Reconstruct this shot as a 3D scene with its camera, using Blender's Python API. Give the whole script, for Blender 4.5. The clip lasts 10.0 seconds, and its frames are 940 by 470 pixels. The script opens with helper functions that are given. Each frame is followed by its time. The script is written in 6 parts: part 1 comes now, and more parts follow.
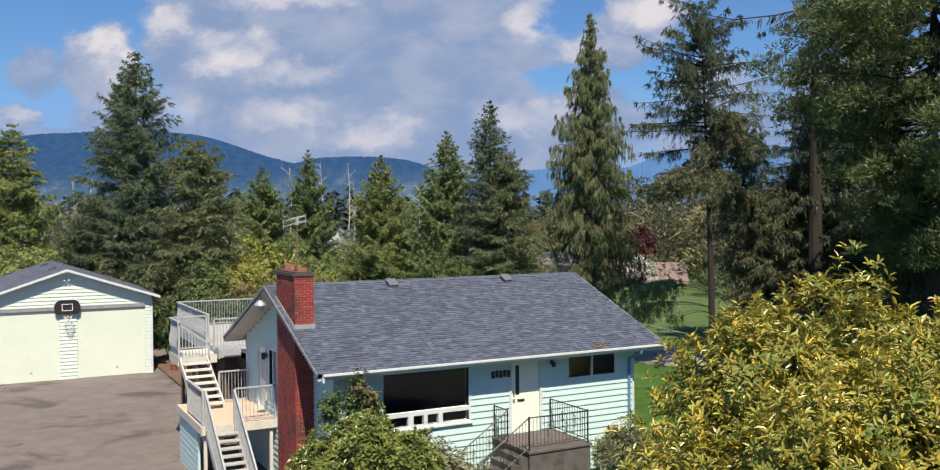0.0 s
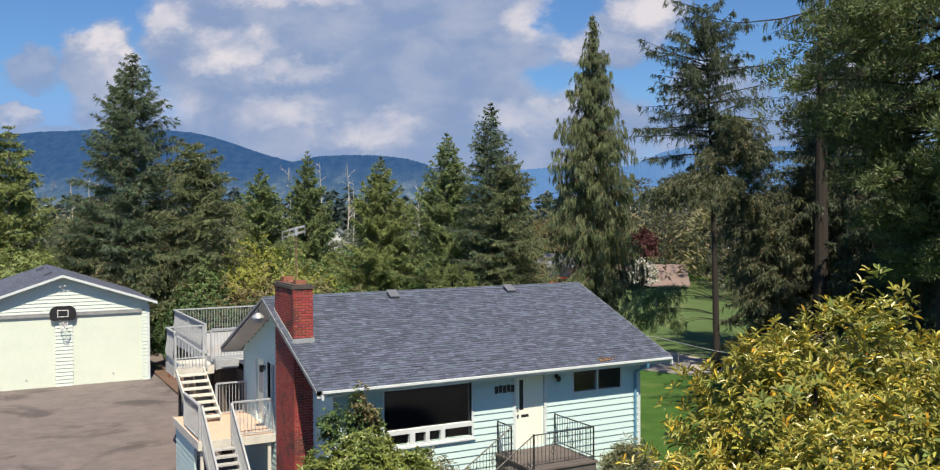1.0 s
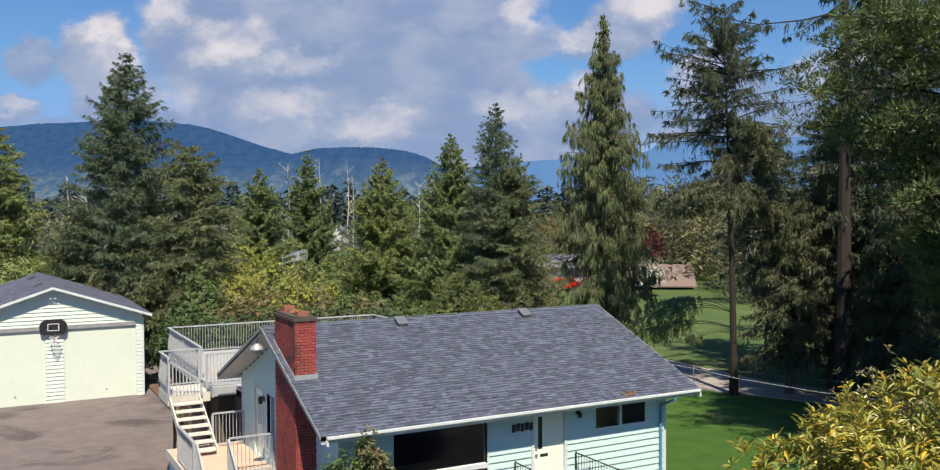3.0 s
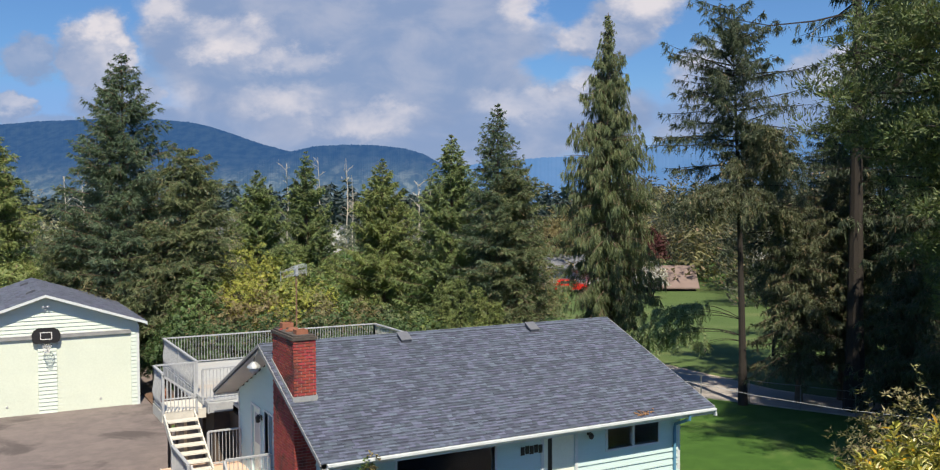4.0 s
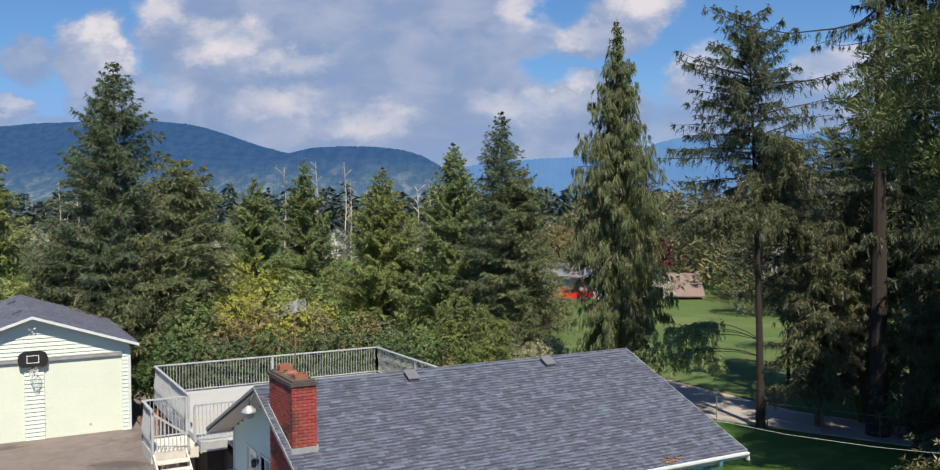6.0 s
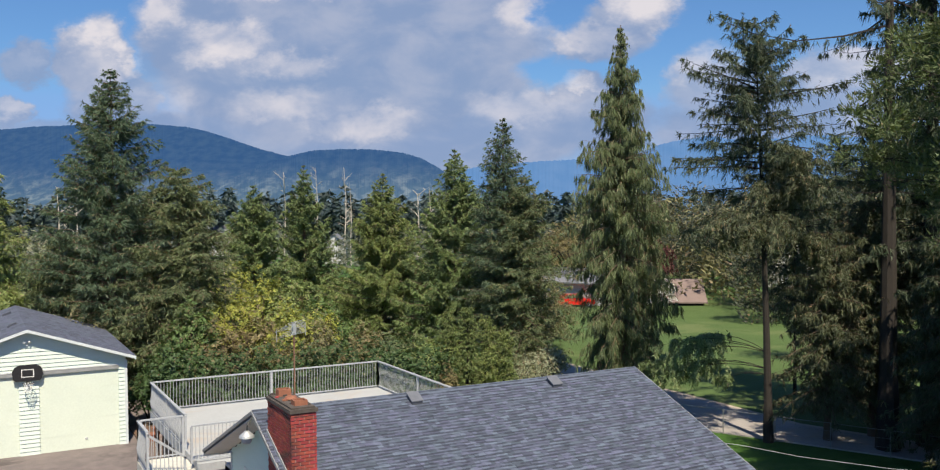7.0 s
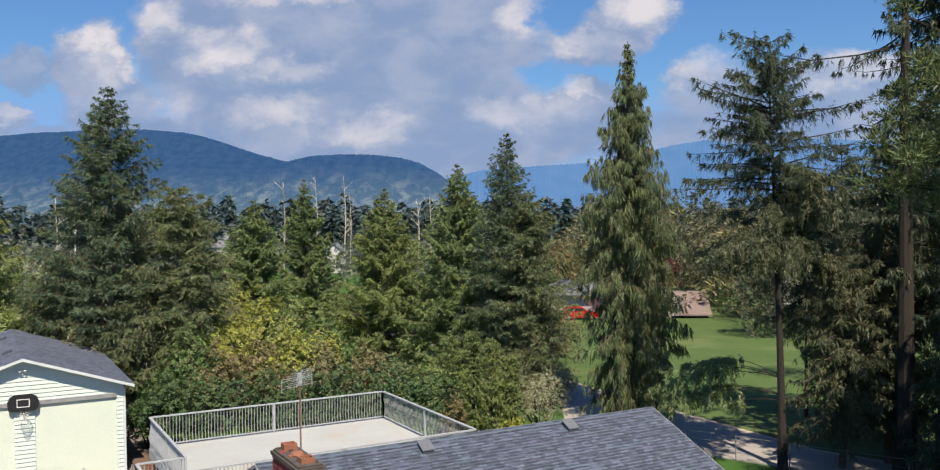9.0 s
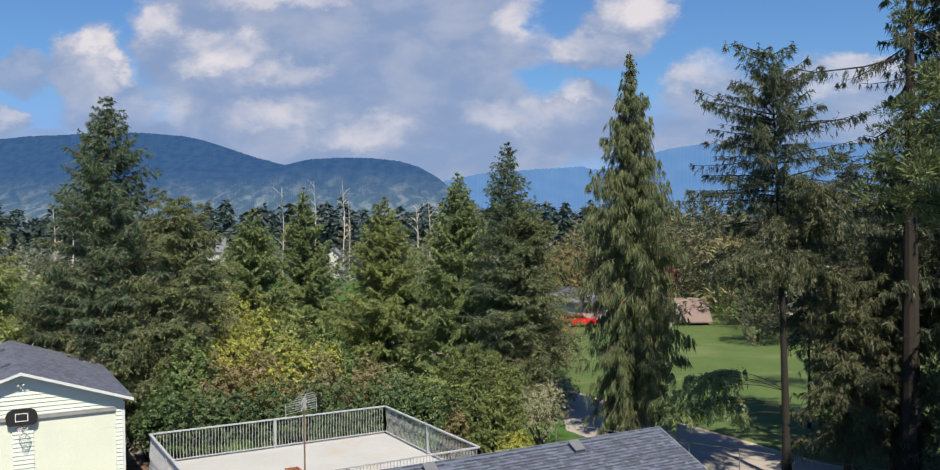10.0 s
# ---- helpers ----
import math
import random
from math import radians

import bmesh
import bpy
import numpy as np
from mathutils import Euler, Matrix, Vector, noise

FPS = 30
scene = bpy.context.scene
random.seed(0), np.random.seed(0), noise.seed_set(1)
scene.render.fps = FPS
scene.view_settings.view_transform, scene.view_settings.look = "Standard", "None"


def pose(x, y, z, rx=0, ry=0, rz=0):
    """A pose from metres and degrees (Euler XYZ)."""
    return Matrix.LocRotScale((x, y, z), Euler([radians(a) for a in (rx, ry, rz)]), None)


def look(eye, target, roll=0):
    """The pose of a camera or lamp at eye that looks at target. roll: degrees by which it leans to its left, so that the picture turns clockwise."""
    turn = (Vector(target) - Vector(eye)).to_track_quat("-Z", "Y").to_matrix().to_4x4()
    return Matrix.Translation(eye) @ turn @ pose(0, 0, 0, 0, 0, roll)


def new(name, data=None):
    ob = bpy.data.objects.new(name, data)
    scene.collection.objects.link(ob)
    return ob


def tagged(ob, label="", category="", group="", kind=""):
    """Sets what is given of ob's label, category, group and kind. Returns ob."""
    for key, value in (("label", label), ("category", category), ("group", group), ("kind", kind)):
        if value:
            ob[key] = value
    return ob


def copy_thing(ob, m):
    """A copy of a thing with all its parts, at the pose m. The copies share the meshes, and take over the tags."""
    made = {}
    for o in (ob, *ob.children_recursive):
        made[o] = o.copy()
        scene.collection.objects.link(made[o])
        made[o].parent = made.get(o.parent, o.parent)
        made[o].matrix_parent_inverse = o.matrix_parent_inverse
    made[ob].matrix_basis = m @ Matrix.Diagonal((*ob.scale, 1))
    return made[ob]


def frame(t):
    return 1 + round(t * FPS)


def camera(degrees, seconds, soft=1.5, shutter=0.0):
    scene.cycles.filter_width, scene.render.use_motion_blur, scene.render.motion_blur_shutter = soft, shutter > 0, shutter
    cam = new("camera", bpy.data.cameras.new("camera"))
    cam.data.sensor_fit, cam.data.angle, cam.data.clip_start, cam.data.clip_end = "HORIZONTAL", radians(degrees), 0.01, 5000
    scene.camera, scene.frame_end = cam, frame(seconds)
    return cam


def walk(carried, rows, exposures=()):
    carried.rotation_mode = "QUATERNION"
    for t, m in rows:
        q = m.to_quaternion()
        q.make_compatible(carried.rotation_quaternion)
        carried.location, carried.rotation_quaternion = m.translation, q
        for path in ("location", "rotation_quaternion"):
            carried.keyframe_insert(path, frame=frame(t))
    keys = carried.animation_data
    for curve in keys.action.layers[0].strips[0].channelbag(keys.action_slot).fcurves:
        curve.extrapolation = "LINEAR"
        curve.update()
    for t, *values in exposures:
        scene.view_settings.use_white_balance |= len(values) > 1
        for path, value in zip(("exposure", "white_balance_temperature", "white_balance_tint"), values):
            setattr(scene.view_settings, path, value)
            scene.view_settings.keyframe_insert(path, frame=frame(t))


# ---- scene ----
cam = camera(54.6, 10.0, 1.2)
PATH = [
    (0, (-7.781, -22.618, 7.109), (-6.833, -20.857, 7.072), -0.4),
    (0.5, (-7.67, -22.325, 7.294), (-6.721, -20.565, 7.256), -0.4),
    (1, (-7.583, -21.998, 7.471), (-6.633, -20.238, 7.431), -0.3),
    (1.5, (-7.456, -21.604, 7.696), (-6.507, -19.844, 7.651), -0.4),
    (2, (-7.318, -21.116, 7.911), (-6.368, -19.357, 7.861), -0.4),
    (2.5, (-7.193, -20.602, 8.132), (-6.242, -18.844, 8.078), -0.3),
    (4, (-6.7, -19.03, 8.74), (-5.746, -17.273, 8.677), -0.3),
    (4.5, (-6.525, -18.524, 8.908), (-5.57, -16.767, 8.843), -0.3),
    (5, (-6.316, -18.032, 9.103), (-5.363, -16.275, 9.037), -0.4),
    (5.5, (-6.216, -17.585, 9.291), (-5.259, -15.83, 9.227), -0.4),
    (7, (-5.871, -16.465, 9.819), (-4.912, -14.71, 9.764), -0.5),
    (7.5, (-5.789, -16.189, 10.068), (-4.83, -14.435, 10.014), -0.6),
    (8, (-5.751, -15.879, 10.247), (-4.79, -14.125, 10.198), -0.6),
    (8.5, (-5.714, -15.632, 10.437), (-4.753, -13.879, 10.393), -0.5),
    (9, (-5.677, -15.411, 10.688), (-4.716, -13.658, 10.643), -0.7),
    (9.5, (-5.65, -15.227, 10.872), (-4.689, -13.474, 10.832), -0.7),
    (10, (-5.701, -15.071, 11.101), (-4.736, -13.32, 11.063), -0.7),
]
walk(cam, [(t, look(eye, target, roll)) for t, eye, target, roll in PATH])

# ---------------------------------------------------------------- world, sun, exposure
SUN_DIR = Vector((-0.15, -0.52, 0.80)).normalized()
SUN_STRENGTH = 5.3
SKY_STRENGTH = 0.06
scene.view_settings.exposure = 0.6


def node(tree, kind):
    return tree.nodes.new(kind)


class Graph:
    """A small helper that writes shader arithmetic as function calls."""

    def __init__(self, tree):
        self.tree = tree

    def _set(self, socket, value):
        if hasattr(value, "is_output"):
            self.tree.links.new(value, socket)
        elif value is not None:
            socket.default_value = value

    def math(self, op, a, b=None, c=None):
        n = node(self.tree, "ShaderNodeMath")
        n.operation = op
        for s, v in zip(n.inputs, (a, b, c)):
            self._set(s, v)
        return n.outputs[0]

    def dot(self, a, b):
        n = node(self.tree, "ShaderNodeVectorMath")
        n.operation = "DOT_PRODUCT"
        self._set(n.inputs[0], a)
        self._set(n.inputs[1], b)
        return n.outputs["Value"]

    def vec(self, x, y, z):
        n = node(self.tree, "ShaderNodeCombineXYZ")
        for s, v in zip(n.inputs, (x, y, z)):
            self._set(s, v)
        return n.outputs[0]

    def smooth(self, v, lo, hi, a=0.0, b=1.0):
        n = node(self.tree, "ShaderNodeMapRange")
        n.interpolation_type = "SMOOTHSTEP"
        for s, w in zip(n.inputs, (v, lo, hi, a, b)):
            self._set(s, w)
        return n.outputs[0]

    def noise(self, vector, scale, detail=4.0, rough=0.55, distort=0.0):
        n = node(self.tree, "ShaderNodeTexNoise")
        self._set(n.inputs["Vector"], vector)
        for key, v in (("Scale", scale), ("Detail", detail), ("Roughness", rough), ("Distortion", distort)):
            n.inputs[key].default_value = v
        return n.outputs["Fac"]

    def mix(self, fac, a, b, blend="MIX"):
        n = node(self.tree, "ShaderNodeMix")
        n.data_type, n.blend_type = "RGBA", blend
        self._set(n.inputs[0], fac)
        self._set(n.inputs[6], a if hasattr(a, "is_output") else (*a, 1.0))
        self._set(n.inputs[7], b if hasattr(b, "is_output") else (*b, 1.0))
        return n.outputs[2]


# View axes of the sky chart on which the clouds are laid out
SKY_AHEAD = Vector((0.4877, 0.8730, 0.0)).normalized()
SKY_RIGHT = Vector((0.8730, -0.4877, 0.0)).normalized()
CLOUDS = [  # across, up, half width, half height, weight
    (-0.14, 0.17, 0.24, 0.12, 1.0), (-0.30, 0.20, 0.08, 0.06, 1.0), (-0.03, 0.22, 0.11, 0.06, 1.0), (-0.12, 0.08, 0.32, 0.05, 0.95),
    (0.06, 0.10, 0.15, 0.045, 0.95), (0.13, 0.195, 0.07, 0.03, 1.0), (0.18, 0.225, 0.045, 0.032, 1.0), (0.105, 0.132, 0.05, 0.022, 1.0),
    (-0.42, 0.172, 0.045, 0.048, 1.0), (-0.40, 0.12, 0.06, 0.05, 0.9), (-0.495, 0.165, 0.04, 0.028, 0.9), (-0.515, 0.108, 0.026, 0.02, 0.9),
    (0.26, 0.14, 0.055, 0.04, 0.9), (0.41, 0.14, 0.10, 0.035, 0.85), (0.33, 0.08, 0.16, 0.05, 0.9), (0.285, 0.252, 0.035, 0.012, 0.5), (-0.45, 0.07, 0.2, 0.03, 0.7),
]
GLINTS = [  # sunlit crowns of the clouds: across, up, half width, half height, weight
    (-0.425, 0.150, 0.036, 0.040, 0.6), (-0.505, 0.165, 0.035, 0.022, 0.4), (-0.355, 0.120, 0.05, 0.022, 0.45),
    (-0.417, 0.198, 0.034, 0.024, 1.0), (-0.385, 0.170, 0.02, 0.016, 0.9), (-0.275, 0.186, 0.05, 0.022, 0.85), (-0.205, 0.163, 0.05, 0.018, 0.8), (-0.20, 0.115, 0.07, 0.02, 0.55),
    (-0.13, 0.092, 0.06, 0.018, 0.6), (-0.345, 0.215, 0.035, 0.02, 0.75), (0.065, 0.225, 0.035, 0.03, 0.7), (0.115, 0.190, 0.05, 0.018, 0.8), (0.185, 0.225, 0.04, 0.026, 0.95),
    (0.098, 0.138, 0.028, 0.014, 0.9), (0.05, 0.11, 0.06, 0.02, 0.45), (0.25, 0.15, 0.045, 0.022, 0.8), (0.41, 0.155, 0.08, 0.02, 0.8), (-0.51, 0.115, 0.025, 0.014, 0.7),
    (-0.20, 0.245, 0.10, 0.012, 0.6),
]
HOLES = [  # blue gaps between the clouds
    (0.078, 0.150, 0.034, 0.020, 1.0), (0.092, 0.222, 0.030, 0.026, 1.0), (0.125, 0.245, 0.03, 0.012, 0.8), (-0.475, 0.215, 0.05, 0.016, 0.8), (0.29, 0.20, 0.075, 0.045, 1.0),
]


def build_world():
    world = bpy.data.worlds.new("sky")
    world.use_nodes = True
    t = world.node_tree
    t.nodes.clear()
    g = Graph(t)
    sky = node(t, "ShaderNodeTexSky")
    sky.sky_type, sky.sun_disc = "NISHITA", False
    sky.sun_elevation = math.asin(SUN_DIR.z)
    sky.sun_rotation = math.atan2(SUN_DIR.x, SUN_DIR.y)
    sky.air_density, sky.dust_density, sky.ozone_density = 1.0, 0.6, 1.5
    coord = node(t, "ShaderNodeTexCoord").outputs["Generated"]
    ahead = g.dot(coord, tuple(SKY_AHEAD))
    safe = g.math("MAXIMUM", ahead, 0.15)
    u = g.math("DIVIDE", g.dot(coord, tuple(SKY_RIGHT)), safe)
    sep = node(t, "ShaderNodeSeparateXYZ")
    t.links.new(coord, sep.inputs[0])
    v = g.math("DIVIDE", sep.outputs[2], safe)
    chart = g.vec(u, g.math("MULTIPLY", v, 1.5), 0.0)
    warp = g.math("SUBTRACT", g.noise(chart, 9.0, 6.0, 0.62), 0.5)
    warp2 = g.math("SUBTRACT", g.noise(g.vec(g.math("ADD", u, 3.7), g.math("MULTIPLY", v, 1.5), 0.4), 9.0, 6.0, 0.62), 0.5)
    uu = g.math("MULTIPLY_ADD", warp, 0.075, u)
    vv = g.math("MULTIPLY_ADD", warp2, 0.055, v)

    rag = g.math("SUBTRACT", g.noise(g.vec(u, g.math("MULTIPLY", v, 1.4), 2.2), 22.0, 6.0, 0.65), 0.5)
    rag2 = g.math("SUBTRACT", g.noise(g.vec(g.math("ADD", u, 5.1), g.math("MULTIPLY", v, 1.4), 1.2), 22.0, 6.0, 0.65), 0.5)
    u3, v3 = g.math("MULTIPLY_ADD", rag, 0.09, uu), g.math("MULTIPLY_ADD", rag2, 0.06, vv)

    def blobs(table, outer, inner, uu, vv):
        total = None
        for cu, cv, su, sv, w in table:
            a = g.math("DIVIDE", g.math("SUBTRACT", uu, cu), su)
            b = g.math("DIVIDE", g.math("SUBTRACT", vv, cv), sv)
            d = g.math("SQRT", g.math("ADD", g.math("MULTIPLY", a, a), g.math("MULTIPLY", b, b)))
            blob = g.smooth(d, outer, inner, 0.0, w)
            total = blob if total is None else g.math("MAXIMUM", total, blob)
        return total

    u4, v4 = g.math("MULTIPLY_ADD", rag, 0.035, uu), g.math("MULTIPLY_ADD", rag2, 0.025, vv)
    cover = blobs(CLOUDS, 1.12, 0.78, u4, v4)
    cover = g.math("MULTIPLY", cover, g.math("SUBTRACT", 1.0, blobs(HOLES, 1.3, 0.6, u4, v4)))
    crowns = blobs(GLINTS, 1.35, 0.25, u3, v3)
    # the unseen rest of the sky gets thinner cloud, for dimmer, bluer fill
    wide = g.smooth(g.noise(coord, 3.0, 6.0, 0.6), 0.64, 0.80)
    inside = g.smooth(ahead, 0.55, 0.75)
    cover = g.math("ADD", g.math("MULTIPLY", cover, inside), g.math("MULTIPLY", wide, g.math("SUBTRACT", 1.0, inside)))
    # bright crowns and grey bellies
    billow = g.noise(g.vec(u, g.math("MULTIPLY", v, 1.6), 0.8), 11.0, 6.0, 0.55, 0.3)
    far_lit = g.smooth(g.noise(coord, 5.0, 6.0, 0.6), 0.4, 0.65)
    near_lit = g.math("MULTIPLY", crowns, g.smooth(billow, 0.30, 0.60, 0.35, 1.0))
    near_lit = g.math("ADD", g.math("MULTIPLY", near_lit, 0.9), g.smooth(billow, 0.40, 0.70, 0.0, 0.28))
    lit = g.math("ADD", g.math("MULTIPLY", near_lit, inside), g.math("MULTIPLY", far_lit, g.math("SUBTRACT", 1.0, inside)))
    grey = (0.170, 0.228, 0.355)
    white = (0.53, 0.495, 0.505)
    cloud = g.mix(lit, grey, white)
    haze = g.smooth(v, 0.0, 0.16, 0.55, 0.0)
    blue = g.mix(1.0, sky.outputs[0], (0.62, 0.92, 1.28), "MULTIPLY")
    scaled = node(t, "ShaderNodeVectorMath")
    scaled.operation = "SCALE"
    t.links.new(blue, scaled.inputs[0])
    scaled.inputs["Scale"].default_value = SKY_STRENGTH
    calm = node(t, "ShaderNodeVectorMath")
    calm.operation = "MINIMUM"
    t.links.new(scaled.outputs[0], calm.inputs[0])
    calm.inputs[1].default_value = (0.15, 0.29, 0.62)
    hazy = g.mix(haze, calm.outputs[0], (0.26, 0.34, 0.50))
    final = g.mix(g.math("MULTIPLY", cover, 0.93), hazy, cloud)
    back = node(t, "ShaderNodeBackground")
    t.links.new(final, back.inputs["Color"])
    back.inputs["Strength"].default_value = 1.0
    out = node(t, "ShaderNodeOutputWorld")
    t.links.new(back.outputs[0], out.inputs["Surface"])
    scene.world = world


build_world()
sun_data = bpy.data.lights.new("sun", "SUN")
sun_data.energy, sun_data.angle, sun_data.color = SUN_STRENGTH, radians(0.55), (1.0, 0.88, 0.68)
sun = new("sun", sun_data)
sun.matrix_world = look(SUN_DIR * 60, (0, 0, 0))


# ---------------------------------------------------------------- materials
ROOF_EAVE, ROOF_COURSE = 0.0, 4.95 / 44


def material(name, color, rough=0.7, color2=None, scale=4.0, amount=0.5, bump=0.0, bump_scale=30.0, metal=0.0,
             island=0.0, object_var=0.0, translucent=None, spec=0.4, stain=None, stain_scale=0.6, stretch=(1, 1, 1), detail=5.0, odd=None, course=False):
    """A surface with variation at two scales: broad patches and fine grain, with relief."""
    m = bpy.data.materials.new(name)
    m.use_nodes = True
    t = m.node_tree
    g = Graph(t)
    p = t.nodes["Principled BSDF"]
    pos = node(t, "ShaderNodeNewGeometry").outputs["Position"]
    mapped = node(t, "ShaderNodeMapping")
    t.links.new(pos, mapped.inputs["Vector"])
    mapped.inputs["Scale"].default_value = stretch
    pos = mapped.outputs[0]
    color2 = color2 or tuple(c * 0.75 for c in color)
    fac = g.smooth(g.noise(pos, scale, detail, 0.6), 0.5 - 0.3 * amount, 0.5 + 0.3 * amount)
    base = g.mix(fac, color, color2)
    grain = g.noise(pos, scale * 14, 3.0, 0.6)
    base = g.mix(0.35, base, g.mix(grain, tuple(c * 0.7 for c in color), tuple(min(1, c * 1.25) for c in color)))
    if stain:
        base = g.mix(g.smooth(g.noise(pos, stain_scale, 6.0, 0.65, 0.6), 0.52, 0.66, 0.0, 0.85), base, stain)
    if island or object_var:
        if island:
            rnd = node(t, "ShaderNodeNewGeometry").outputs["Random Per Island"]
        else:
            rnd = node(t, "ShaderNodeObjectInfo").outputs["Random"]
        k = island or object_var
        if odd:
            share, tint = odd
            base = g.mix(g.smooth(g.math("FRACT", g.math("MULTIPLY", rnd, 17.3)), 1.0 - share, 1.02 - share), base, tint)
        val = g.math("MULTIPLY_ADD", rnd, 2 * k, 1.0 - k)
        hsv = node(t, "ShaderNodeHueSaturation")
        t.links.new(val, hsv.inputs["Value"])
        t.links.new(g.math("MULTIPLY_ADD", g.math("FRACT", g.math("MULTIPLY", rnd, 7.31)), 0.04 * min(1, 3 * k), 0.5 - 0.02 * min(1, 3 * k)), hsv.inputs["Hue"])
        t.links.new(base, hsv.inputs["Color"])
        base = hsv.outputs[0]
    if course:
        # the dark granule band that laminated shingles carry at the head of each course
        sep = node(t, "ShaderNodeSeparateXYZ")
        t.links.new(node(t, "ShaderNodeNewGeometry").outputs["Position"], sep.inputs[0])
        row = g.math("FRACT", g.math("DIVIDE", g.math("SUBTRACT", sep.outputs[1], ROOF_EAVE - 0.02), ROOF_COURSE))
        band = g.smooth(row, 0.42, 0.66, 0.0, 1.0)
        broken = g.smooth(g.noise(g.vec(g.math("MULTIPLY", sep.outputs[0], 3.2), g.math("MULTIPLY", sep.outputs[1], 7.6), 0.0), 1.0, 2.0, 0.5), 0.40, 0.54, 0.20, 1.0)
        base = g.mix(g.math("MULTIPLY", g.math("MULTIPLY", band, broken), 0.88), base, (0.022, 0.027, 0.042))
    t.links.new(base, p.inputs["Base Color"])
    p.inputs["Roughness"].default_value = rough
    p.inputs["Metallic"].default_value = metal
    p.inputs["Specular IOR Level"].default_value = spec
    if bump:
        b = node(t, "ShaderNodeBump")
        b.inputs["Strength"].default_value = 0.6
        b.inputs["Distance"].default_value = bump
        t.links.new(g.noise(pos, bump_scale, 4.0, 0.6), b.inputs["Height"])
        t.links.new(b.outputs[0], p.inputs["Normal"])
    if translucent:
        tr = node(t, "ShaderNodeBsdfTranslucent")
        t.links.new(g.mix(1.0, base, translucent, "MULTIPLY"), tr.inputs["Color"])
        add = node(t, "ShaderNodeMixShader")
        add.inputs[0].default_value = 0.24
        t.links.new(p.outputs[0], add.inputs[1])
        t.links.new(tr.outputs[0], add.inputs[2])
        t.links.new(add.outputs[0], t.nodes["Material Output"].inputs["Surface"])
    return m


def glass_material(name, tint):
    m = bpy.data.materials.new(name)
    m.use_nodes = True
    p = m.node_tree.nodes["Principled BSDF"]
    p.inputs["Base Color"].default_value = (*tint, 1)
    p.inputs["Roughness"].default_value = 0.02
    p.inputs["Transmission Weight"].default_value = 1.0
    p.inputs["IOR"].default_value = 1.46
    return m


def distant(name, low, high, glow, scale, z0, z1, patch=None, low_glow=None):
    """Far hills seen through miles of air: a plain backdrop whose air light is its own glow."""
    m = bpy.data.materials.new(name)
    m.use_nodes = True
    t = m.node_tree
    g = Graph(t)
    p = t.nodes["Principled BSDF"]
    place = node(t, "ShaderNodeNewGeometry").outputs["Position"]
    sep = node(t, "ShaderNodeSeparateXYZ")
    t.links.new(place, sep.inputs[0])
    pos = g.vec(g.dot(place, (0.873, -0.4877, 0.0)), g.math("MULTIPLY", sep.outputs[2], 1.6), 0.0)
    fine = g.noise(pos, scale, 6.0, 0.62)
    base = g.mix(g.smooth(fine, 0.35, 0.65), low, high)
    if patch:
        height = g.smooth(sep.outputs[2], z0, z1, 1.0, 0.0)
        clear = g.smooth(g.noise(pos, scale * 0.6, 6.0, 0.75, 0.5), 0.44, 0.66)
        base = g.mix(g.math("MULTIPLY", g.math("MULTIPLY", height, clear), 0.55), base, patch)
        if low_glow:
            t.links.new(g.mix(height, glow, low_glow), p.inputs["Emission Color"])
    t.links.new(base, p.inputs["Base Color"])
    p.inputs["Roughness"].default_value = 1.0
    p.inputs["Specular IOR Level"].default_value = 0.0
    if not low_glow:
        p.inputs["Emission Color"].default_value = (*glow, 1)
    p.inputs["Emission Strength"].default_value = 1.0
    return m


M_SIDING = material("blue siding paint", (0.47, 0.615, 0.625), 0.55, (0.44, 0.58, 0.59), 1.2, 0.6, bump=0.002, bump_scale=40, stretch=(1, 1, 6))
M_GSIDING = material("pale garage siding paint", (0.56, 0.64, 0.595), 0.55, (0.525, 0.605, 0.56), 1.2, 0.6, bump=0.002, bump_scale=40, stretch=(1, 1, 6))
M_TRIM = material("white trim paint", (0.56, 0.61, 0.64), 0.45, (0.47, 0.51, 0.54), 2.0, 0.6)
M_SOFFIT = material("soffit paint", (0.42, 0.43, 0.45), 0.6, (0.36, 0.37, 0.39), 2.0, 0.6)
M_RAKE = material("weathered grey rake paint", (0.24, 0.25, 0.27), 0.6, (0.17, 0.18, 0.20), 3.0, 0.7)
M_DOOR = material("white door paint", (0.72, 0.77, 0.68), 0.4, (0.68, 0.73, 0.64), 1.5, 0.6)
M_GDOOR = material("cream garage door paint", (0.60, 0.66, 0.58), 0.5, (0.56, 0.62, 0.55), 0.8, 0.6, bump=0.002, bump_scale=12)
M_SHINGLE = material("slate grey shingle", (0.086, 0.102, 0.150), 0.9, (0.060, 0.073, 0.112), 5.0, 0.7, bump=0.004, bump_scale=120, island=0.34, course=True)
M_SHINGLE_PIECE = material("slate grey shingle tab", (0.086, 0.102, 0.150), 0.9, (0.060, 0.073, 0.112), 5.0, 0.7, bump=0.004, bump_scale=120, object_var=0.34, course=True)
M_SHEATH = material("roof felt", (0.07, 0.075, 0.09), 0.95, bump=0.003)
M_GSHINGLE = material("garage shingle", (0.080, 0.092, 0.135), 0.9, (0.056, 0.066, 0.100), 1.6, 0.7, bump=0.004, bump_scale=90, island=0.25)
M_BRICK = material("red brick", (0.29, 0.048, 0.040), 0.85, (0.20, 0.038, 0.034), 6.0, 0.8, bump=0.004, bump_scale=80, object_var=0.20, stain=(0.050, 0.028, 0.026), stain_scale=1.3)
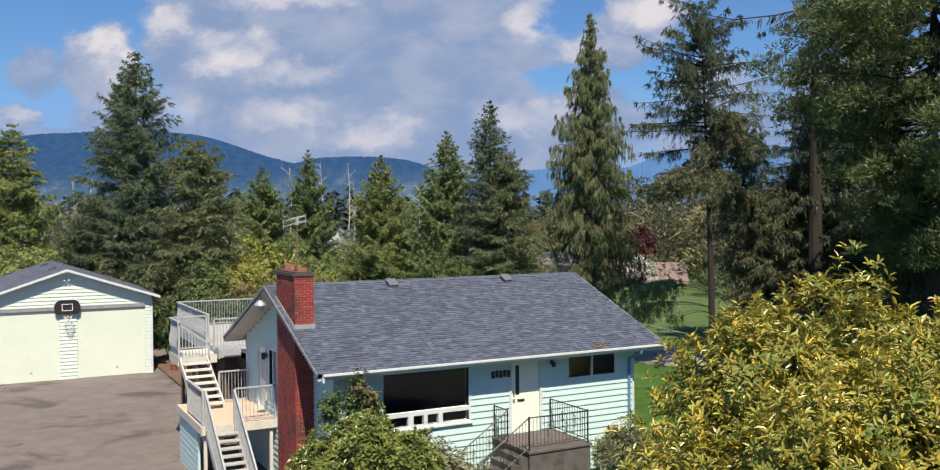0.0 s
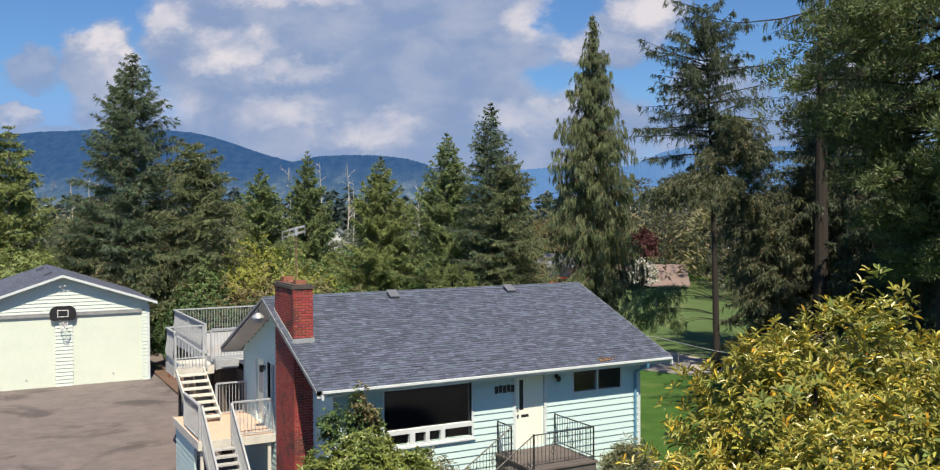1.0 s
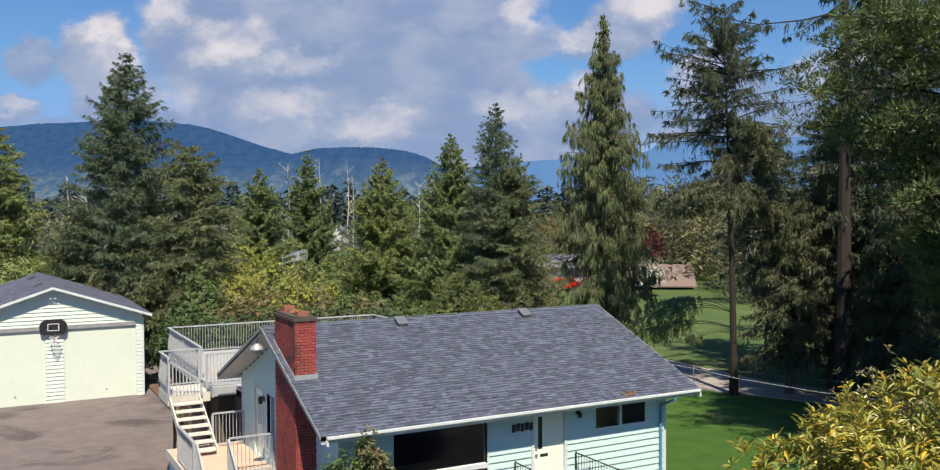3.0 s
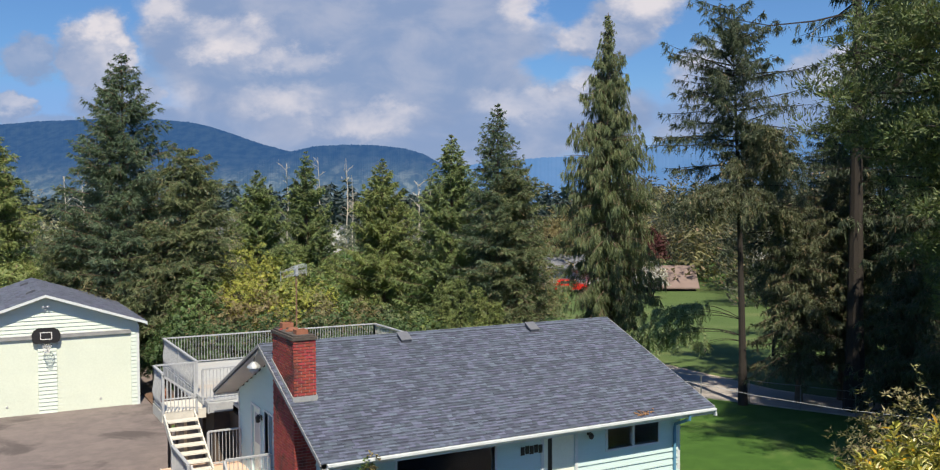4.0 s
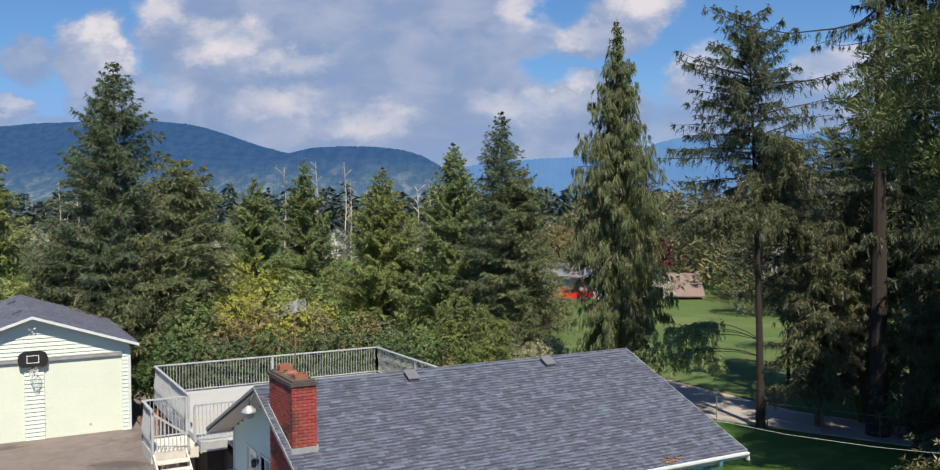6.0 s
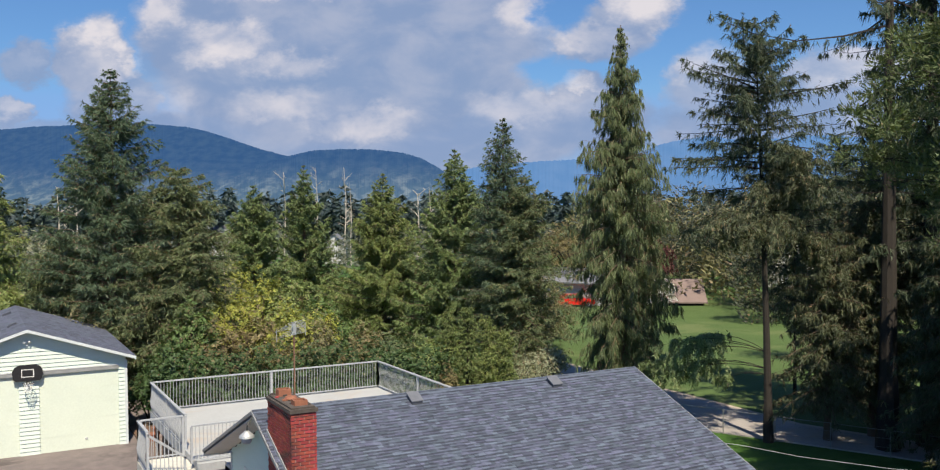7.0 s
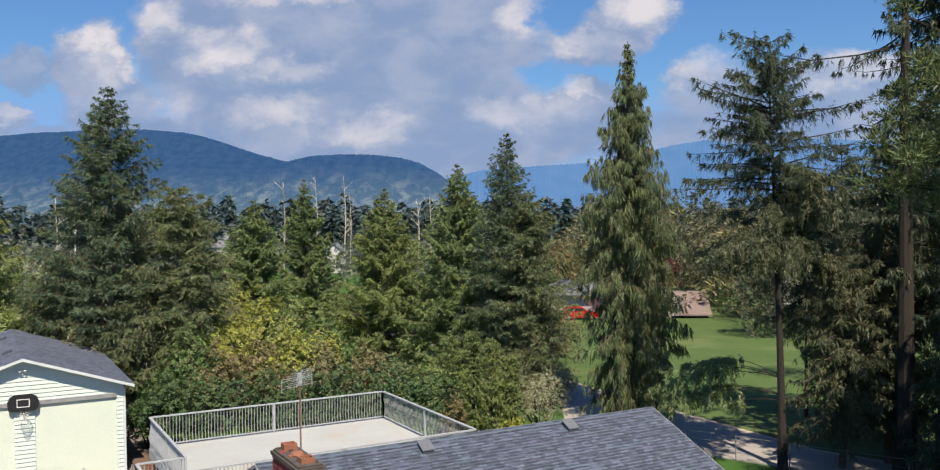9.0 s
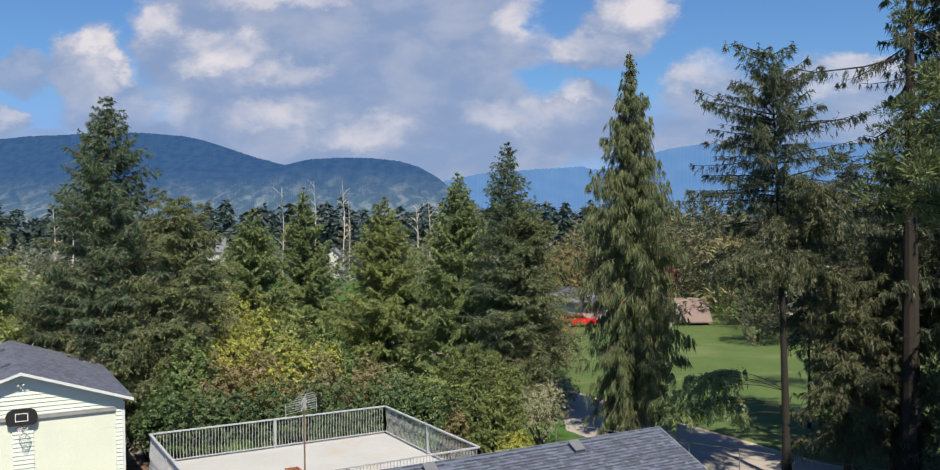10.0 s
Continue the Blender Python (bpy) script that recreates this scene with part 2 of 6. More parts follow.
M_BRICK_REST = material("red brick mass", (0.29, 0.048, 0.040), 0.85, (0.20, 0.038, 0.034), 6.0, 0.8, bump=0.004, bump_scale=80, island=0.20, stain=(0.08, 0.035, 0.03), stain_scale=1.3)
M_MORTAR = material("mortar", (0.30, 0.19, 0.165), 0.95, bump=0.003, bump_scale=90, stain=(0.06, 0.045, 0.04), stain_scale=1.6)
M_CEMENT = material("cement cap", (0.085, 0.072, 0.066), 0.95, (0.035, 0.030, 0.028), 6.0, 0.8, bump=0.006, bump_scale=50)
M_CLAY = material("terracotta flue", (0.28, 0.115, 0.070), 0.8, (0.19, 0.08, 0.05), 6.0, 0.8, bump=0.003)
M_LITTER = material("dead leaf brown", (0.27, 0.155, 0.085), 0.9, (0.19, 0.11, 0.06), 8.0, 0.8)
M_FLASH = material("galvanised flashing", (0.55, 0.57, 0.58), 0.45, (0.42, 0.43, 0.45), 8.0, 0.7, metal=0.6)
M_CONCRETE = material("porch concrete", (0.11, 0.10, 0.098), 0.9, (0.060, 0.056, 0.055), 3.5, 0.9, bump=0.010, bump_scale=30, stain=(0.05, 0.047, 0.045), stain_scale=1.6)
M_PORCH = material("worn porch floor", (0.125, 0.105, 0.10), 0.85, (0.08, 0.068, 0.066), 3.0, 0.8, bump=0.003)
M_VENT = material("grey vent paint", (0.065, 0.072, 0.095), 0.55)
M_HOOD = material("weathered vent hood", (0.17, 0.18, 0.21), 0.5, (0.12, 0.13, 0.15), 5.0, 0.7, metal=0.3)
M_BAND = material("grey header paint", (0.26, 0.27, 0.28), 0.6)
M_IRON = material("black wrought iron", (0.02, 0.02, 0.022), 0.5, spec=0.5)
M_STEP = material("worn grey stair paint", (0.42, 0.42, 0.42), 0.6, (0.28, 0.28, 0.28), 4.0, 0.8, bump=0.002)
M_RAIL = material("weathered white rail paint", (0.36, 0.38, 0.41), 0.55, (0.26, 0.275, 0.30), 5.0, 0.8, bump=0.002)
M_STAIR = material("worn white stair paint", (0.58, 0.56, 0.51), 0.6, (0.42, 0.41, 0.38), 4.0, 0.8, bump=0.002)
M_LANDING = material("tan landing paint", (0.60, 0.42, 0.32), 0.75, (0.50, 0.36, 0.28), 2.0, 0.8, bump=0.002, stain=(0.40, 0.34, 0.30))
M_DECK = material("pale deck membrane", (0.375, 0.388, 0.396), 0.7, (0.31, 0.322, 0.330), 0.7, 0.9, bump=0.002, stain=(0.36, 0.32, 0.28), stain_scale=0.35)
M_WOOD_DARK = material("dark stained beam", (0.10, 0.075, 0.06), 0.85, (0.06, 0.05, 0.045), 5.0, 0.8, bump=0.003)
M_ASPHALT = material("old driveway asphalt", (0.170, 0.142, 0.138), 0.92, (0.104, 0.090, 0.092), 2.1, 0.75, bump=0.012, bump_scale=45, stain=(0.064, 0.054, 0.054), stain_scale=0.36, stretch=(0.75, 0.8, 1), detail=7.0)
M_BOUNCE_CUT = material("dark asphalt that cuts bounce light", (0.058, 0.056, 0.060), 0.92, (0.038, 0.037, 0.040), 1.3, 0.9, bump=0.008, bump_scale=60)
M_ROAD = material("pale road asphalt", (0.30, 0.28, 0.27), 0.92, (0.25, 0.235, 0.225), 0.5, 0.9, bump=0.006, bump_scale=50)
M_GRAVEL = material("gravel verge", (0.42, 0.36, 0.30), 0.95, (0.32, 0.27, 0.22), 1.5, 0.9, bump=0.01, bump_scale=30)
M_GRASS = material("lawn grass", (0.050, 0.112, 0.020), 0.9, (0.023, 0.064, 0.011), 1.4, 0.9, bump=0.08, bump_scale=14, stain=(0.084, 0.132, 0.036), stain_scale=0.16, spec=0.2, detail=8.0)
M_MEADOW = material("meadow grass", (0.076, 0.120, 0.040), 0.9, (0.048, 0.084, 0.025), 0.5, 0.9, bump=0.08, bump_scale=9, stain=(0.108, 0.138, 0.055), stain_scale=0.14, spec=0.2, detail=8.0)
M_BARK = material("conifer bark", (0.032, 0.027, 0.024), 0.95, (0.018, 0.015, 0.014), 6.0, 0.9, bump=0.02, bump_scale=14, stretch=(3, 3, 0.6))
M_BARK_PALE = material("pale dead bark", (0.50, 0.46, 0.40), 0.9, (0.32, 0.28, 0.24), 5.0, 0.9, bump=0.01)
# Near-black coat: the rooms' unlit gloom is put into the colour
M_DARKROOM = material("near-black dimness coat", (0.020, 0.024, 0.032), 0.9)
M_GLASS = glass_material("window glass", (0.92, 0.95, 0.95))
M_BLACK = material("black plastic", (0.018, 0.018, 0.02), 0.45, spec=0.5)
M_WHITE = material("white enamel", (0.80, 0.80, 0.80), 0.35)
M_FENCE = material("galvanised fence wire", (0.22, 0.225, 0.23), 0.55, metal=0.4)
M_METAL = material("brushed aluminium", (0.62, 0.63, 0.64), 0.35, metal=0.9)
M_BLUE = material("blue downspout paint", (0.10, 0.26, 0.40), 0.5)
M_RED = material("red car paint", (0.55, 0.02, 0.015), 0.25, (0.50, 0.02, 0.015), 3.0, 0.3, spec=0.6)
M_RUST = material("rusty mast steel", (0.26, 0.15, 0.10), 0.7, (0.16, 0.10, 0.075), 8.0, 0.8, metal=0.3)
M_SOIL = material("planting soil", (0.14, 0.085, 0.06), 0.95, (0.09, 0.06, 0.045), 3.0, 0.8, bump=0.02, bump_scale=20)


M_TWIG = material("brown twig bark", (0.15, 0.105, 0.075), 0.9, (0.09, 0.065, 0.05), 4.0, 0.9, bump=0.01)
DRY = (0.185, 0.145, 0.088)


def leaf_material(name, color, color2, scale=0.7, island=0.35, rough=0.55, spec=0.35, dry=0.0, old=None):
    color, color2 = (tuple(c * k for c, k in zip(q, (0.87, 0.92, 0.95))) for q in (color, color2))
    dry *= 0.6
    return material(name, color, rough, color2, scale, 0.8, island=island, translucent=(1.5, 1.5, 0.8), spec=spec, detail=3.0, odd=(dry, old or DRY) if dry else None)


L_SPRUCE = leaf_material("spruce needles", (0.108, 0.150, 0.086), (0.068, 0.102, 0.064), dry=0.12)
L_FIR = leaf_material("fir needles", (0.162, 0.190, 0.088), (0.102, 0.130, 0.070), dry=0.16)
L_YELLOWFIR = leaf_material("sunlit fir needles", (0.240, 0.275, 0.092), (0.136, 0.182, 0.073), dry=0.10)
L_ROWFIR = leaf_material("row fir needles", (0.205, 0.255, 0.098), (0.115, 0.160, 0.073), dry=0.08)
L_CEDAR = leaf_material("weeping cedar sprays", (0.150, 0.180, 0.082), (0.086, 0.114, 0.060), dry=0.12)
L_HANGING = leaf_material("pale hanging fir sprays", (0.250, 0.300, 0.135), (0.165, 0.210, 0.100), dry=0.06)
L_DARKFIR = leaf_material("dark fir needles", (0.080, 0.102, 0.060), (0.050, 0.066, 0.042), dry=0.08)
L_PINE = leaf_material("pine needles", (0.116, 0.146, 0.056), (0.054, 0.074, 0.036), dry=0.04)
L_MIDWOOD = leaf_material("grey green hedge trees", (0.098, 0.104, 0.070), (0.062, 0.070, 0.048), 0.2, dry=0.25)
L_BUSH = leaf_material("dark olive bough needles", (0.116, 0.128, 0.070), (0.070, 0.082, 0.046), dry=0.14)
L_LIME = leaf_material("lime spring leaves", (0.33, 0.325, 0.064), (0.19, 0.215, 0.054), dry=0.10)
L_GREEN = leaf_material("green shrub leaves", (0.124, 0.182, 0.058), (0.070, 0.118, 0.042), dry=0.10)
L_IVY = leaf_material("dark ivy leaves", (0.068, 0.112, 0.040), (0.042, 0.076, 0.030), dry=0.06)
L_OLIVE = leaf_material("olive scrub leaves", (0.205, 0.190, 0.094), (0.140, 0.134, 0.068), dry=0.22)
L_RUST = leaf_material("russet twig leaves", (0.225, 0.185, 0.086), (0.155, 0.122, 0.064), dry=0.3)
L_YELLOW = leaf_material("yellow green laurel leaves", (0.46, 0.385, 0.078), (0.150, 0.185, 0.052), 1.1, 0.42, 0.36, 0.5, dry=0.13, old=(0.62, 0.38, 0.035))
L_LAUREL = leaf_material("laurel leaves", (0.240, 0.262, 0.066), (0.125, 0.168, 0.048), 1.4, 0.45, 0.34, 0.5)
L_RHODO = leaf_material("olive leaves with reddish tips", (0.265, 0.225, 0.115), (0.160, 0.180, 0.075), 1.4, 0.5, dry=0.2)
L_BLOSSOM = leaf_material("pale blossom", (0.60, 0.57, 0.57), (0.40, 0.37, 0.36), dry=0.25)
L_RED = leaf_material("red maple leaves", (0.100, 0.030, 0.030), (0.070, 0.025, 0.025))
L_GREYLEAF = leaf_material("grey green leaves", (0.31, 0.315, 0.205), (0.19, 0.20, 0.125), dry=0.25)
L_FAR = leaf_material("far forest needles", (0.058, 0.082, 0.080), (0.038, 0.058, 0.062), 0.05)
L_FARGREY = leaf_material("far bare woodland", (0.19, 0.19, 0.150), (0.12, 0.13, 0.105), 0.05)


# ---------------------------------------------------------------- mesh helpers
def soup(name, verts, faces, mat):
    me = bpy.data.meshes.new(name)
    me.from_pydata([tuple(v) for v in verts], [], [tuple(f) for f in faces])
    if mat:
        me.materials.append(mat)
    me.update()
    return me


BOX_FACES = [(0, 3, 2, 1), (4, 5, 6, 7), (0, 1, 5, 4), (1, 2, 6, 5), (2, 3, 7, 6), (3, 0, 4, 7)]


def box_v(x0, y0, z0, x1, y1, z1):
    return [(x0, y0, z0), (x1, y0, z0), (x1, y1, z0), (x0, y1, z0), (x0, y0, z1), (x1, y0, z1), (x1, y1, z1), (x0, y1, z1)]


class Form:
    """Collects boxes, prisms and tubes that make one mesh."""

    def __init__(self):
        self.v, self.f = [], []

    def add(self, verts, faces):
        n = len(self.v)
        self.v += [tuple(p) for p in verts]
        self.f += [tuple(i + n for i in f) for f in faces]
        return self

    def box(self, x0, y0, z0, x1, y1, z1):
        return self.add(box_v(min(x0, x1), min(y0, y1), min(z0, z1), max(x0, x1), max(y0, y1), max(z0, z1)), BOX_FACES)

    def prism(self, outline, offset):
        """A flat outline of 3D points, pushed along an offset."""
        n = len(outline)
        off = Vector(offset)
        a = [Vector(p) for p in outline]
        normal = sum(((a[i] - a[0]).cross(a[i + 1] - a[0]) for i in range(1, n - 1)), Vector())
        if normal.dot(off) > 0:
            a = a[::-1]
        b = [p + off for p in a]
        faces = [tuple(range(n)), tuple(range(2 * n - 1, n - 1, -1))]
        faces += [(i, i + n, (i + 1) % n + n, (i + 1) % n) for i in range(n)]
        return self.add(a + b, [f[::-1] if k > 1 else f for k, f in enumerate(faces)])

    def tube(self, points, radii, sides=8):
        pts = [Vector(p) for p in points]
        radii = [radii] * len(pts) if isinstance(radii, (int, float)) else radii
        verts, faces = [], []
        for i, p in enumerate(pts):
            d = (pts[min(i + 1, len(pts) - 1)] - pts[max(i - 1, 0)]).normalized()
            a = d.orthogonal().normalized() if i == 0 else (a - d * a.dot(d)).normalized()
            b = d.cross(a)
            verts += [p + (a * math.cos(k * math.tau / sides) + b * math.sin(k * math.tau / sides)) * radii[i] for k in range(sides)]
        for i in range(len(pts) - 1):
            faces += [(i * sides + k, i * sides + (k + 1) % sides, (i + 1) * sides + (k + 1) % sides, (i + 1) * sides + k) for k in range(sides)]
        faces += [tuple(range(sides - 1, -1, -1)), tuple(range((len(pts) - 1) * sides, len(pts) * sides))]
        return self.add(verts, faces)

    def lathe(self, profile, centre, sides=16):
        """Rings of (radius, height) round an upright axis."""
        c = Vector(centre)
        verts, faces = [], []
        for r, z in profile:
            verts += [c + Vector((r * math.cos(k * math.tau / sides), r * math.sin(k * math.tau / sides), z)) for k in range(sides)]
        for i in range(len(profile) - 1):
            faces += [(i * sides + k, i * sides + (k + 1) % sides, (i + 1) * sides + (k + 1) % sides, (i + 1) * sides + k) for k in range(sides)]
        faces += [tuple(range(sides - 1, -1, -1)), tuple(range((len(profile) - 1) * sides, len(profile) * sides))]
        return self.add(verts, faces)


def mesh_of(name, form, mat):
    return soup(name, form.v, form.f, mat)


def part(name, form, mat, parent, label=""):
    ob = new(name, form if isinstance(form, bpy.types.Mesh) else mesh_of(name, form, mat))
    ob.parent = parent
    if parent is not None:
        ob.matrix_parent_inverse = Matrix.Translation(parent.location).inverted()
    return tagged(ob, label)


def thing(name, label, category, at=(0, 0, 0), group="", kind=""):
    ob = new(name)
    ob.location = at
    return tagged(ob, label, category, group, kind)


def whole(name, form, mat, label, category, group="", kind=""):
    return tagged(new(name, mesh_of(name, form, mat)), label, category, group, kind)


# ---------------------------------------------------------------- ground
def sstep(v, lo, hi):
    k = min(1.0, max(0.0, (v - lo) / (hi - lo)))
    return k * k * (3 - 2 * k)


def ground_z(x, y):
    z = -1.25
    z += 0.55 * sstep(x, -0.5, 1.5) * sstep(-y, -4.5, -1.0) * (1 - sstep(x, 10.0, 22.0))
    z -= 3.0 * sstep(math.hypot(x, y), 110, 420)
    z += 0.05 * noise.noise((x * 0.12, y * 0.12, 0.3)) * (1.0 if x > 1 else 0.0)
    return z


def build_ground():
    def axis(lo, hi, step):
        inner = list(np.arange(lo, hi + 0.01, step))
        far = [70, 110, 170, 260, 420, 700, 1200, 2200, 4700]
        return [lo - d for d in far[::-1]] + inner + [hi + d for d in far]

    xs, ys = axis(-30, 80, 2.0), axis(-40, 100, 2.0)
    verts = [(x, y, ground_z(x, y)) for y in ys for x in xs]
    n = len(xs)
    faces = [(j * n + i, j * n + i + 1, (j + 1) * n + i + 1, (j + 1) * n + i) for j in range(len(ys) - 1) for i in range(n - 1)]
    ground = tagged(new("ground", soup("ground", verts, faces, M_GRASS)), "mown green lawn and meadow sloping away", "grass", kind="structure")
    for poly in ground.data.polygons:
        poly.use_smooth = True


def strip(name, left, right, mat, lift, label, category, cross=6):
    """A paved strip between two edges, laid on the ground."""
    f = Form()
    verts = []
    for a, b in zip(left, right):
        for k in range(cross + 1):
            x, y = (a[i] + (b[i] - a[i]) * k / cross for i in (0, 1))
            verts.append((x, y, ground_z(x, y) + lift))
    rows = len(left)
    w = cross + 1
    faces = [(j * w + k, j * w + k + 1, (j + 1) * w + k + 1, (j + 1) * w + k) for j in range(rows - 1) for k in range(cross)]
    low = [(x, y, z - 0.2) for x, y, z in verts]
    n = len(verts)
    sides = []
    for j in range(rows - 1):
        sides += [(j * w, (j + 1) * w, (j + 1) * w + n, j * w + n), (j * w + cross, j * w + cross + n, (j + 1) * w + cross + n, (j + 1) * w + cross)]
    f.add(verts + low, faces + sides)
    return whole(name, f, mat, label, category, kind="structure")


build_ground()
DRIVE_Y = list(np.arange(-30, 45, 2.5))
strip("driveway", [(-16.0, y) for y in DRIVE_Y], [(0.9 if y < 29 else 2.6, y) for y in DRIVE_Y], M_ASPHALT, 0.05, "worn grey-brown asphalt driveway with darker patches", "driveway", 12)
# Assumed ground, out of sight; kept dark to cut bounce and pane reflections
strip("front_drive", [(-0.9, y) for y in DRIVE_Y if y < -3.4], [(13.0, y) for y in DRIVE_Y if y < -3.4], M_BOUNCE_CUT, 0.11, "unseen dark asphalt added before the house to cut bounce light", "driveway", 8)
ROAD_Y = list(np.arange(-40, 76, 4.0))


def road_x(y):
    return 26.9 + 0.02 * (y - 18) + 0.45 * max(0.0, 15.0 - y)


def fence_x(y):
    return 25.2 + 0.46 * (18.6 - y)


strip("meadow", [(road_x(y) + 4.0, y) for y in ROAD_Y], [(road_x(y) + 75.0, y) for y in ROAD_Y], M_MEADOW, 0.02, "sunlit pale green meadow beyond the lane", "grass", 24)
strip("gravel_verge", [(road_x(y) + 3.6, y) for y in ROAD_Y], [(road_x(y) + 4.1, y) for y in ROAD_Y], M_GRAVEL, 0.045, "pale gravel verge beside the road", "verge", 3)
strip("road", [(max(24.2, fence_x(y) + 0.15) if y < 32 else road_x(y) - 0.5, y) for y in ROAD_Y], [(road_x(y) + 3.7, y) for y in ROAD_Y], M_ROAD, 0.06, "pale grey asphalt lane behind the garden", "road", 5)

# ---------------------------------------------------------------- house
ROOF_X0, ROOF_X1 = -0.12, 11.40
EAVE_F, EAVE_B, RIDGE_Y = 0.0, 10.30, 4.95
EAVE_Z, RIDGE_Z = 3.10, 5.08
PITCH = (RIDGE_Z - EAVE_Z) / (RIDGE_Y - EAVE_F)
WX0, WX1, WY0, WY1 = 0.55, 10.60, 0.60, 9.60
FLOOR_Z, BASE_Z = 0.72, -1.9
COURSE = 0.19


def roof_z(y):
    return EAVE_Z + PITCH * (y - EAVE_F) if y <= RIDGE_Y else RIDGE_Z - PITCH * (y - RIDGE_Y)


house = thing("house", "pale blue clapboard bungalow with slate-grey shingle roof and brick chimney", "house")


def wall_with_holes(u0, u1, z0, top, holes):
    """Rectangles in (u, z) that cover a wall up to a top line, less its holes."""
    us = sorted({u0, u1, *[h[0] for h in holes], *[h[1] for h in holes]})
    cells = []
    for a, b in zip(us, us[1:]):
        spans = [(z0, None)]
        for h in sorted((h for h in holes if h[0] < b - 1e-6 and h[1] > a + 1e-6), key=lambda h: h[2]):
            last = spans.pop()
            spans += [(last[0], h[2]), (h[3], None)]
        for lo, hi in spans:
            if hi is None:
                cells.append((a, b, lo, top(a), top(b)))
            elif hi > lo + 1e-6:
                cells.append((a, b, lo, hi, hi))
    return cells


def build_wall(name, place, inward, u0, u1, z0, top, holes, mat, thick=0.16, kinks=()):
    """place(u, z) gives the outer face; inward is the way into the room."""
    f = Form()
    cuts = [u0, *kinks, u1]
    for a, b in zip(cuts, cuts[1:]):
        for p, q, lo, za, zb in wall_with_holes(a, b, z0, top, [h for h in holes if h[0] < b and h[1] > a]):
            f.prism([place(p, lo), place(q, lo), place(q, zb), place(p, za)], Vector(inward) * thick)
    return part(name, f, mat, house)


def siding(parent, place, outward, u0, u1, z0, z1, holes, bounds, mat, course=COURSE, lap=0.034):
    """Overlapping boards, each a wedge that is thicker at its foot. bounds(z) gives the ends of the wall at a height."""
    out = Vector(outward)
    z = z0
    while z < z1 - 0.02:
        zs = sorted({z, min(z + course, z1), *[h[k] for h in holes for k in (2, 3) if z + 0.01 < h[k] < z + course - 0.01]})
        for lo, hi in zip(zs, zs[1:]):
            mid = (lo + hi) / 2
            a, b = bounds(mid)
            a, b = max(a, u0), min(b, u1)
            spans = [(a, b)]
            for h in holes:
                if h[2] < mid < h[3]:
                    spans = [s for p, q in spans for s in ((p, min(q, h[0])), (max(p, h[1]), q)) if s[1] - s[0] > 0.03]
            for p, q in spans:
                if q - p < 0.05:
                    continue
                t0 = lap * (1 - (lo - z) / course) + 0.004
                t1 = lap * (1 - (hi - z) / course) + 0.004
                f = Form()
                ps = [place(p, lo), place(q, lo), place(q, hi), place(p, hi)]
                outer = [Vector(v) + out * (t0 if i < 2 else t1) for i, v in enumerate(ps)]
                f.add([*ps, *outer], BOX_FACES)
                part("siding_board", f, mat, parent)
        z += course


def gable_top(y):
    return roof_z(y) - 0.20


# openings: u0, u1, z0, z1 along each wall
BIG_WIN = (1.95, 4.62, 1.27, 2.86)
DOOR = (6.08, 7.06, FLOOR_Z, 2.83)
SMALL_WIN = (8.12, 9.86, 2.18, 2.90)
SIDE_DOOR = (7.25, 8.15, FLOOR_Z + 0.03, 2.80)
SIDE_WIN = (5.95, 6.75, 1.65, 2.85)
FRONT_HOLES = [BIG_WIN, DOOR, SMALL_WIN]
LEFT_HOLES = [SIDE_DOOR, SIDE_WIN]


def front(u, z):
    return (u, WY0, z)


def left_side(u, z):
    return (WX0, u, z)


wall_f = build_wall("front_wall", front, (0, 1, 0), WX0, WX1, BASE_Z, lambda u: roof_z(WY0) - 0.2, FRONT_HOLES, M_SIDING)
wall_b = build_wall("back_wall", lambda u, z: (u, WY1, z), (0, -1, 0), WX0, WX1, BASE_Z, lambda u: roof_z(WY1) - 0.2, [], M_SIDING)
wall_l = build_wall("side_wall", left_side, (1, 0, 0), WY0 + 0.16, WY1 - 0.16, BASE_Z, gable_top, LEFT_HOLES, M_SIDING, kinks=(RIDGE_Y,))
wall_r = build_wall("side_wall", lambda u, z: (WX1, u, z), (-1, 0, 0), WY0 + 0.16, WY1 - 0.16, BASE_Z, gable_top, [], M_SIDING, kinks=(RIDGE_Y,))
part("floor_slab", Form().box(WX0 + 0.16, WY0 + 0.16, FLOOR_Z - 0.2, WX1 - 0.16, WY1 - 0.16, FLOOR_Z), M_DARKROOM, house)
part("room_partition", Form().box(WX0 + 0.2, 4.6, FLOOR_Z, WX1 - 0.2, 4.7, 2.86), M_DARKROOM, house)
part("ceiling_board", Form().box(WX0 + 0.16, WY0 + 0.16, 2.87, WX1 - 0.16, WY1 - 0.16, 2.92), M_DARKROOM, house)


def gable_bounds(z):
    if z < roof_z(WY0) - 0.2:
        return (WY0, WY1)
    d = (RIDGE_Z - 0.2 - z) / PITCH
    return (RIDGE_Y - d, RIDGE_Y + d)


siding(wall_f, front, (0, -1, 0), WX0, WX1, BASE_Z + 0.9, 2.90, FRONT_HOLES, lambda z: (WX0, WX1), M_SIDING)
siding(wall_l, left_side, (-1, 0, 0), WY0, WY1, BASE_Z + 0.5, RIDGE_Z - 0.25, LEFT_HOLES + [(2.26, 4.12, -3, 9)], gable_bounds, M_SIDING)
for cx, cy in ((WX0, WY0), (WX1, WY0), (WX0, WY1)):
    part("corner_trim", Form().box(cx - 0.05 if cx == WX0 else cx - 0.05, cy - 0.035, BASE_Z, cx + 0.05, cy + 0.06, 2.95), M_TRIM, house)


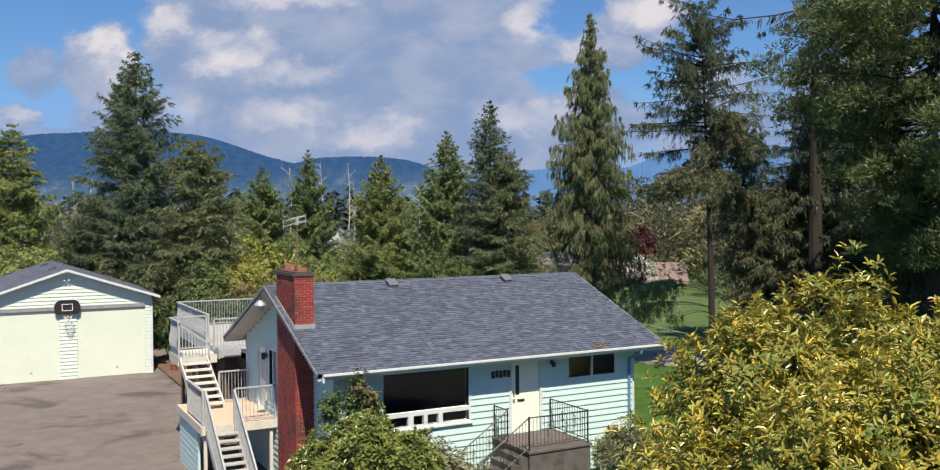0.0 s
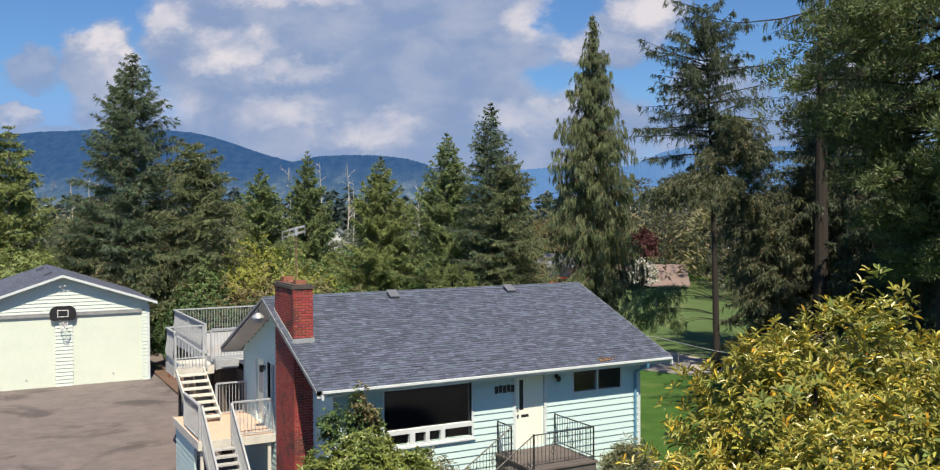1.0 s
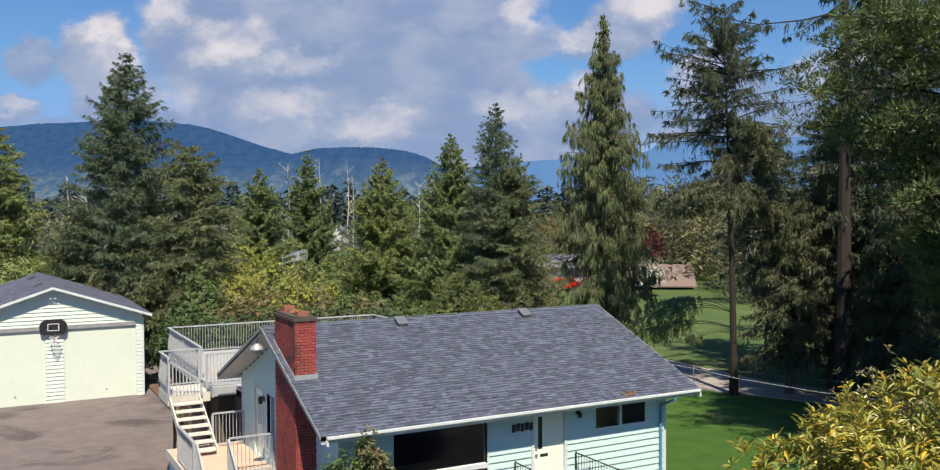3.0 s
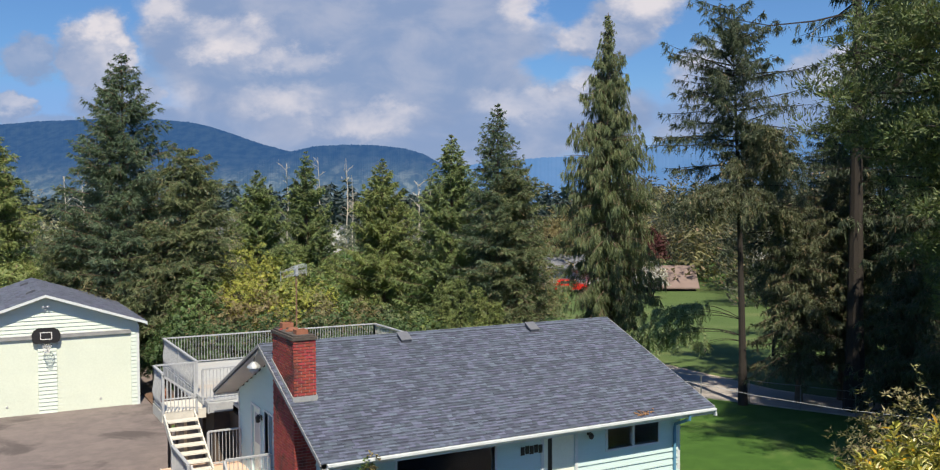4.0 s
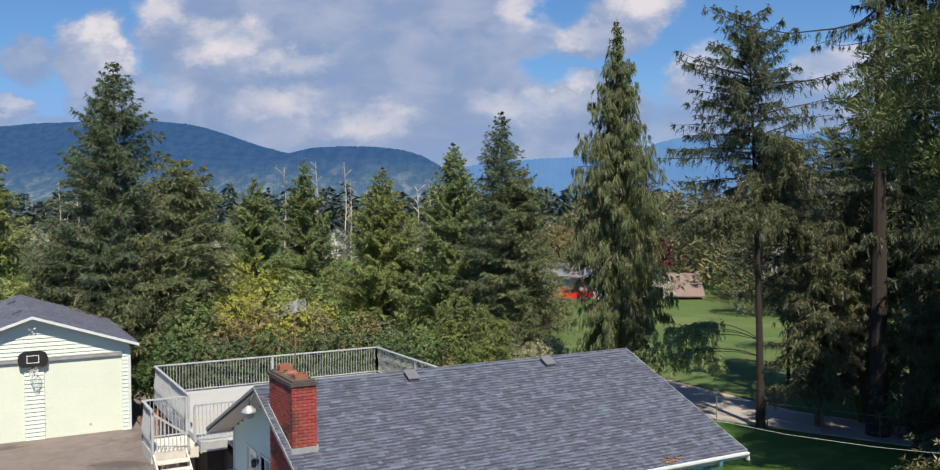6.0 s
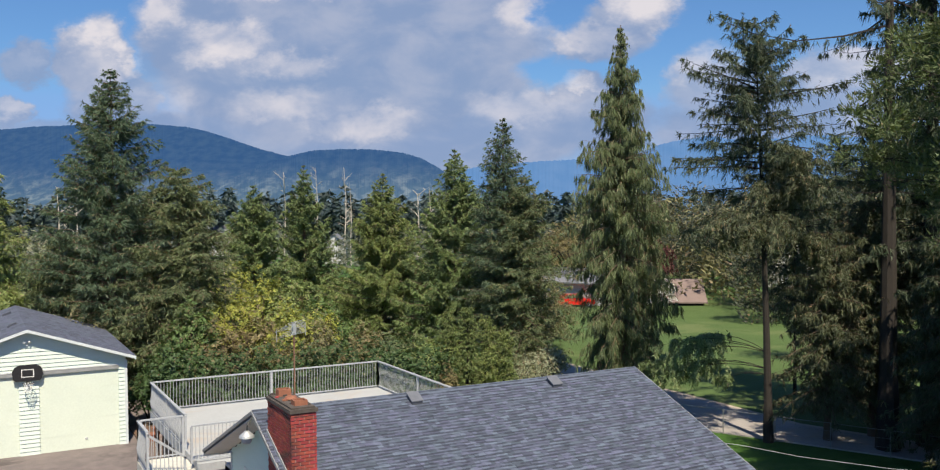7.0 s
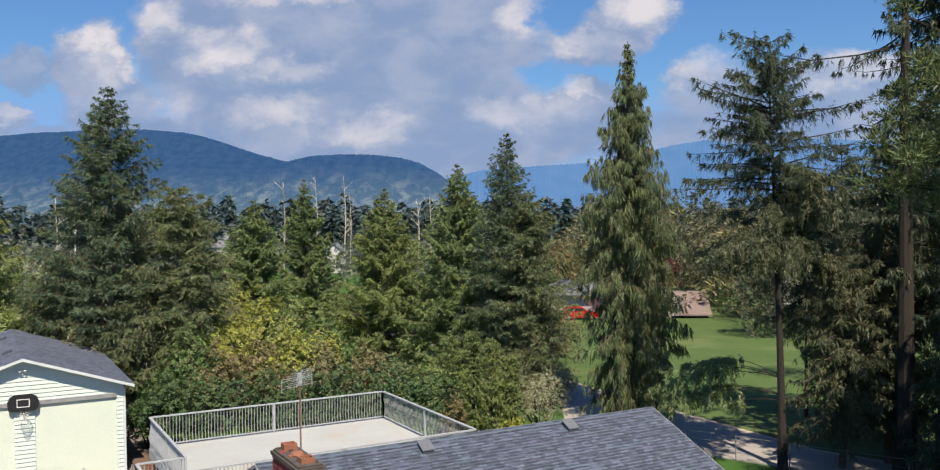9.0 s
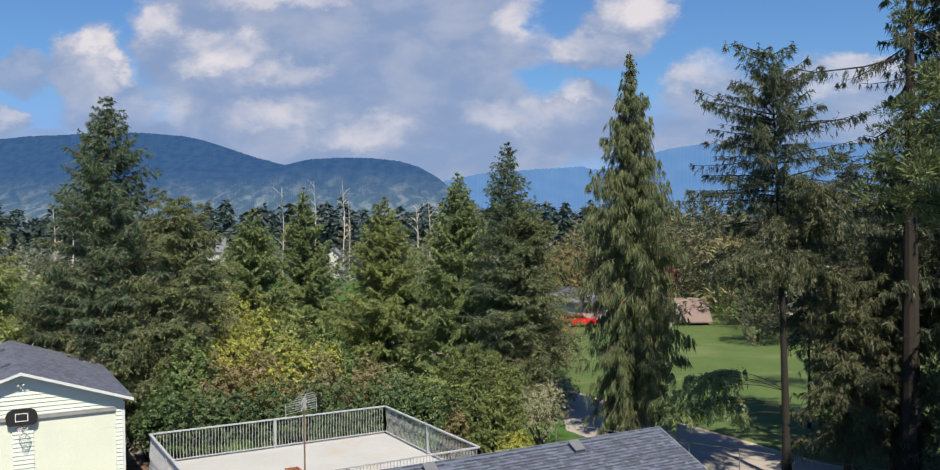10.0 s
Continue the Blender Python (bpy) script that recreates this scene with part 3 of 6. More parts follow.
def roof_slab(y0, y1):
    """A slope with its thickness, as boards under the shingles."""
    f = Form()
    za, zb = roof_z(y0) - 0.012, roof_z(y1) - 0.012
    f.prism([(ROOF_X0, y0, za), (ROOF_X1, y0, za), (ROOF_X1, y1, zb), (ROOF_X0, y1, zb)], (0, 0, -0.12))
    return f


roof = part("roof", roof_slab(EAVE_F, RIDGE_Y), M_SHEATH, house, "slate-grey asphalt shingle gable roof")
part("back_slope", roof_slab(RIDGE_Y, EAVE_B), M_SHEATH, roof)
for x in (ROOF_X0 - 0.03, ROOF_X1):
    for y0, y1 in ((EAVE_F, RIDGE_Y), (RIDGE_Y, EAVE_B)):
        f = Form().prism([(x, y0, roof_z(y0) - 0.075), (x, y1, roof_z(y1) - 0.075), (x, y1, roof_z(y1) + 0.004), (x, y0, roof_z(y0) + 0.004)], (0.03, 0, 0))
        part("rake_board", f, M_RAKE, roof)
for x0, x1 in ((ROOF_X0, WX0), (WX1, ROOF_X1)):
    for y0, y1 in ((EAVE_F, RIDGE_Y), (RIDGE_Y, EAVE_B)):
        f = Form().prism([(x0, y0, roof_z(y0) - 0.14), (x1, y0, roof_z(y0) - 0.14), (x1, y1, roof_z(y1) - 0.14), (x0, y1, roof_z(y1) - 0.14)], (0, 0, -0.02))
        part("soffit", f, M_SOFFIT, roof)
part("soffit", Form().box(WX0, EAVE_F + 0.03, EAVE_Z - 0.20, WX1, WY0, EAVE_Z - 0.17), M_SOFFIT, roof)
part("fascia", Form().box(ROOF_X0, EAVE_F - 0.0, EAVE_Z - 0.20, ROOF_X1, EAVE_F + 0.03, EAVE_Z - 0.015), M_TRIM, roof)
part("fascia", Form().box(ROOF_X0, EAVE_B - 0.03, roof_z(EAVE_B) - 0.2, ROOF_X1, EAVE_B, roof_z(EAVE_B) - 0.015), M_TRIM, roof)


def gutter_profile(x):
    return [(x, -0.003, EAVE_Z - 0.03), (x, -0.003, EAVE_Z - 0.13), (x, -0.08, EAVE_Z - 0.13), (x, -0.125, EAVE_Z - 0.08), (x, -0.125, EAVE_Z - 0.03)]


part("gutter", Form().prism(gutter_profile(0.0), (ROOF_X1 - 0.02, 0, 0)), M_TRIM, roof, "white metal gutter along the eave")
part("gutter_end", Form().box(-0.02, -0.11, EAVE_Z - 0.24, 0.03, -0.02, EAVE_Z - 0.13), M_TRIM, roof)
part("gutter_end", Form().box(ROOF_X1 - 0.05, -0.11, EAVE_Z - 0.24, ROOF_X1, -0.02, EAVE_Z - 0.13), M_TRIM, roof)
part("ridge_cap", Form().prism([(ROOF_X0, RIDGE_Y - 0.16, roof_z(RIDGE_Y - 0.16) + 0.012), (ROOF_X0, RIDGE_Y, RIDGE_Z + 0.03), (ROOF_X0, RIDGE_Y + 0.16, roof_z(RIDGE_Y + 0.16) + 0.012)], (ROOF_X1 - ROOF_X0, 0, 0)), M_SHINGLE, roof)
for x in (3.98, 8.28):
    y = 4.60
    f = Form().prism([(x - 0.15, y - 0.17, roof_z(y - 0.17)), (x - 0.15, y + 0.15, roof_z(y + 0.15)), (x - 0.15, y + 0.15, roof_z(y + 0.15) + 0.12), (x - 0.15, y - 0.17, roof_z(y - 0.17) + 0.09)], (0.30, 0, 0))
    vent = part("roof_vent", f, M_VENT, roof, "grey metal roof vent")
    f = Form().prism([(x - 0.165, y - 0.19, roof_z(y - 0.19) + 0.093), (x - 0.165, y + 0.165, roof_z(y + 0.18) + 0.123), (x - 0.165, y + 0.165, roof_z(y + 0.18) + 0.15), (x - 0.165, y - 0.19, roof_z(y - 0.19) + 0.118)], (0.33, 0, 0))
    part("vent_hood", f, M_HOOD, vent)

# fallen leaves caught above the eave
litter_rng = random.Random(41)
litter = Form()
for _ in range(36):
    lx, ly = litter_rng.gauss(8.95, 0.16), abs(litter_rng.gauss(0.06, 0.06))
    a, w = litter_rng.uniform(0, 6.28), litter_rng.uniform(0.03, 0.06)
    c, n = math.cos(a) * w, math.sin(a) * w
    z = roof_z(ly) + 0.036
    litter.prism([(lx + c, ly + n, z), (lx - n * 0.5, ly + c * 0.5, z), (lx - c, ly - n, z), (lx + n * 0.5, ly - c * 0.5, z)], (0, 0, 0.012))
whole("leaf_litter", litter, M_LITTER, "small heap of orange-brown dead leaves at the roof edge", "leaves", kind="stuff")

# downspout at the far corner
f = Form()
f.tube([(10.45, -0.06, 2.95), (10.45, -0.05, 2.85), (10.42, 0.50, 2.62), (10.42, 0.53, 2.5), (10.42, 0.53, -0.9)], 0.045, 8)
part("downspout", f, M_BLUE, house, "blue painted downspout")


def framed_window(name, hole, bars, label, depth_y=WY0, sill=True):
    u0, u1, z0, z1 = hole
    w = part(name, Form().box(u0 - 0.06, depth_y - 0.04, z0 - 0.06, u0, depth_y + 0.1, z1 + 0.06), M_TRIM, house, label)
    for a, b, c, d in ((u1, u1 + 0.06, z0 - 0.06, z1 + 0.06), (u0, u1, z1, z1 + 0.06), (u0, u1, z0 - 0.06, z0)):
        part("window_frame", Form().box(a, depth_y - 0.04, c, b, depth_y + 0.1, d), M_TRIM, w)
    for a, b, c, d in bars:
        part("window_bar", Form().box(a, depth_y - 0.035, c, b, depth_y + 0.09, d), M_TRIM, w)
    pane = part("pane", Form().box(u0, depth_y + 0.05, z0, u1, depth_y + 0.056, z1), M_GLASS, w)
    pane.visible_shadow = False
    if sill:
        part("window_sill", Form().box(u0 - 0.1, depth_y - 0.09, z0 - 0.1, u1 + 0.1, depth_y + 0.02, z0 - 0.055), M_TRIM, w)
    return w


picture = framed_window("picture_window", BIG_WIN, [(1.95, 4.62, 1.56, 1.68), (2.70, 2.86, 1.27, 1.56), (3.18, 3.30, 1.27, 1.56), (3.64, 3.78, 1.27, 1.56)], "large picture window over a row of small panes")
framed_window("slider_window", SMALL_WIN, [(8.97, 9.03, 2.18, 2.90)], "white framed two-pane window", sill=False)


def panel_door(hole, at, label):
    """A door in a wall with its frame; at(u, out, z) places points."""
    u0, u1, z0, z1 = hole

    def slab(a, b, lo, hi, d0, d1):
        return Form().prism([at(a, d0, lo), at(b, d0, lo), at(b, d0, hi), at(a, d0, hi)], Vector(at(a, d1, lo)) - Vector(at(a, d0, lo)))

    door = part("door", slab(u0, u1, z0, z1, -0.03, -0.08), M_DOOR, house, label)
    for a, b, lo, hi in ((u0 - 0.09, u0 - 0.003, z0, z1 + 0.07), (u1 + 0.003, u1 + 0.09, z0, z1 + 0.07), (u0 - 0.003, u1 + 0.003, z1 + 0.003, z1 + 0.07)):
        part("door_frame", slab(a, b, lo, hi, 0.04, -0.1), M_TRIM, door)
    return door, slab


front_door, slab = panel_door(DOOR, lambda u, o, z: (u, WY0 - o, z), "white front door with a narrow dark light")
part("door_light", slab(6.24, 6.37, 1.82, 2.70, -0.026, -0.05), M_BLACK, front_door, "tall narrow dark glass light")
part("mail_slot", slab(6.30, 6.55, 1.60, 1.68, -0.022, -0.05), M_IRON, front_door)
part("door_handle", Form().lathe([(0.035, 0), (0.035, 0.05)], (6.17, WY0 + 0.0, 1.66), 10), M_METAL, front_door)
part("door_handle", Form().lathe([(0.03, 0), (0.03, 0.05)], (6.17, WY0 + 0.0, 1.84), 10), M_METAL, front_door)
side_door, slab2 = panel_door(SIDE_DOOR, lambda u, o, z: (WX0 - o, u, z), "white side door opening on the landing")
part("door_panel", slab2(7.38, 8.02, 1.7, 2.6, -0.026, -0.05), M_SOFFIT, side_door)
u0, u1, z0, z1 = SIDE_WIN
sw = part("side_window", Form().box(WX0 - 0.04, u0 - 0.06, z0 - 0.06, WX0 + 0.08, u0, z1 + 0.06), M_TRIM, house, "narrow dark side window in white frame")
for a, b, c, d in ((u1, u1 + 0.06, z0 - 0.06, z1 + 0.06), (u0, u1, z1, z1 + 0.06), (u0, u1, z0 - 0.06, z0), (u0 + 0.37, u0 + 0.43, z0, z1)):
    part("window_frame", Form().box(WX0 - 0.04, a, c, WX0 + 0.08, b, d), M_TRIM, sw)
pane = part("pane", Form().box(WX0 + 0.04, u0, z0, WX0 + 0.046, u1, z1), M_GLASS, sw)
pane.visible_shadow = False

# porch lamps, number board and gable flood lamp
for x, y, z in ((7.48, WY0 - 0.03, 2.72),):
    lamp = thing("wall_lamp", "small black lantern beside the front door", "lamp", (x, y, z))
    part("bracket", Form().box(x - 0.04, y - 0.03, z - 0.06, x + 0.04, y, z + 0.06), M_IRON, lamp)
    part("arm", Form().tube([(x, y - 0.02, z), (x, y - 0.10, z + 0.05), (x, y - 0.14, z)], 0.012, 6), M_IRON, lamp)
    part("shade", Form().lathe([(0.03, 0.02), (0.08, -0.04), (0.055, -0.13), (0.02, -0.15)], (x, y - 0.14, z), 8), M_IRON, lamp)
x, y, z = WX0 - 0.03, 7.02, 2.62
lamp = thing("wall_lamp", "black lantern beside the side door", "lamp", (x, y, z))
part("bracket", Form().box(x - 0.03, y - 0.05, z - 0.07, x, y + 0.05, z + 0.07), M_IRON, lamp)
part("shade", Form().lathe([(0.03, 0.10), (0.08, 0.04), (0.06, -0.12), (0.02, -0.14)], (x - 0.12, y, z), 8), M_IRON, lamp)
part("arm", Form().tube([(x, y, z + 0.04), (x - 0.07, y, z + 0.10), (x - 0.12, y, z + 0.08)], 0.012, 6), M_IRON, lamp)
numbers = thing("house_number", "black bars of a house number beside the front door", "house number", (5.65, WY0 - 0.03, 2.5))
for k in range(5):
    part("bar", Form().box(5.38 + k * 0.135, WY0 - 0.05, 2.39 + 0.02 * (k % 2), 5.485 + k * 0.135, WY0 - 0.028, 2.60 + 0.02 * (k % 2)), M_BLACK, numbers)
x, y, z = -0.28, 4.86, 4.52
dome = thing("gable_flood_lamp", "white enamel dome lamp hung at the gable peak", "lamp", (x, y, z))
part("shade", Form().lathe([(0.02, 0.13), (0.06, 0.12), (0.17, 0.02), (0.185, -0.03), (0.16, -0.03)], (x, y, z), 18), M_FLASH, dome)
part("globe", Form().lathe([(0.12, -0.03), (0.13, -0.10), (0.09, -0.17), (0.03, -0.19)], (x, y, z), 14), M_SOFFIT, dome)
part("arm", Form().tube([(x, y, z + 0.10), (x + 0.02, y, z + 0.25), (ROOF_X0 - 0.01, RIDGE_Y, RIDGE_Z - 0.14)], 0.018, 6), M_IRON, dome)

# chimney core, cap and flues
CH = (0.0, 0.57, 2.31, 4.07)
CH_TOP = 5.50
chimney = part("chimney", Form().box(CH[0] + 0.012, CH[2] + 0.012, BASE_Z, CH[1] - 0.012, CH[3] - 0.012, CH_TOP), M_MORTAR, house, "red brick chimney with a stained cement cap")
part("chimney_cap", Form().box(CH[0] - 0.03, CH[2] - 0.03, CH_TOP, CH[1] + 0.03, CH[3] + 0.03, CH_TOP + 0.08).box(CH[0] + 0.02, CH[2] + 0.02, CH_TOP + 0.08, CH[1] - 0.02, CH[3] - 0.02, CH_TOP + 0.12), M_CEMENT, chimney)
for y0, y1, h in ((2.50, 2.78, 0.11), (3.66, 3.92, 0.15)):
    f = Form()
    for a, b, c, d in ((0.15, 0.18, y0, y1), (0.41, 0.44, y0, y1), (0.18, 0.41, y0, y0 + 0.03), (0.18, 0.41, y1 - 0.03, y1)):
        f.box(a, c, CH_TOP + 0.10, b, d, CH_TOP + 0.12 + h)
    part("flue", f, M_CLAY, chimney, "terracotta flue liner")
part("flue", Form().lathe([(0.12, 0.0), (0.15, 0.03), (0.12, 0.08)], (0.30, 3.25, CH_TOP + 0.11), 12), M_CLAY, chimney)
f = Form()
f.box(CH[0] - 0.03, CH[2] - 0.03, roof_z(CH[2]) - 0.02, CH[1] + 0.03, CH[2] - 0.012, roof_z(CH[2]) + 0.11)
for x0, x1 in ((CH[0] - 0.03, CH[0] - 0.012), (CH[1] + 0.012, CH[1] + 0.03)):
    f.prism([(x0, CH[2], roof_z(CH[2]) - 0.02), (x0, CH[3], roof_z(CH[3]) - 0.02), (x0, CH[3], roof_z(CH[3]) + 0.10), (x0, CH[2], roof_z(CH[2]) + 0.10)], (x1 - x0, 0, 0))
part("flashing", f, M_FLASH, chimney, "galvanised step flashing")

# crumbled mortar and brick chips on the cap
chips = random.Random(17)
for _ in range(16):
    cx, cy = chips.uniform(CH[0] + 0.08, CH[1] - 0.08), chips.uniform(CH[2] + 0.08, CH[3] - 0.08)
    w = chips.uniform(0.025, 0.06)
    a = chips.uniform(0, 3.1)
    c, n = math.cos(a) * w, math.sin(a) * w
    z = CH_TOP + 0.115
    part("brick_chip", Form().prism([(cx + c, cy + n, z), (cx - n, cy + c, z), (cx - c * 1.4, cy - n * 0.8, z), (cx + n, cy - c, z)], (0, 0, chips.uniform(0.02, 0.05))), chips.choice((M_CLAY, M_BRICK, M_CEMENT)), chimney)

# aerial on its mast behind the chimney
ax, ay = 0.70, 4.22
aerial = thing("tv_aerial", "metal television aerial on a rusty mast at the chimney", "aerial", (ax, ay, roof_z(ay)))
part("mast", Form().tube([(ax, ay, roof_z(ay) - 0.05), (ax, ay, 7.15)], 0.02, 8), M_RUST, aerial)
part("bracket", Form().box(CH[1] - 0.06, CH[3], 5.2, ax + 0.04, ay + 0.03, 5.25), M_RUST, aerial)
bd = Vector((0.86, -0.46, 0.22)).normalized()
bs = Vector((0.46, 0.86, 0.10)).normalized()
mid = Vector((ax, ay, 7.0))
part("boom", Form().tube([mid - bs * 0.42, mid + bs * 0.42], 0.011, 6), M_FLASH, aerial)
part("boom", Form().tube([mid - bs * 0.40 + Vector((0, 0, 0.16)), mid + bs * 0.40 + Vector((0, 0, 0.16))], 0.008, 6), M_FLASH, aerial)
for j, off in enumerate((-0.36, -0.18, 0.0, 0.18, 0.36)):
    half = 0.36 - 0.04 * j
    for dz in (0.0, 0.16):
        c = mid + bs * off + Vector((0, 0, dz))
        tail = bs * 0.05 * (-1 if dz else 1)
        part("element", Form().tube([c - bd * half + tail, c - bd * (half - 0.03), c + bd * (half - 0.03), c + bd * half + tail], 0.005, 5), M_FLASH, aerial)
for s_ in (-1, 1):
    part("reflector", Form().tube([mid + bd * 0.34 * s_ - bs * 0.36 + Vector((0, 0, -0.08)), mid + bd * 0.34 * s_ - bs * 0.36 + Vector((0, 0, 0.22))], 0.008, 5), M_FLASH, aerial)
part("balun", Form().box(ax - 0.04, ay - 0.05, 6.93, ax + 0.04, ay + 0.04, 7.18), M_FLASH, aerial)

# ---------------------------------------------------------------- front porch
PX0, PX1, PY0, PZ = 5.42, 7.46, -1.46, 0.68
porch = thing("porch", "dark concrete front porch with steps", "porch", (6.4, -0.4, -0.8))
part("porch_block", Form().box(PX0, PY0, -1.6, PX1, WY0 - 0.03, PZ - 0.06), M_CONCRETE, porch)
part("porch_floor", Form().box(PX0 - 0.04, PY0 - 0.04, PZ - 0.06, PX1 + 0.04, WY0 - 0.03, PZ), M_PORCH, porch, "worn reddish porch floor")
for k in range(6):
    part("step", Form().box(PX0 - 0.27 * (k + 1), PY0 + 0.1, -1.6, PX0 - 0.27 * k, -0.25, PZ - 0.18 * (k + 1)), M_CONCRETE, porch)


def iron_rail(name, a, b, foot_a, foot_b, height, label, gap=0.125):
    """A run of wrought-iron railing between two feet, with square posts and thin bars."""
    a, b = Vector((*a, foot_a)), Vector((*b, foot_b))
    r = thing(name, label, "railing", tuple(a), group="porch railings")
    up = Vector((0, 0, height))
    for p in (a, b):
        part("post", Form().tube([p, p + up + Vector((0, 0, 0.03))], 0.022, 6), M_IRON, r)
    part("top_rail", Form().tube([a + up, b + up], 0.018, 6), M_IRON, r)
    part("bottom_rail", Form().tube([a + up * 0.12, b + up * 0.12], 0.012, 6), M_IRON, r)
    n = max(2, round((b - a).length / gap))
    for k in range(1, n):
        p = a.lerp(b, k / n)
        part("baluster", Form().tube([p + up * 0.12, p + up], 0.008, 5), M_IRON, r)
    if n > 9:
        for k in (n // 3, 2 * n // 3):
            p = a.lerp(b, k / n)
            for s in (-1, 1):
                side = (b - a).normalized() * 0.06 * s
                part("scroll", Form().tube([p + up * 0.35, p + side + up * 0.45, p + side * 0.4 + up * 0.55, p + side + up * 0.65, p + up * 0.75], 0.007, 5), M_IRON, r)


iron_rail("iron_railing", (PX0 + 0.03, PY0 + 0.05), (PX1 - 0.05, PY0 + 0.05), PZ, PZ, 0.92, "black wrought-iron railing across the porch front")
iron_rail("iron_railing", (PX1 - 0.05, PY0 + 0.06), (PX1 - 0.05, WY0 - 0.08), PZ, PZ, 0.92, "black wrought-iron railing on the porch end")
iron_rail("iron_railing", (PX0 + 0.03, -0.22), (PX0 + 0.03, WY0 - 0.08), PZ, PZ, 0.92, "short black wrought-iron railing by the steps")
iron_rail("iron_railing", (PX0 - 1.6, -0.25), (PX0 + 0.02, -0.25), PZ - 1.08, PZ, 0.92, "black wrought-iron railing down the steps")
iron_rail("iron_railing", (PX0 - 1.6, PY0 + 0.06), (PX0 + 0.02, PY0 + 0.06), PZ - 1.08, PZ, 0.92, "black wrought-iron railing down the steps")

# ---------------------------------------------------------------- landing, stairs and deck
def belly(p0, up, out, thin=0.011):
    """A baluster that swells outward near its foot."""
    p0, out = Vector(p0), Vector(out)
    h = up
    pts = [p0, p0 + out * 0.03 + Vector((0, 0, h * 0.15)), p0 + out * 0.055 + Vector((0, 0, h * 0.32)), p0 + out * 0.03 + Vector((0, 0, h * 0.5)), p0 + Vector((0, 0, h * 0.68)), p0 + Vector((0, 0, h))]
    return Form().tube(pts, thin, 5)


def deck_rail(label, a, b, z, height, out, posts=3, gap=0.115, curved=True):
    a, b = Vector((*a, z)), Vector((*b, z))
    r = thing("deck_railing", label, "railing", tuple(a), group="white deck railings")
    along = (b - a).normalized()
    side = Vector((-along.y, along.x, 0)) * 0.045
    n = max(3, round((b - a).length / gap))
    base = mesh_of("baluster", belly((0, 0, 0.08), height - 0.1, out) if curved else Form().tube([(0, 0, 0.08), (0, 0, height - 0.02)], 0.011, 5), M_RAIL)
    for k in range(1, n):
        p = a.lerp(b, k / n)
        ob = new("baluster", base)
        ob.parent = r
        ob.location = p - a
    for k in range(posts):
        p = a.lerp(b, k / (posts - 1))
        part("post", Form().box(p.x - 0.035, p.y - 0.035, z - 0.02, p.x + 0.035, p.y + 0.035, z + height - 0.02), M_RAIL, r)
    for zz, w, h in ((height - 0.02, 1.0, 0.045), (0.06, 0.6, 0.035)):
        f = Form().prism([a + side * w + Vector((0, 0, zz)), b + side * w + Vector((0, 0, zz)), b - side * w + Vector((0, 0, zz)), a - side * w + Vector((0, 0, zz))], (0, 0, h))
        part("top_rail" if zz > 0.5 else "bottom_rail", f, M_RAIL, r)
    return r


DX0, DX1, DY0, DY1, DZ = -0.14, 9.0, 11.0, 18.95, 2.38
deck = thing("deck", "raised flat deck with pale stained membrane over a dark undercroft", "deck", (4, 15, -1.5))
part("deck_floor", Form().box(DX0, 10.85, DZ - 0.12, 0.62, DY1 + 0.05, DZ).box(0.62, WY1 + 0.05, DZ - 0.12, DX1, DY1 + 0.05, DZ), M_DECK, deck, "pale deck membrane with rusty stains")
part("deck_edge", Form().box(DX0 - 0.04, 10.85, DZ - 0.34, DX0 - 0.003, DY1 + 0.05, DZ + 0.02), M_RAIL, deck)
part("deck_edge", Form().box(DX0, 10.81, DZ - 0.30, 0.615, 10.847, DZ + 0.01), M_RAIL, deck)
part("deck_edge", Form().box(DX0, DY1 + 0.053, DZ - 0.34, DX1, DY1 + 0.09, DZ + 0.02), M_RAIL, deck)
part("deck_edge", Form().box(DX1 + 0.003, WY1 + 0.05, DZ - 0.34, DX1 + 0.04, DY1 + 0.05, DZ + 0.02), M_RAIL, deck)
for y in (12.3, 15.5, 18.6):
    part("beam", Form().box(DX0 + 0.02, y, DZ - 0.36, DX1 - 0.02, y + 0.14, DZ - 0.125), M_WOOD_DARK, deck)
for x in (0.0, 4.4, 8.8):
    for y in (12.37, 15.57, 18.67):
        part("post", Form().box(x - 0.06, y - 0.06, -2.4, x + 0.06, y + 0.06, DZ - 0.36), M_WOOD_DARK, deck)
# Brown wall, plus a dark block standing in for open shade by the house
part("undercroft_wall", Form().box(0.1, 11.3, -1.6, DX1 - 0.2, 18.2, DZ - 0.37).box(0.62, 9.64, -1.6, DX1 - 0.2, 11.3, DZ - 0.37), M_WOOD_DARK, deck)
deck_rail("white metal deck railing with bellied balusters, rear run", (DX0, DY1), (DX1, DY1), DZ, 1.10, (0, 0.9, 0), 3)
deck_rail("white metal deck railing with bellied balusters, side run", (DX1, DY1), (DX1, DY0 + 0.15), DZ, 1.10, (0.9, 0, 0), 3)
deck_rail("white metal deck railing with bellied balusters, house run", (-0.30, DY0 + 0.06), (DX1, DY0 + 0.15), DZ, 1.10, (0, -0.9, 0), 3)
deck_rail("white metal deck railing with bellied balusters, driveway run", (DX0, DY1), (DX0, 12.72), DZ, 1.10, (-0.9, 0, 0), 3)

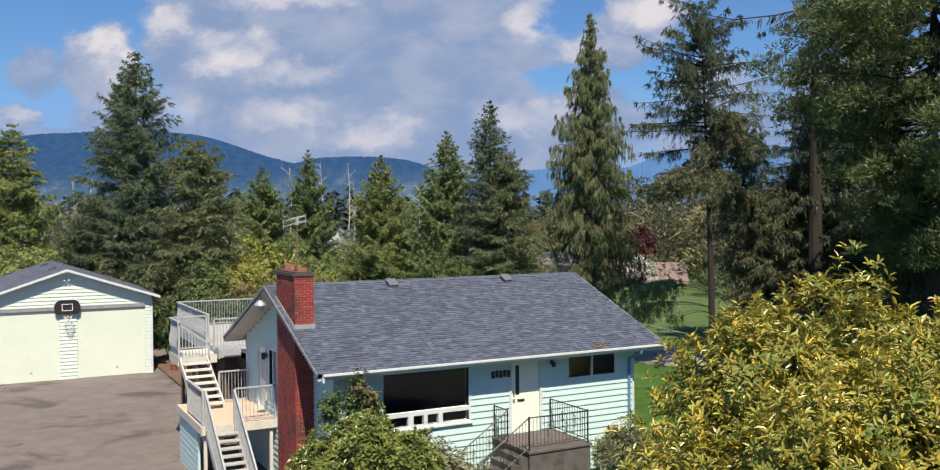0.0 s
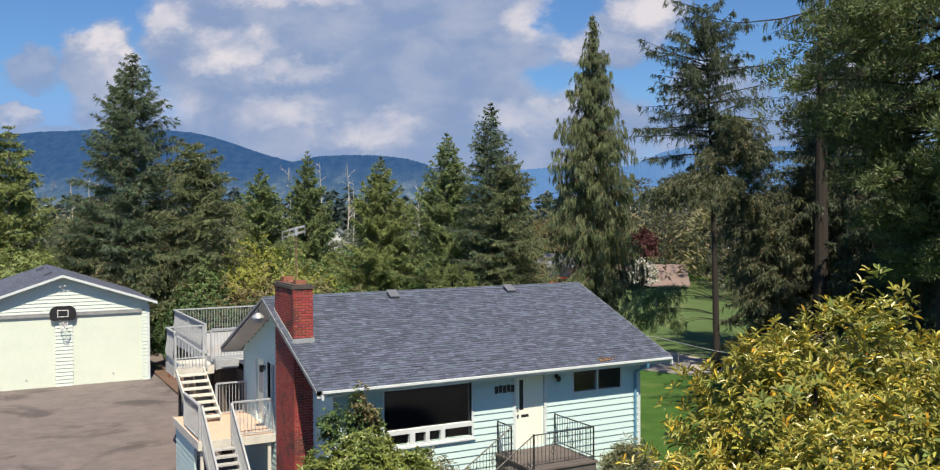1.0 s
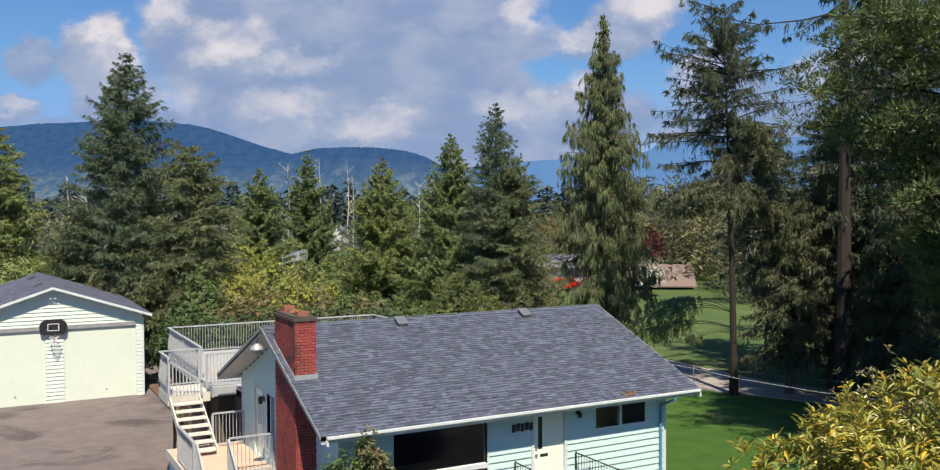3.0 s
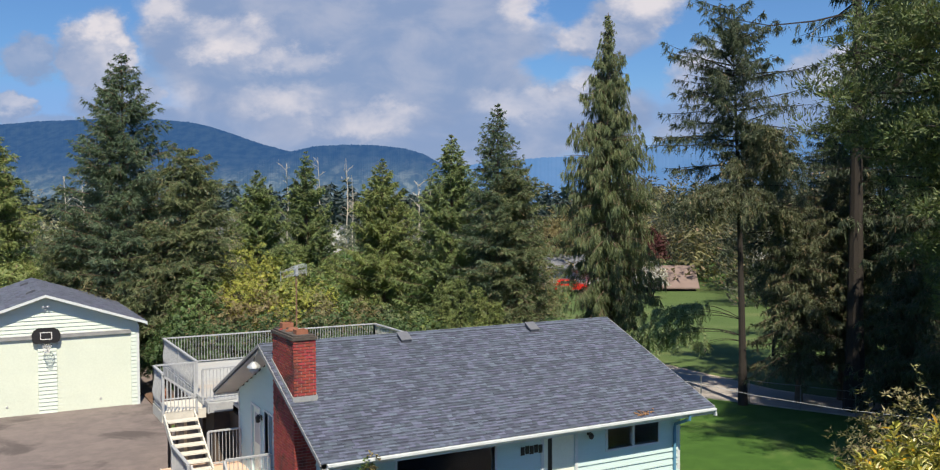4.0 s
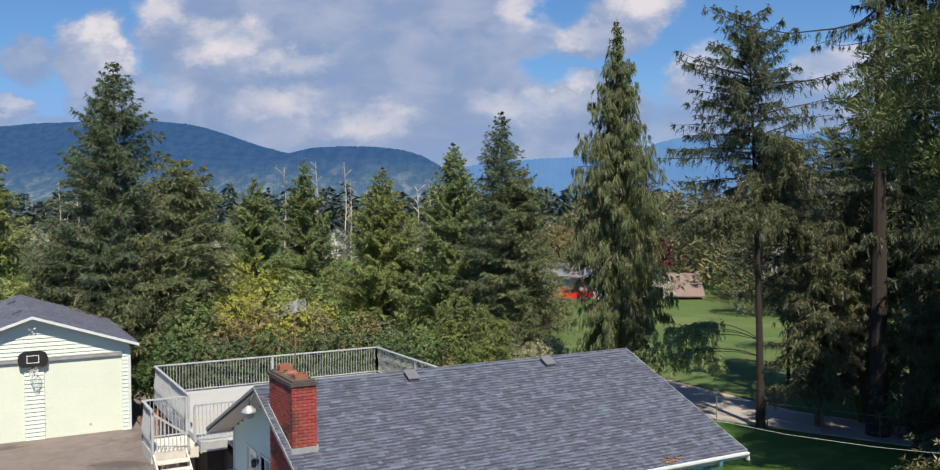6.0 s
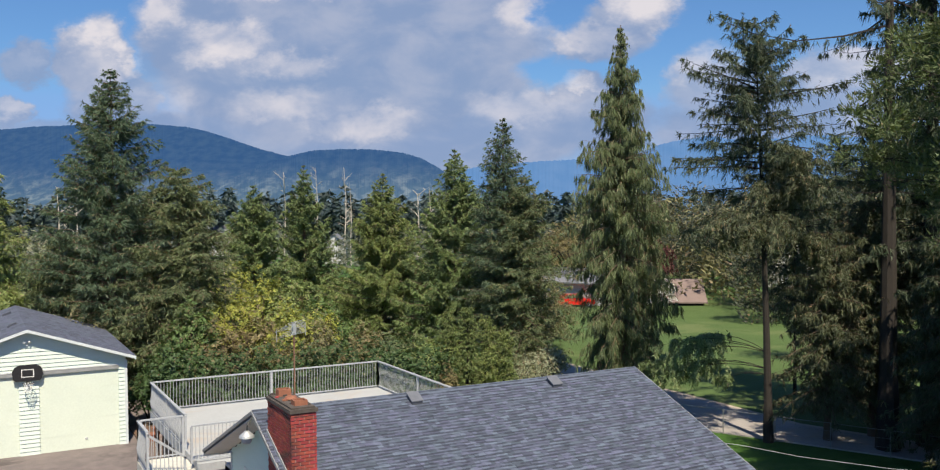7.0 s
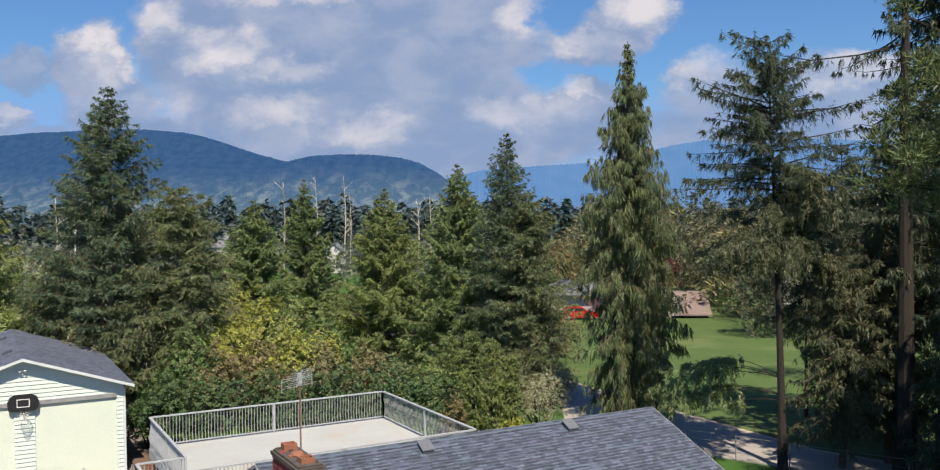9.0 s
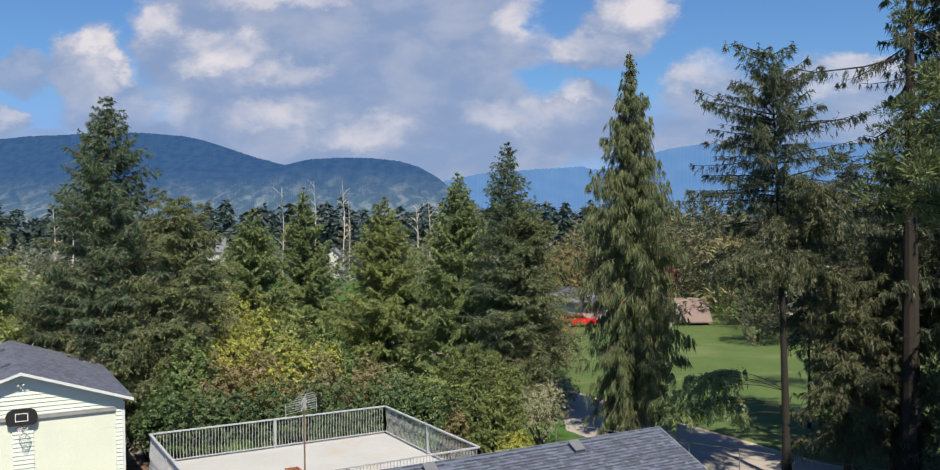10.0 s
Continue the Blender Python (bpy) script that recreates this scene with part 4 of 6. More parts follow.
LZ, LX0 = 2.20, -1.78
UX0, UY0, UY1 = -1.55, 11.10, 12.72
upper = thing("stair_landing", "white painted upper landing beside the deck", "landing", (-0.7, 12, -1.2))
part("floor", Form().box(UX0, UY0, LZ - 0.10, DX0 - 0.06, UY1, LZ), M_STAIR, upper)
part("edge_board", Form().box(UX0 - 0.04, UY0 - 0.04, LZ - 0.34, UX0 - 0.003, UY1 + 0.04, LZ + 0.01), M_STAIR, upper)
part("edge_board", Form().box(UX0, UY0 - 0.04, LZ - 0.30, DX0 - 0.06, UY0 - 0.003, LZ + 0.01), M_STAIR, upper)
part("edge_board", Form().box(UX0, UY1 + 0.003, LZ - 0.30, DX0 - 0.06, UY1 + 0.04, LZ + 0.01), M_RAIL, upper)
for y in (UY0 + 0.1, UY1 - 0.1):
    part("post", Form().box(UX0 + 0.40, y - 0.04, -1.3, UX0 + 0.48, y + 0.04, LZ - 0.10), M_WOOD_DARK, upper)
deck_rail("weathered white railing along the upper landing", (UX0, UY0), (UX0, UY1), LZ, 1.25, (-1.2, 0, 0), 2)
deck_rail("weathered white railing across the landing end", (UX0, UY1), (DX0 - 0.08, UY1), LZ, 1.25, (0, 0.3, 0), 2, curved=False)

slant = thing("handrail", "weathered white rail sloping across the landing front", "railing", (UX0, UY0, LZ), group="white deck railings")
part("post", Form().box(UX0 - 0.035, UY0 - 0.10, LZ - 0.1, UX0 + 0.035, UY0 - 0.045, LZ + 1.22), M_RAIL, slant)
part("post", Form().box(-0.54, UY0 - 0.10, LZ - 0.1, -0.47, UY0 - 0.045, LZ + 0.42), M_RAIL, slant)
part("top_rail", Form().prism([(UX0, UY0 - 0.10, LZ + 1.14), (-0.47, UY0 - 0.10, LZ + 0.34), (-0.47, UY0 - 0.10, LZ + 0.42), (UX0, UY0 - 0.10, LZ + 1.22)], (0, 0.055, 0)), M_RAIL, slant)
for k in range(1, 9):
    x = UX0 + (-0.5 - UX0) * k / 9
    part("baluster", Form().box(x - 0.012, UY0 - 0.085, LZ + 0.02, x + 0.012, UY0 - 0.06, LZ + 1.15 - 0.80 * k / 9), M_RAIL, slant)

LAND_Z = 0.72
lower = thing("side_landing", "tan painted side landing with blue boarded base", "landing", (-0.6, 7.6, -1.2))
part("floor", Form().box(LX0 - 0.05, 5.95, LAND_Z - 0.06, WX0 - 0.03, 9.9, LAND_Z), M_LANDING, lower, "tan painted landing floor")
part("edge_board", Form().box(LX0 - 0.08, 5.91, LAND_Z - 0.26, LX0 - 0.053, 9.94, LAND_Z + 0.005), M_STAIR, lower)
part("edge_board", Form().box(LX0 - 0.05, 5.91, LAND_Z - 0.26, WX0 - 0.03, 5.947, LAND_Z + 0.005), M_STAIR, lower)
part("skirt_wall", Form().box(LX0 + 0.02, 6.9, -1.3, LX0 + 0.08, 9.85, LAND_Z - 0.07), M_SIDING, lower)
for k in range(9):
    part("skirt_board", Form().add([(LX0 + 0.018, 6.9, -1.25 + 0.2 * k), (LX0 + 0.018, 9.85, -1.25 + 0.2 * k), (LX0 + 0.018, 9.85, -1.05 + 0.2 * k), (LX0 + 0.018, 6.9, -1.05 + 0.2 * k),
                                    (LX0 - 0.008, 6.9, -1.25 + 0.2 * k), (LX0 - 0.008, 9.85, -1.25 + 0.2 * k), (LX0 + 0.012, 9.85, -1.05 + 0.2 * k), (LX0 + 0.012, 6.9, -1.05 + 0.2 * k)], BOX_FACES), M_SIDING, lower)
for y in (6.1, 8.0):
    part("post", Form().box(LX0 + 0.02, y - 0.05, -1.3, LX0 + 0.12, y + 0.05, LAND_Z - 0.07), M_STAIR, lower)
part("post", Form().box(0.3, 6.0, -1.3, 0.4, 6.1, LAND_Z - 0.07), M_STAIR, lower)
deck_rail("white railing along the side landing front", (-0.80, 6.0), (WX0 - 0.06, 6.0), LAND_Z, 1.08, (0, -0.4, 0), 2, curved=False)
deck_rail("white railing along the side landing back", (-0.50, 9.45), (WX0 - 0.06, 9.45), LAND_Z, 1.08, (0, 0.4, 0), 2, curved=False)
deck_rail("white railing along the driveway side of the landing", (LX0, 6.05), (LX0, 8.3), LAND_Z, 1.08, (-0.4, 0, 0), 2, curved=False)


def stair(label, x0, x1, y_low, z_low, y_high, z_high, n, rails, paint):
    s = thing("staircase", label, "stairs", ((x0 + x1) / 2, y_low, z_low), group="outside stairs")
    run, rise = (y_high - y_low) / n, (z_high - z_low) / n
    for k in range(n):
        y, z = y_low + run * k, z_low + rise * (k + 1)
        if k < n - 1:
            part("tread", Form().box(x0 + 0.04, y - 0.02, z - 0.045, x1 - 0.04, y + run + 0.01, z), paint, s)
    for x in (x0, x1 - 0.045):
        part("stringer", Form().prism([(x, y_low - 0.05, z_low), (x, y_low + 0.2, z_low), (x, y_high, z_high - 0.26), (x, y_high, z_high - 0.02), (x, y_low - 0.05, z_low + 0.22)], (0.045, 0, 0)), paint, s)
    for x in rails:
        r = part("handrail", Form().prism([(x - 0.028, y_low, z_low + 1.05), (x + 0.028, y_low, z_low + 1.05), (x + 0.028, y_high, z_high + 1.05), (x - 0.028, y_high, z_high + 1.05)], (0, 0, 0.05)), M_RAIL, s)
        m = round((y_high - y_low) / 0.13)
        for k in range(m + 1):
            y = y_low + (y_high - y_low) * k / m
            z = z_low + (z_high - z_low) * k / m
            w = 0.035 if k in (0, m) else 0.013
            part("post" if w > 0.02 else "baluster", Form().box(x - w, y - w, z + (0.0 if w > 0.02 else 0.12), x + w, y + w, z + 1.05), M_RAIL, s)
        part("bottom_rail", Form().prism([(x - 0.02, y_low, z_low + 0.12), (x + 0.02, y_low, z_low + 0.12), (x + 0.02, y_high, z_high + 0.12), (x - 0.02, y_high, z_high + 0.12)], (0, 0, 0.04)), M_RAIL, s)


stair("white wooden stair from the landing up to the deck", -1.55, -0.55, 8.50, LAND_Z, UY0 - 0.04, LZ, 8, (), M_STAIR)
stair("worn grey-white stair from the driveway to the landing", -1.74, -0.82, 3.35, -1.22, 5.91, LAND_Z, 11, (-1.72, -0.84), M_STEP)

# ---------------------------------------------------------------- garage
GX0, GX1, GY0, GY1, GZ = -8.05, 0.42, 29.45, 41.0, -1.22
GPX, GPEAK, GEAVE = -3.81, 4.60, 3.02
G_EAVE_X0, G_EAVE_X1 = -8.45, 0.83
GPITCH = (GPEAK - GEAVE) / (G_EAVE_X1 - GPX)
garage = thing("garage", "detached pale blue garage with two cream doors and grey shingle roof", "garage", (GPX, GY0, GZ))


def groof(x):
    return GPEAK - GPITCH * abs(x - GPX)


G_DOORS = [(-7.42, -4.18, GZ, 2.42), (-3.34, 0.08, GZ, 2.42)]


def gfront(u, z):
    return (u, GY0, z)


fw = Form()
for a, b in ((GX0, GPX), (GPX, GX1)):
    for p, q, lo, za, zb in wall_with_holes(a, b, GZ - 0.4, lambda u: groof(u) - 0.15, [h for h in G_DOORS if h[0] < b and h[1] > a]):
        fw.prism([gfront(p, lo), gfront(q, lo), gfront(q, zb), gfront(p, za)], (0, 0.16, 0))
g_front = part("front_wall", fw, M_GSIDING, garage)
part("side_wall", Form().box(GX1 - 0.16, GY0 + 0.16, GZ - 0.4, GX1, GY1, GEAVE), M_GSIDING, garage)
part("side_wall", Form().box(GX0, GY0 + 0.16, GZ - 0.4, GX0 + 0.16, GY1, GEAVE), M_GSIDING, garage)
part("back_wall", Form().prism([(GX0, GY1, GZ - 0.4), (GX1, GY1, GZ - 0.4), (GX1, GY1, groof(GX1) - 0.15), (GPX, GY1, GPEAK - 0.15), (GX0, GY1, groof(GX0) - 0.15)], (0, 0.16, 0)), M_GSIDING, garage)


def g_bounds(z):
    if z < GEAVE - 0.1:
        return (GX0, GX1)
    d = (GPEAK - 0.15 - z) / GPITCH
    return (GPX - d, GPX + d)


siding(g_front, gfront, (0, -1, 0), GX0, GX1, GZ, GPEAK - 0.2, [(a, b, c - 1, d + 0.10) for a, b, c, d in G_DOORS], g_bounds, M_GSIDING)
for cx in (GX0, GX1):
    part("corner_trim", Form().box(cx - 0.06, GY0 - 0.04, GZ, cx + 0.06, GY0 + 0.05, GEAVE - 0.2), M_TRIM, garage)
for a, b, c, d in G_DOORS:
    gd = part("garage_door", Form().box(a + 0.003, GY0 + 0.03, c + 0.02, b - 0.003, GY0 + 0.08, d), M_GDOOR, garage, "plain cream garage door")
    for k in range(1, 5):
        z = c + (d - c) * k / 5
        part("panel_joint", Form().box(a + 0.01, GY0 + 0.026, z - 0.006, b - 0.01, GY0 + 0.031, z + 0.006), M_GDOOR, gd)
    part("door_handle", Form().box((a + b) / 2 + 0.2, GY0 + 0.0, c + 0.45, (a + b) / 2 + 0.3, GY0 + 0.029, c + 0.53), M_SOFFIT, gd)
part("header_band", Form().box(GX0 + 0.1, GY0 - 0.075, 2.44, GX1 - 0.33, GY0 - 0.042, 2.60), M_BAND, garage, "grey header band over the garage doors")
part("header_ledge", Form().box(GX0 + 0.1, GY0 - 0.085, 2.60, GX1 - 0.33, GY0 - 0.045, 2.645), M_SOFFIT, garage, "shallow ledge over the garage doors")
for x0, x1 in ((GPX, G_EAVE_X1), (G_EAVE_X0, GPX)):
    z0, z1 = groof(x0), groof(x1)
    gy0, gy1 = GY0 - 0.43, GY1 + 0.5
    slope = part("roof_slope", Form().prism([(x0, gy0, z0 - 0.014), (x1, gy0, z1 - 0.014), (x1, gy1, z1 - 0.014), (x0, gy1, z0 - 0.014)], (0, 0, -0.10)), M_SHEATH, garage)
    rows = Form()
    length = abs(x1 - x0)
    rng = random.Random(5)
    n = int(length / 0.19)
    for r in range(n):
        up0, up1 = r / n, min(1.0, (r + 1.25) / n)
        lo = G_EAVE_X1 - (G_EAVE_X1 - GPX) * up0 if x1 > GPX else G_EAVE_X0 + (GPX - G_EAVE_X0) * up0
        hi = G_EAVE_X1 - (G_EAVE_X1 - GPX) * up1 if x1 > GPX else G_EAVE_X0 + (GPX - G_EAVE_X0) * up1
        y = gy0 - rng.random() * 0.4
        while y < gy1:
            w = rng.choice((0.3, 0.4, 0.5))
            a, b = max(y, gy0), min(y + w - 0.012, gy1)
            if b > a + 0.04:
                t = 0.014 + rng.random() * 0.008
                rows.add([(lo, a, groof(lo) - 0.01), (lo, b, groof(lo) - 0.01), (hi, b, groof(hi) - 0.01), (hi, a, groof(hi) - 0.01),
                          (lo, a, groof(lo) + t), (lo, b, groof(lo) + t), (hi, b, groof(hi) + 0.001), (hi, a, groof(hi) + 0.001)], BOX_FACES if x1 < GPX + 0.01 else [f[::-1] for f in BOX_FACES])
            y += w
    sh = part("shingles", rows, M_GSHINGLE, slope)
    tagged(sh, kind="stuff")
    part("barge_board", Form().prism([(x0, gy0 - 0.03, z0 - 0.13), (x1, gy0 - 0.03, z1 - 0.13), (x1, gy0 - 0.03, z1 + 0.0), (x0, gy0 - 0.03, z0 + 0.0)], (0, 0.028, 0)), M_TRIM, garage, "white barge board")
    part("soffit", Form().prism([(x0, gy0, z0 - 0.116), (x1, gy0, z1 - 0.116), (x1, GY0, z1 - 0.116), (x0, GY0, z0 - 0.116)], (0, 0, -0.015)), M_SOFFIT, garage)
part("eave_board", Form().box(G_EAVE_X1 - 0.03, GY0 - 0.43, GEAVE - 0.17, G_EAVE_X1 + 0.01, GY1 + 0.5, GEAVE - 0.02), M_TRIM, garage)
for vx, vy in ((GPX - 0.5, 32.2), (GPX - 0.55, 38.0)):
    part("roof_vent", Form().prism([(vx - 0.2, vy, groof(vx - 0.2)), (vx + 0.2, vy, groof(vx + 0.2)), (vx + 0.2, vy, groof(vx + 0.2) + 0.13), (vx - 0.2, vy, groof(vx - 0.2) + 0.10)], (0, 0.4, 0)), M_VENT, garage, "grey metal roof vent")

hoop = thing("basketball_hoop", "dark rounded basketball backboard with white target square, ring and net", "basketball hoop", (GPX, GY0, 2.6))
hy = GY0 - 0.20
out = [(-0.64, 0.05), (-0.60, -0.28), (-0.47, -0.37), (0.47, -0.37), (0.60, -0.28), (0.64, 0.05), (0.55, 0.26), (0.34, 0.38), (-0.34, 0.38), (-0.55, 0.26)]
part("backboard", Form().prism([(GPX + a, hy, 2.60 + b) for a, b in out], (0, 0.05, 0)), M_BLACK, hoop)
f = Form()
for a, b, c, d in ((-0.26, 0.26, 0.14, 0.17), (-0.26, 0.26, -0.19, -0.16), (-0.26, -0.23, -0.16, 0.14), (0.23, 0.26, -0.16, 0.14)):
    f.box(GPX + a, hy - 0.008, 2.60 + c, GPX + b, hy - 0.002, 2.60 + d)
part("target_square", f, M_WHITE, hoop)
part("bracket", Form().box(GPX - 0.15, hy + 0.052, 2.35, GPX + 0.15, GY0 - 0.03, 2.42).box(GPX - 0.15, hy + 0.052, 2.80, GPX + 0.15, GY0 - 0.03, 2.87), M_IRON, hoop)
ring = [(GPX + 0.23 * math.cos(k * math.tau / 24), hy - 0.30 + 0.23 * math.sin(k * math.tau / 24), 2.20) for k in range(25)]
part("ring", Form().tube(ring, 0.012, 6), M_IRON, hoop)
part("ring_arm", Form().box(GPX - 0.05, hy - 0.08, 2.17, GPX + 0.05, hy - 0.002, 2.24), M_IRON, hoop)
for k in range(12):
    a, b = k * math.tau / 12, (k + 1.5) * math.tau / 12
    for s in (1, -1):
        pts = [(GPX + r * math.cos(a + s * (b - a) * w), hy - 0.30 + r * math.sin(a + s * (b - a) * w), 2.20 - 0.42 * w) for w, r in ((0, 0.23), (0.5, 0.16), (1, 0.12))]
        part("net_cord", Form().tube(pts, 0.007, 4), M_WHITE, hoop)
x, y, z = GPX, GY0 - 0.03, 3.98
lamp = thing("garage_flood_lamp", "twin white flood lamp on the garage gable", "lamp", (x, y, z))
part("bracket", Form().box(x - 0.06, y - 0.05, z - 0.06, x + 0.06, y, z + 0.06), M_WHITE, lamp)
for s in (-1, 1):
    part("lamp_head", Form().tube([(x, y - 0.05, z), (x + 0.08 * s, y - 0.10, z + 0.04), (x + 0.13 * s, y - 0.17, z + 0.0)], [0.015, 0.035, 0.06], 10), M_WHITE, lamp)
part("sensor", Form().box(x - 0.035, y - 0.07, z - 0.16, x + 0.035, y - 0.02, z - 0.065), M_SOFFIT, lamp)

# ---------------------------------------------------------------- plants
def blades(base, way, length, width, rng, droop=0.0, size=1.0):
    """Slim leaf or needle-spray triangles: one for each base point."""
    n = len(base)
    way = way / np.maximum(np.linalg.norm(way, axis=1, keepdims=True), 1e-6)
    rand = rng.normal(size=(n, 3))
    side = np.cross(way, rand)
    side /= np.maximum(np.linalg.norm(side, axis=1, keepdims=True), 1e-6)
    ln = (length * size * rng.uniform(0.6, 1.3, n))[:, None]
    wd = (width * np.sqrt(size) * rng.uniform(0.7, 1.2, n))[:, None]
    tip = base + way * ln
    tip[:, 2] -= droop * ln[:, 0]
    verts = np.stack([base - side * wd * 0.5, base + side * wd * 0.5, tip], 1).reshape(-1, 3)
    return verts, 3


def fast_mesh(name, verts, per, mat, smooth=False):
    """A mesh of many loose faces with per corners each."""
    n = len(verts) // per
    me = bpy.data.meshes.new(name)
    me.vertices.add(len(verts))
    me.vertices.foreach_set("co", np.asarray(verts, np.float32).ravel())
    me.loops.add(len(verts))
    me.loops.foreach_set("vertex_index", np.arange(len(verts), dtype=np.int32))
    me.polygons.add(n)
    me.polygons.foreach_set("loop_start", np.arange(0, len(verts), per, dtype=np.int32))
    me.polygons.foreach_set("loop_total", np.full(n, per, np.int32))
    me.materials.append(mat)
    me.update(calc_edges=True)
    return me


def conifer_meshes(seed, height, radius, mat, crown_from=0.06, power=0.85, whorls=34, per_whorl=7, droop=0.25, rise=0.25,
                   twig=0.30, needle=0.26, needle_w=0.085, weeping=0.0, ragged=0.25, trunk_r=None, lean=(0, 0), bushy=1.0, bark=None, gap=0.0, shoulder=1.0, fuzz=0.42, thick=0.34):
    """Trunk with limbs, and a crown of needle sprays on drooping boughs."""
    rng = np.random.default_rng(seed)
    trunk_r = trunk_r or 0.012 * height + 0.06
    lean = np.array([lean[0], lean[1], 0.0])
    wood = Form()
    axis = lambda z: lean * (z / height) ** 1.5
    zs = np.linspace(0, height * 0.985, 9)
    wood.tube([tuple(axis(z) + np.array([0, 0, z])) for z in zs], [trunk_r * (1 - 0.96 * (z / height)) * (1.25 if z == 0 else 1.0) for z in zs], 9)
    bases, ways, sizes = [], [], []
    for w in range(whorls):
        f = (w + rng.uniform(0, 0.6)) / whorls
        z = height * (crown_from + (0.985 - crown_from) * f)
        u = (z / height - crown_from) / (1 - crown_from)
        reach = radius * min(1.0, max(0.012, 1 - u) / shoulder) ** power * (0.7 + 0.3 * min(1, u * 5 + 0.3))
        for b in range(max(3, round(per_whorl * (0.85 + 0.45 * u)))):
            if rng.random() < gap:
                continue
            az = rng.uniform(0, math.tau)
            ln = max(0.07, reach * rng.uniform(1 - 1.6 * ragged, 1 + ragged * 0.6))
            out = np.array([math.cos(az), math.sin(az), 0.0])
            side = np.array([-out[1], out[0], 0.0])
            tilt = rise * (0.3 + 1.4 * u) + rng.normal(0, 0.10) - 0.10
            n = max(4, int(ln / (0.15 / bushy)))
            s = np.sort(rng.uniform(0.10, 1.0, n))
            start = axis(z) + np.array([0, 0, z])

            def along(q):
                q = np.asarray(q)[:, None]
                drop = tilt * q - droop * (1.25 - u * 0.6) * q ** 2 + 0.10 * q ** 4
                return start + out * (ln * q) + np.array([0, 0, 1.0]) * (ln * drop)

            pts = along(np.array([0, 0.35, 0.7, 1.0]))
            r0 = max(0.010, 0.010 * ln + 0.006)
            wood.tube([tuple(p) for p in pts], [r0, r0 * 0.75, r0 * 0.45, r0 * 0.12], 4)
            p = along(s)
            for sgn in (-1, 1):
                tl = twig * ln * (1.08 - s) * rng.uniform(0.5, 1.15, n) + min(0.14, 0.12 * ln)
                k = 4 + int(3 * bushy)
                q = rng.uniform(0.05, 1.0, (n, k))
                d = out * 0.62 + side * sgn * 0.78 + np.array([0, 0, -0.18])
                if weeping:
                    d = out * 0.25 + side * sgn * 0.30 + np.array([0, 0, -weeping])
                d = d + rng.normal(0, 1, (n, 3)) * np.array([0.18, 0.18, thick])
                base = (p[:, None, :] + d[:, None, :] * (tl[:, None] * q)[..., None]).reshape(-1, 3)
                way = np.repeat(d, k, 0) + rng.normal(0, fuzz, (n * k, 3))
                bases.append(base)
                ways.append(way)
                sizes.append(np.full(n * k, min(1.0, 0.30 + 0.50 * ln)))
    base, way = np.concatenate(bases), np.concatenate(ways)
    verts, per = blades(base, way, needle * 1.3, needle_w * 0.82, rng, 0.25 + 0.4 * weeping, np.concatenate(sizes))
    crown = fast_mesh("crown", verts, per, mat)
    return mesh_of("trunk", wood, bark or M_BARK), crown


def plant_tree(name, label, category, x, y, meshes, turn=0.0, scale=1.0, group="", sink=0.15):
    t = thing(name, label, category, (x, y, ground_z(x, y) - sink), group)
    t.rotation_euler = (0, 0, radians(turn))
    t.scale = (scale, scale, scale)
    for n, me in zip(("trunk", "crown"), meshes):
        ob = new(n, me)
        ob.parent = t
    return t


def rosettes(points, axes, leaf, leaf_w, count, rng, spread=0.9, fold=0.25, droop=0.15, plain=False):
    """Whorls of pointed leaves, folded along the midrib, at shoot tips."""
    n = len(points)
    axes = axes / np.linalg.norm(axes, axis=1, keepdims=True)
    ref = np.where(np.abs(axes[:, 2:3]) < 0.9, np.array([[0, 0, 1.0]]), np.array([[1.0, 0, 0]]))
    a = np.cross(axes, ref)
    a /= np.linalg.norm(a, axis=1, keepdims=True)
    b = np.cross(axes, a)
    ang = rng.uniform(0, math.tau, (n, 1)) + np.arange(count)[None, :] * 2.4 + rng.normal(0, 0.2, (n, count))
    lift = rng.uniform(0.15, 1.1, (n, count))
    out = a[:, None] * np.cos(ang)[..., None] + b[:, None] * np.sin(ang)[..., None]
    way = out * spread + axes[:, None] * lift[..., None]
    way[..., 2] -= droop
    way /= np.linalg.norm(way, axis=2, keepdims=True)
    side = np.cross(way, axes[:, None] + rng.normal(0, 0.15, (n, count, 3)))
    side /= np.maximum(np.linalg.norm(side, axis=2, keepdims=True), 1e-5)
    up = np.cross(side, way)
    ln = (leaf * rng.uniform(0.65, 1.2, (n, count)))[..., None]
    wd = (leaf_w * rng.uniform(0.8, 1.15, (n, count)))[..., None]
    p = points[:, None] + way * 0.02 - axes[:, None] * (rng.uniform(0, 0.6, (n, count)) * leaf)[..., None]
    m1, m2 = p + way * ln * 0.35, p + way * ln * 0.7 - up * ln * 0.04
    tip = p + way * ln - up * ln * 0.14
    if plain:
        return np.stack([p, m1 + side * wd * 0.5, tip, m1 - side * wd * 0.5], 2).reshape(-1, 3)
    e = up * wd * fold
    one = np.stack([p, m1 + side * wd * 0.5 + e, m2 + side * wd * 0.42 + e, tip], 2)
    two = np.stack([p, tip, m2 - side * wd * 0.42 + e, m1 - side * wd * 0.5 + e], 2)
    return np.concatenate([one.reshape(-1, 3), two.reshape(-1, 3)])


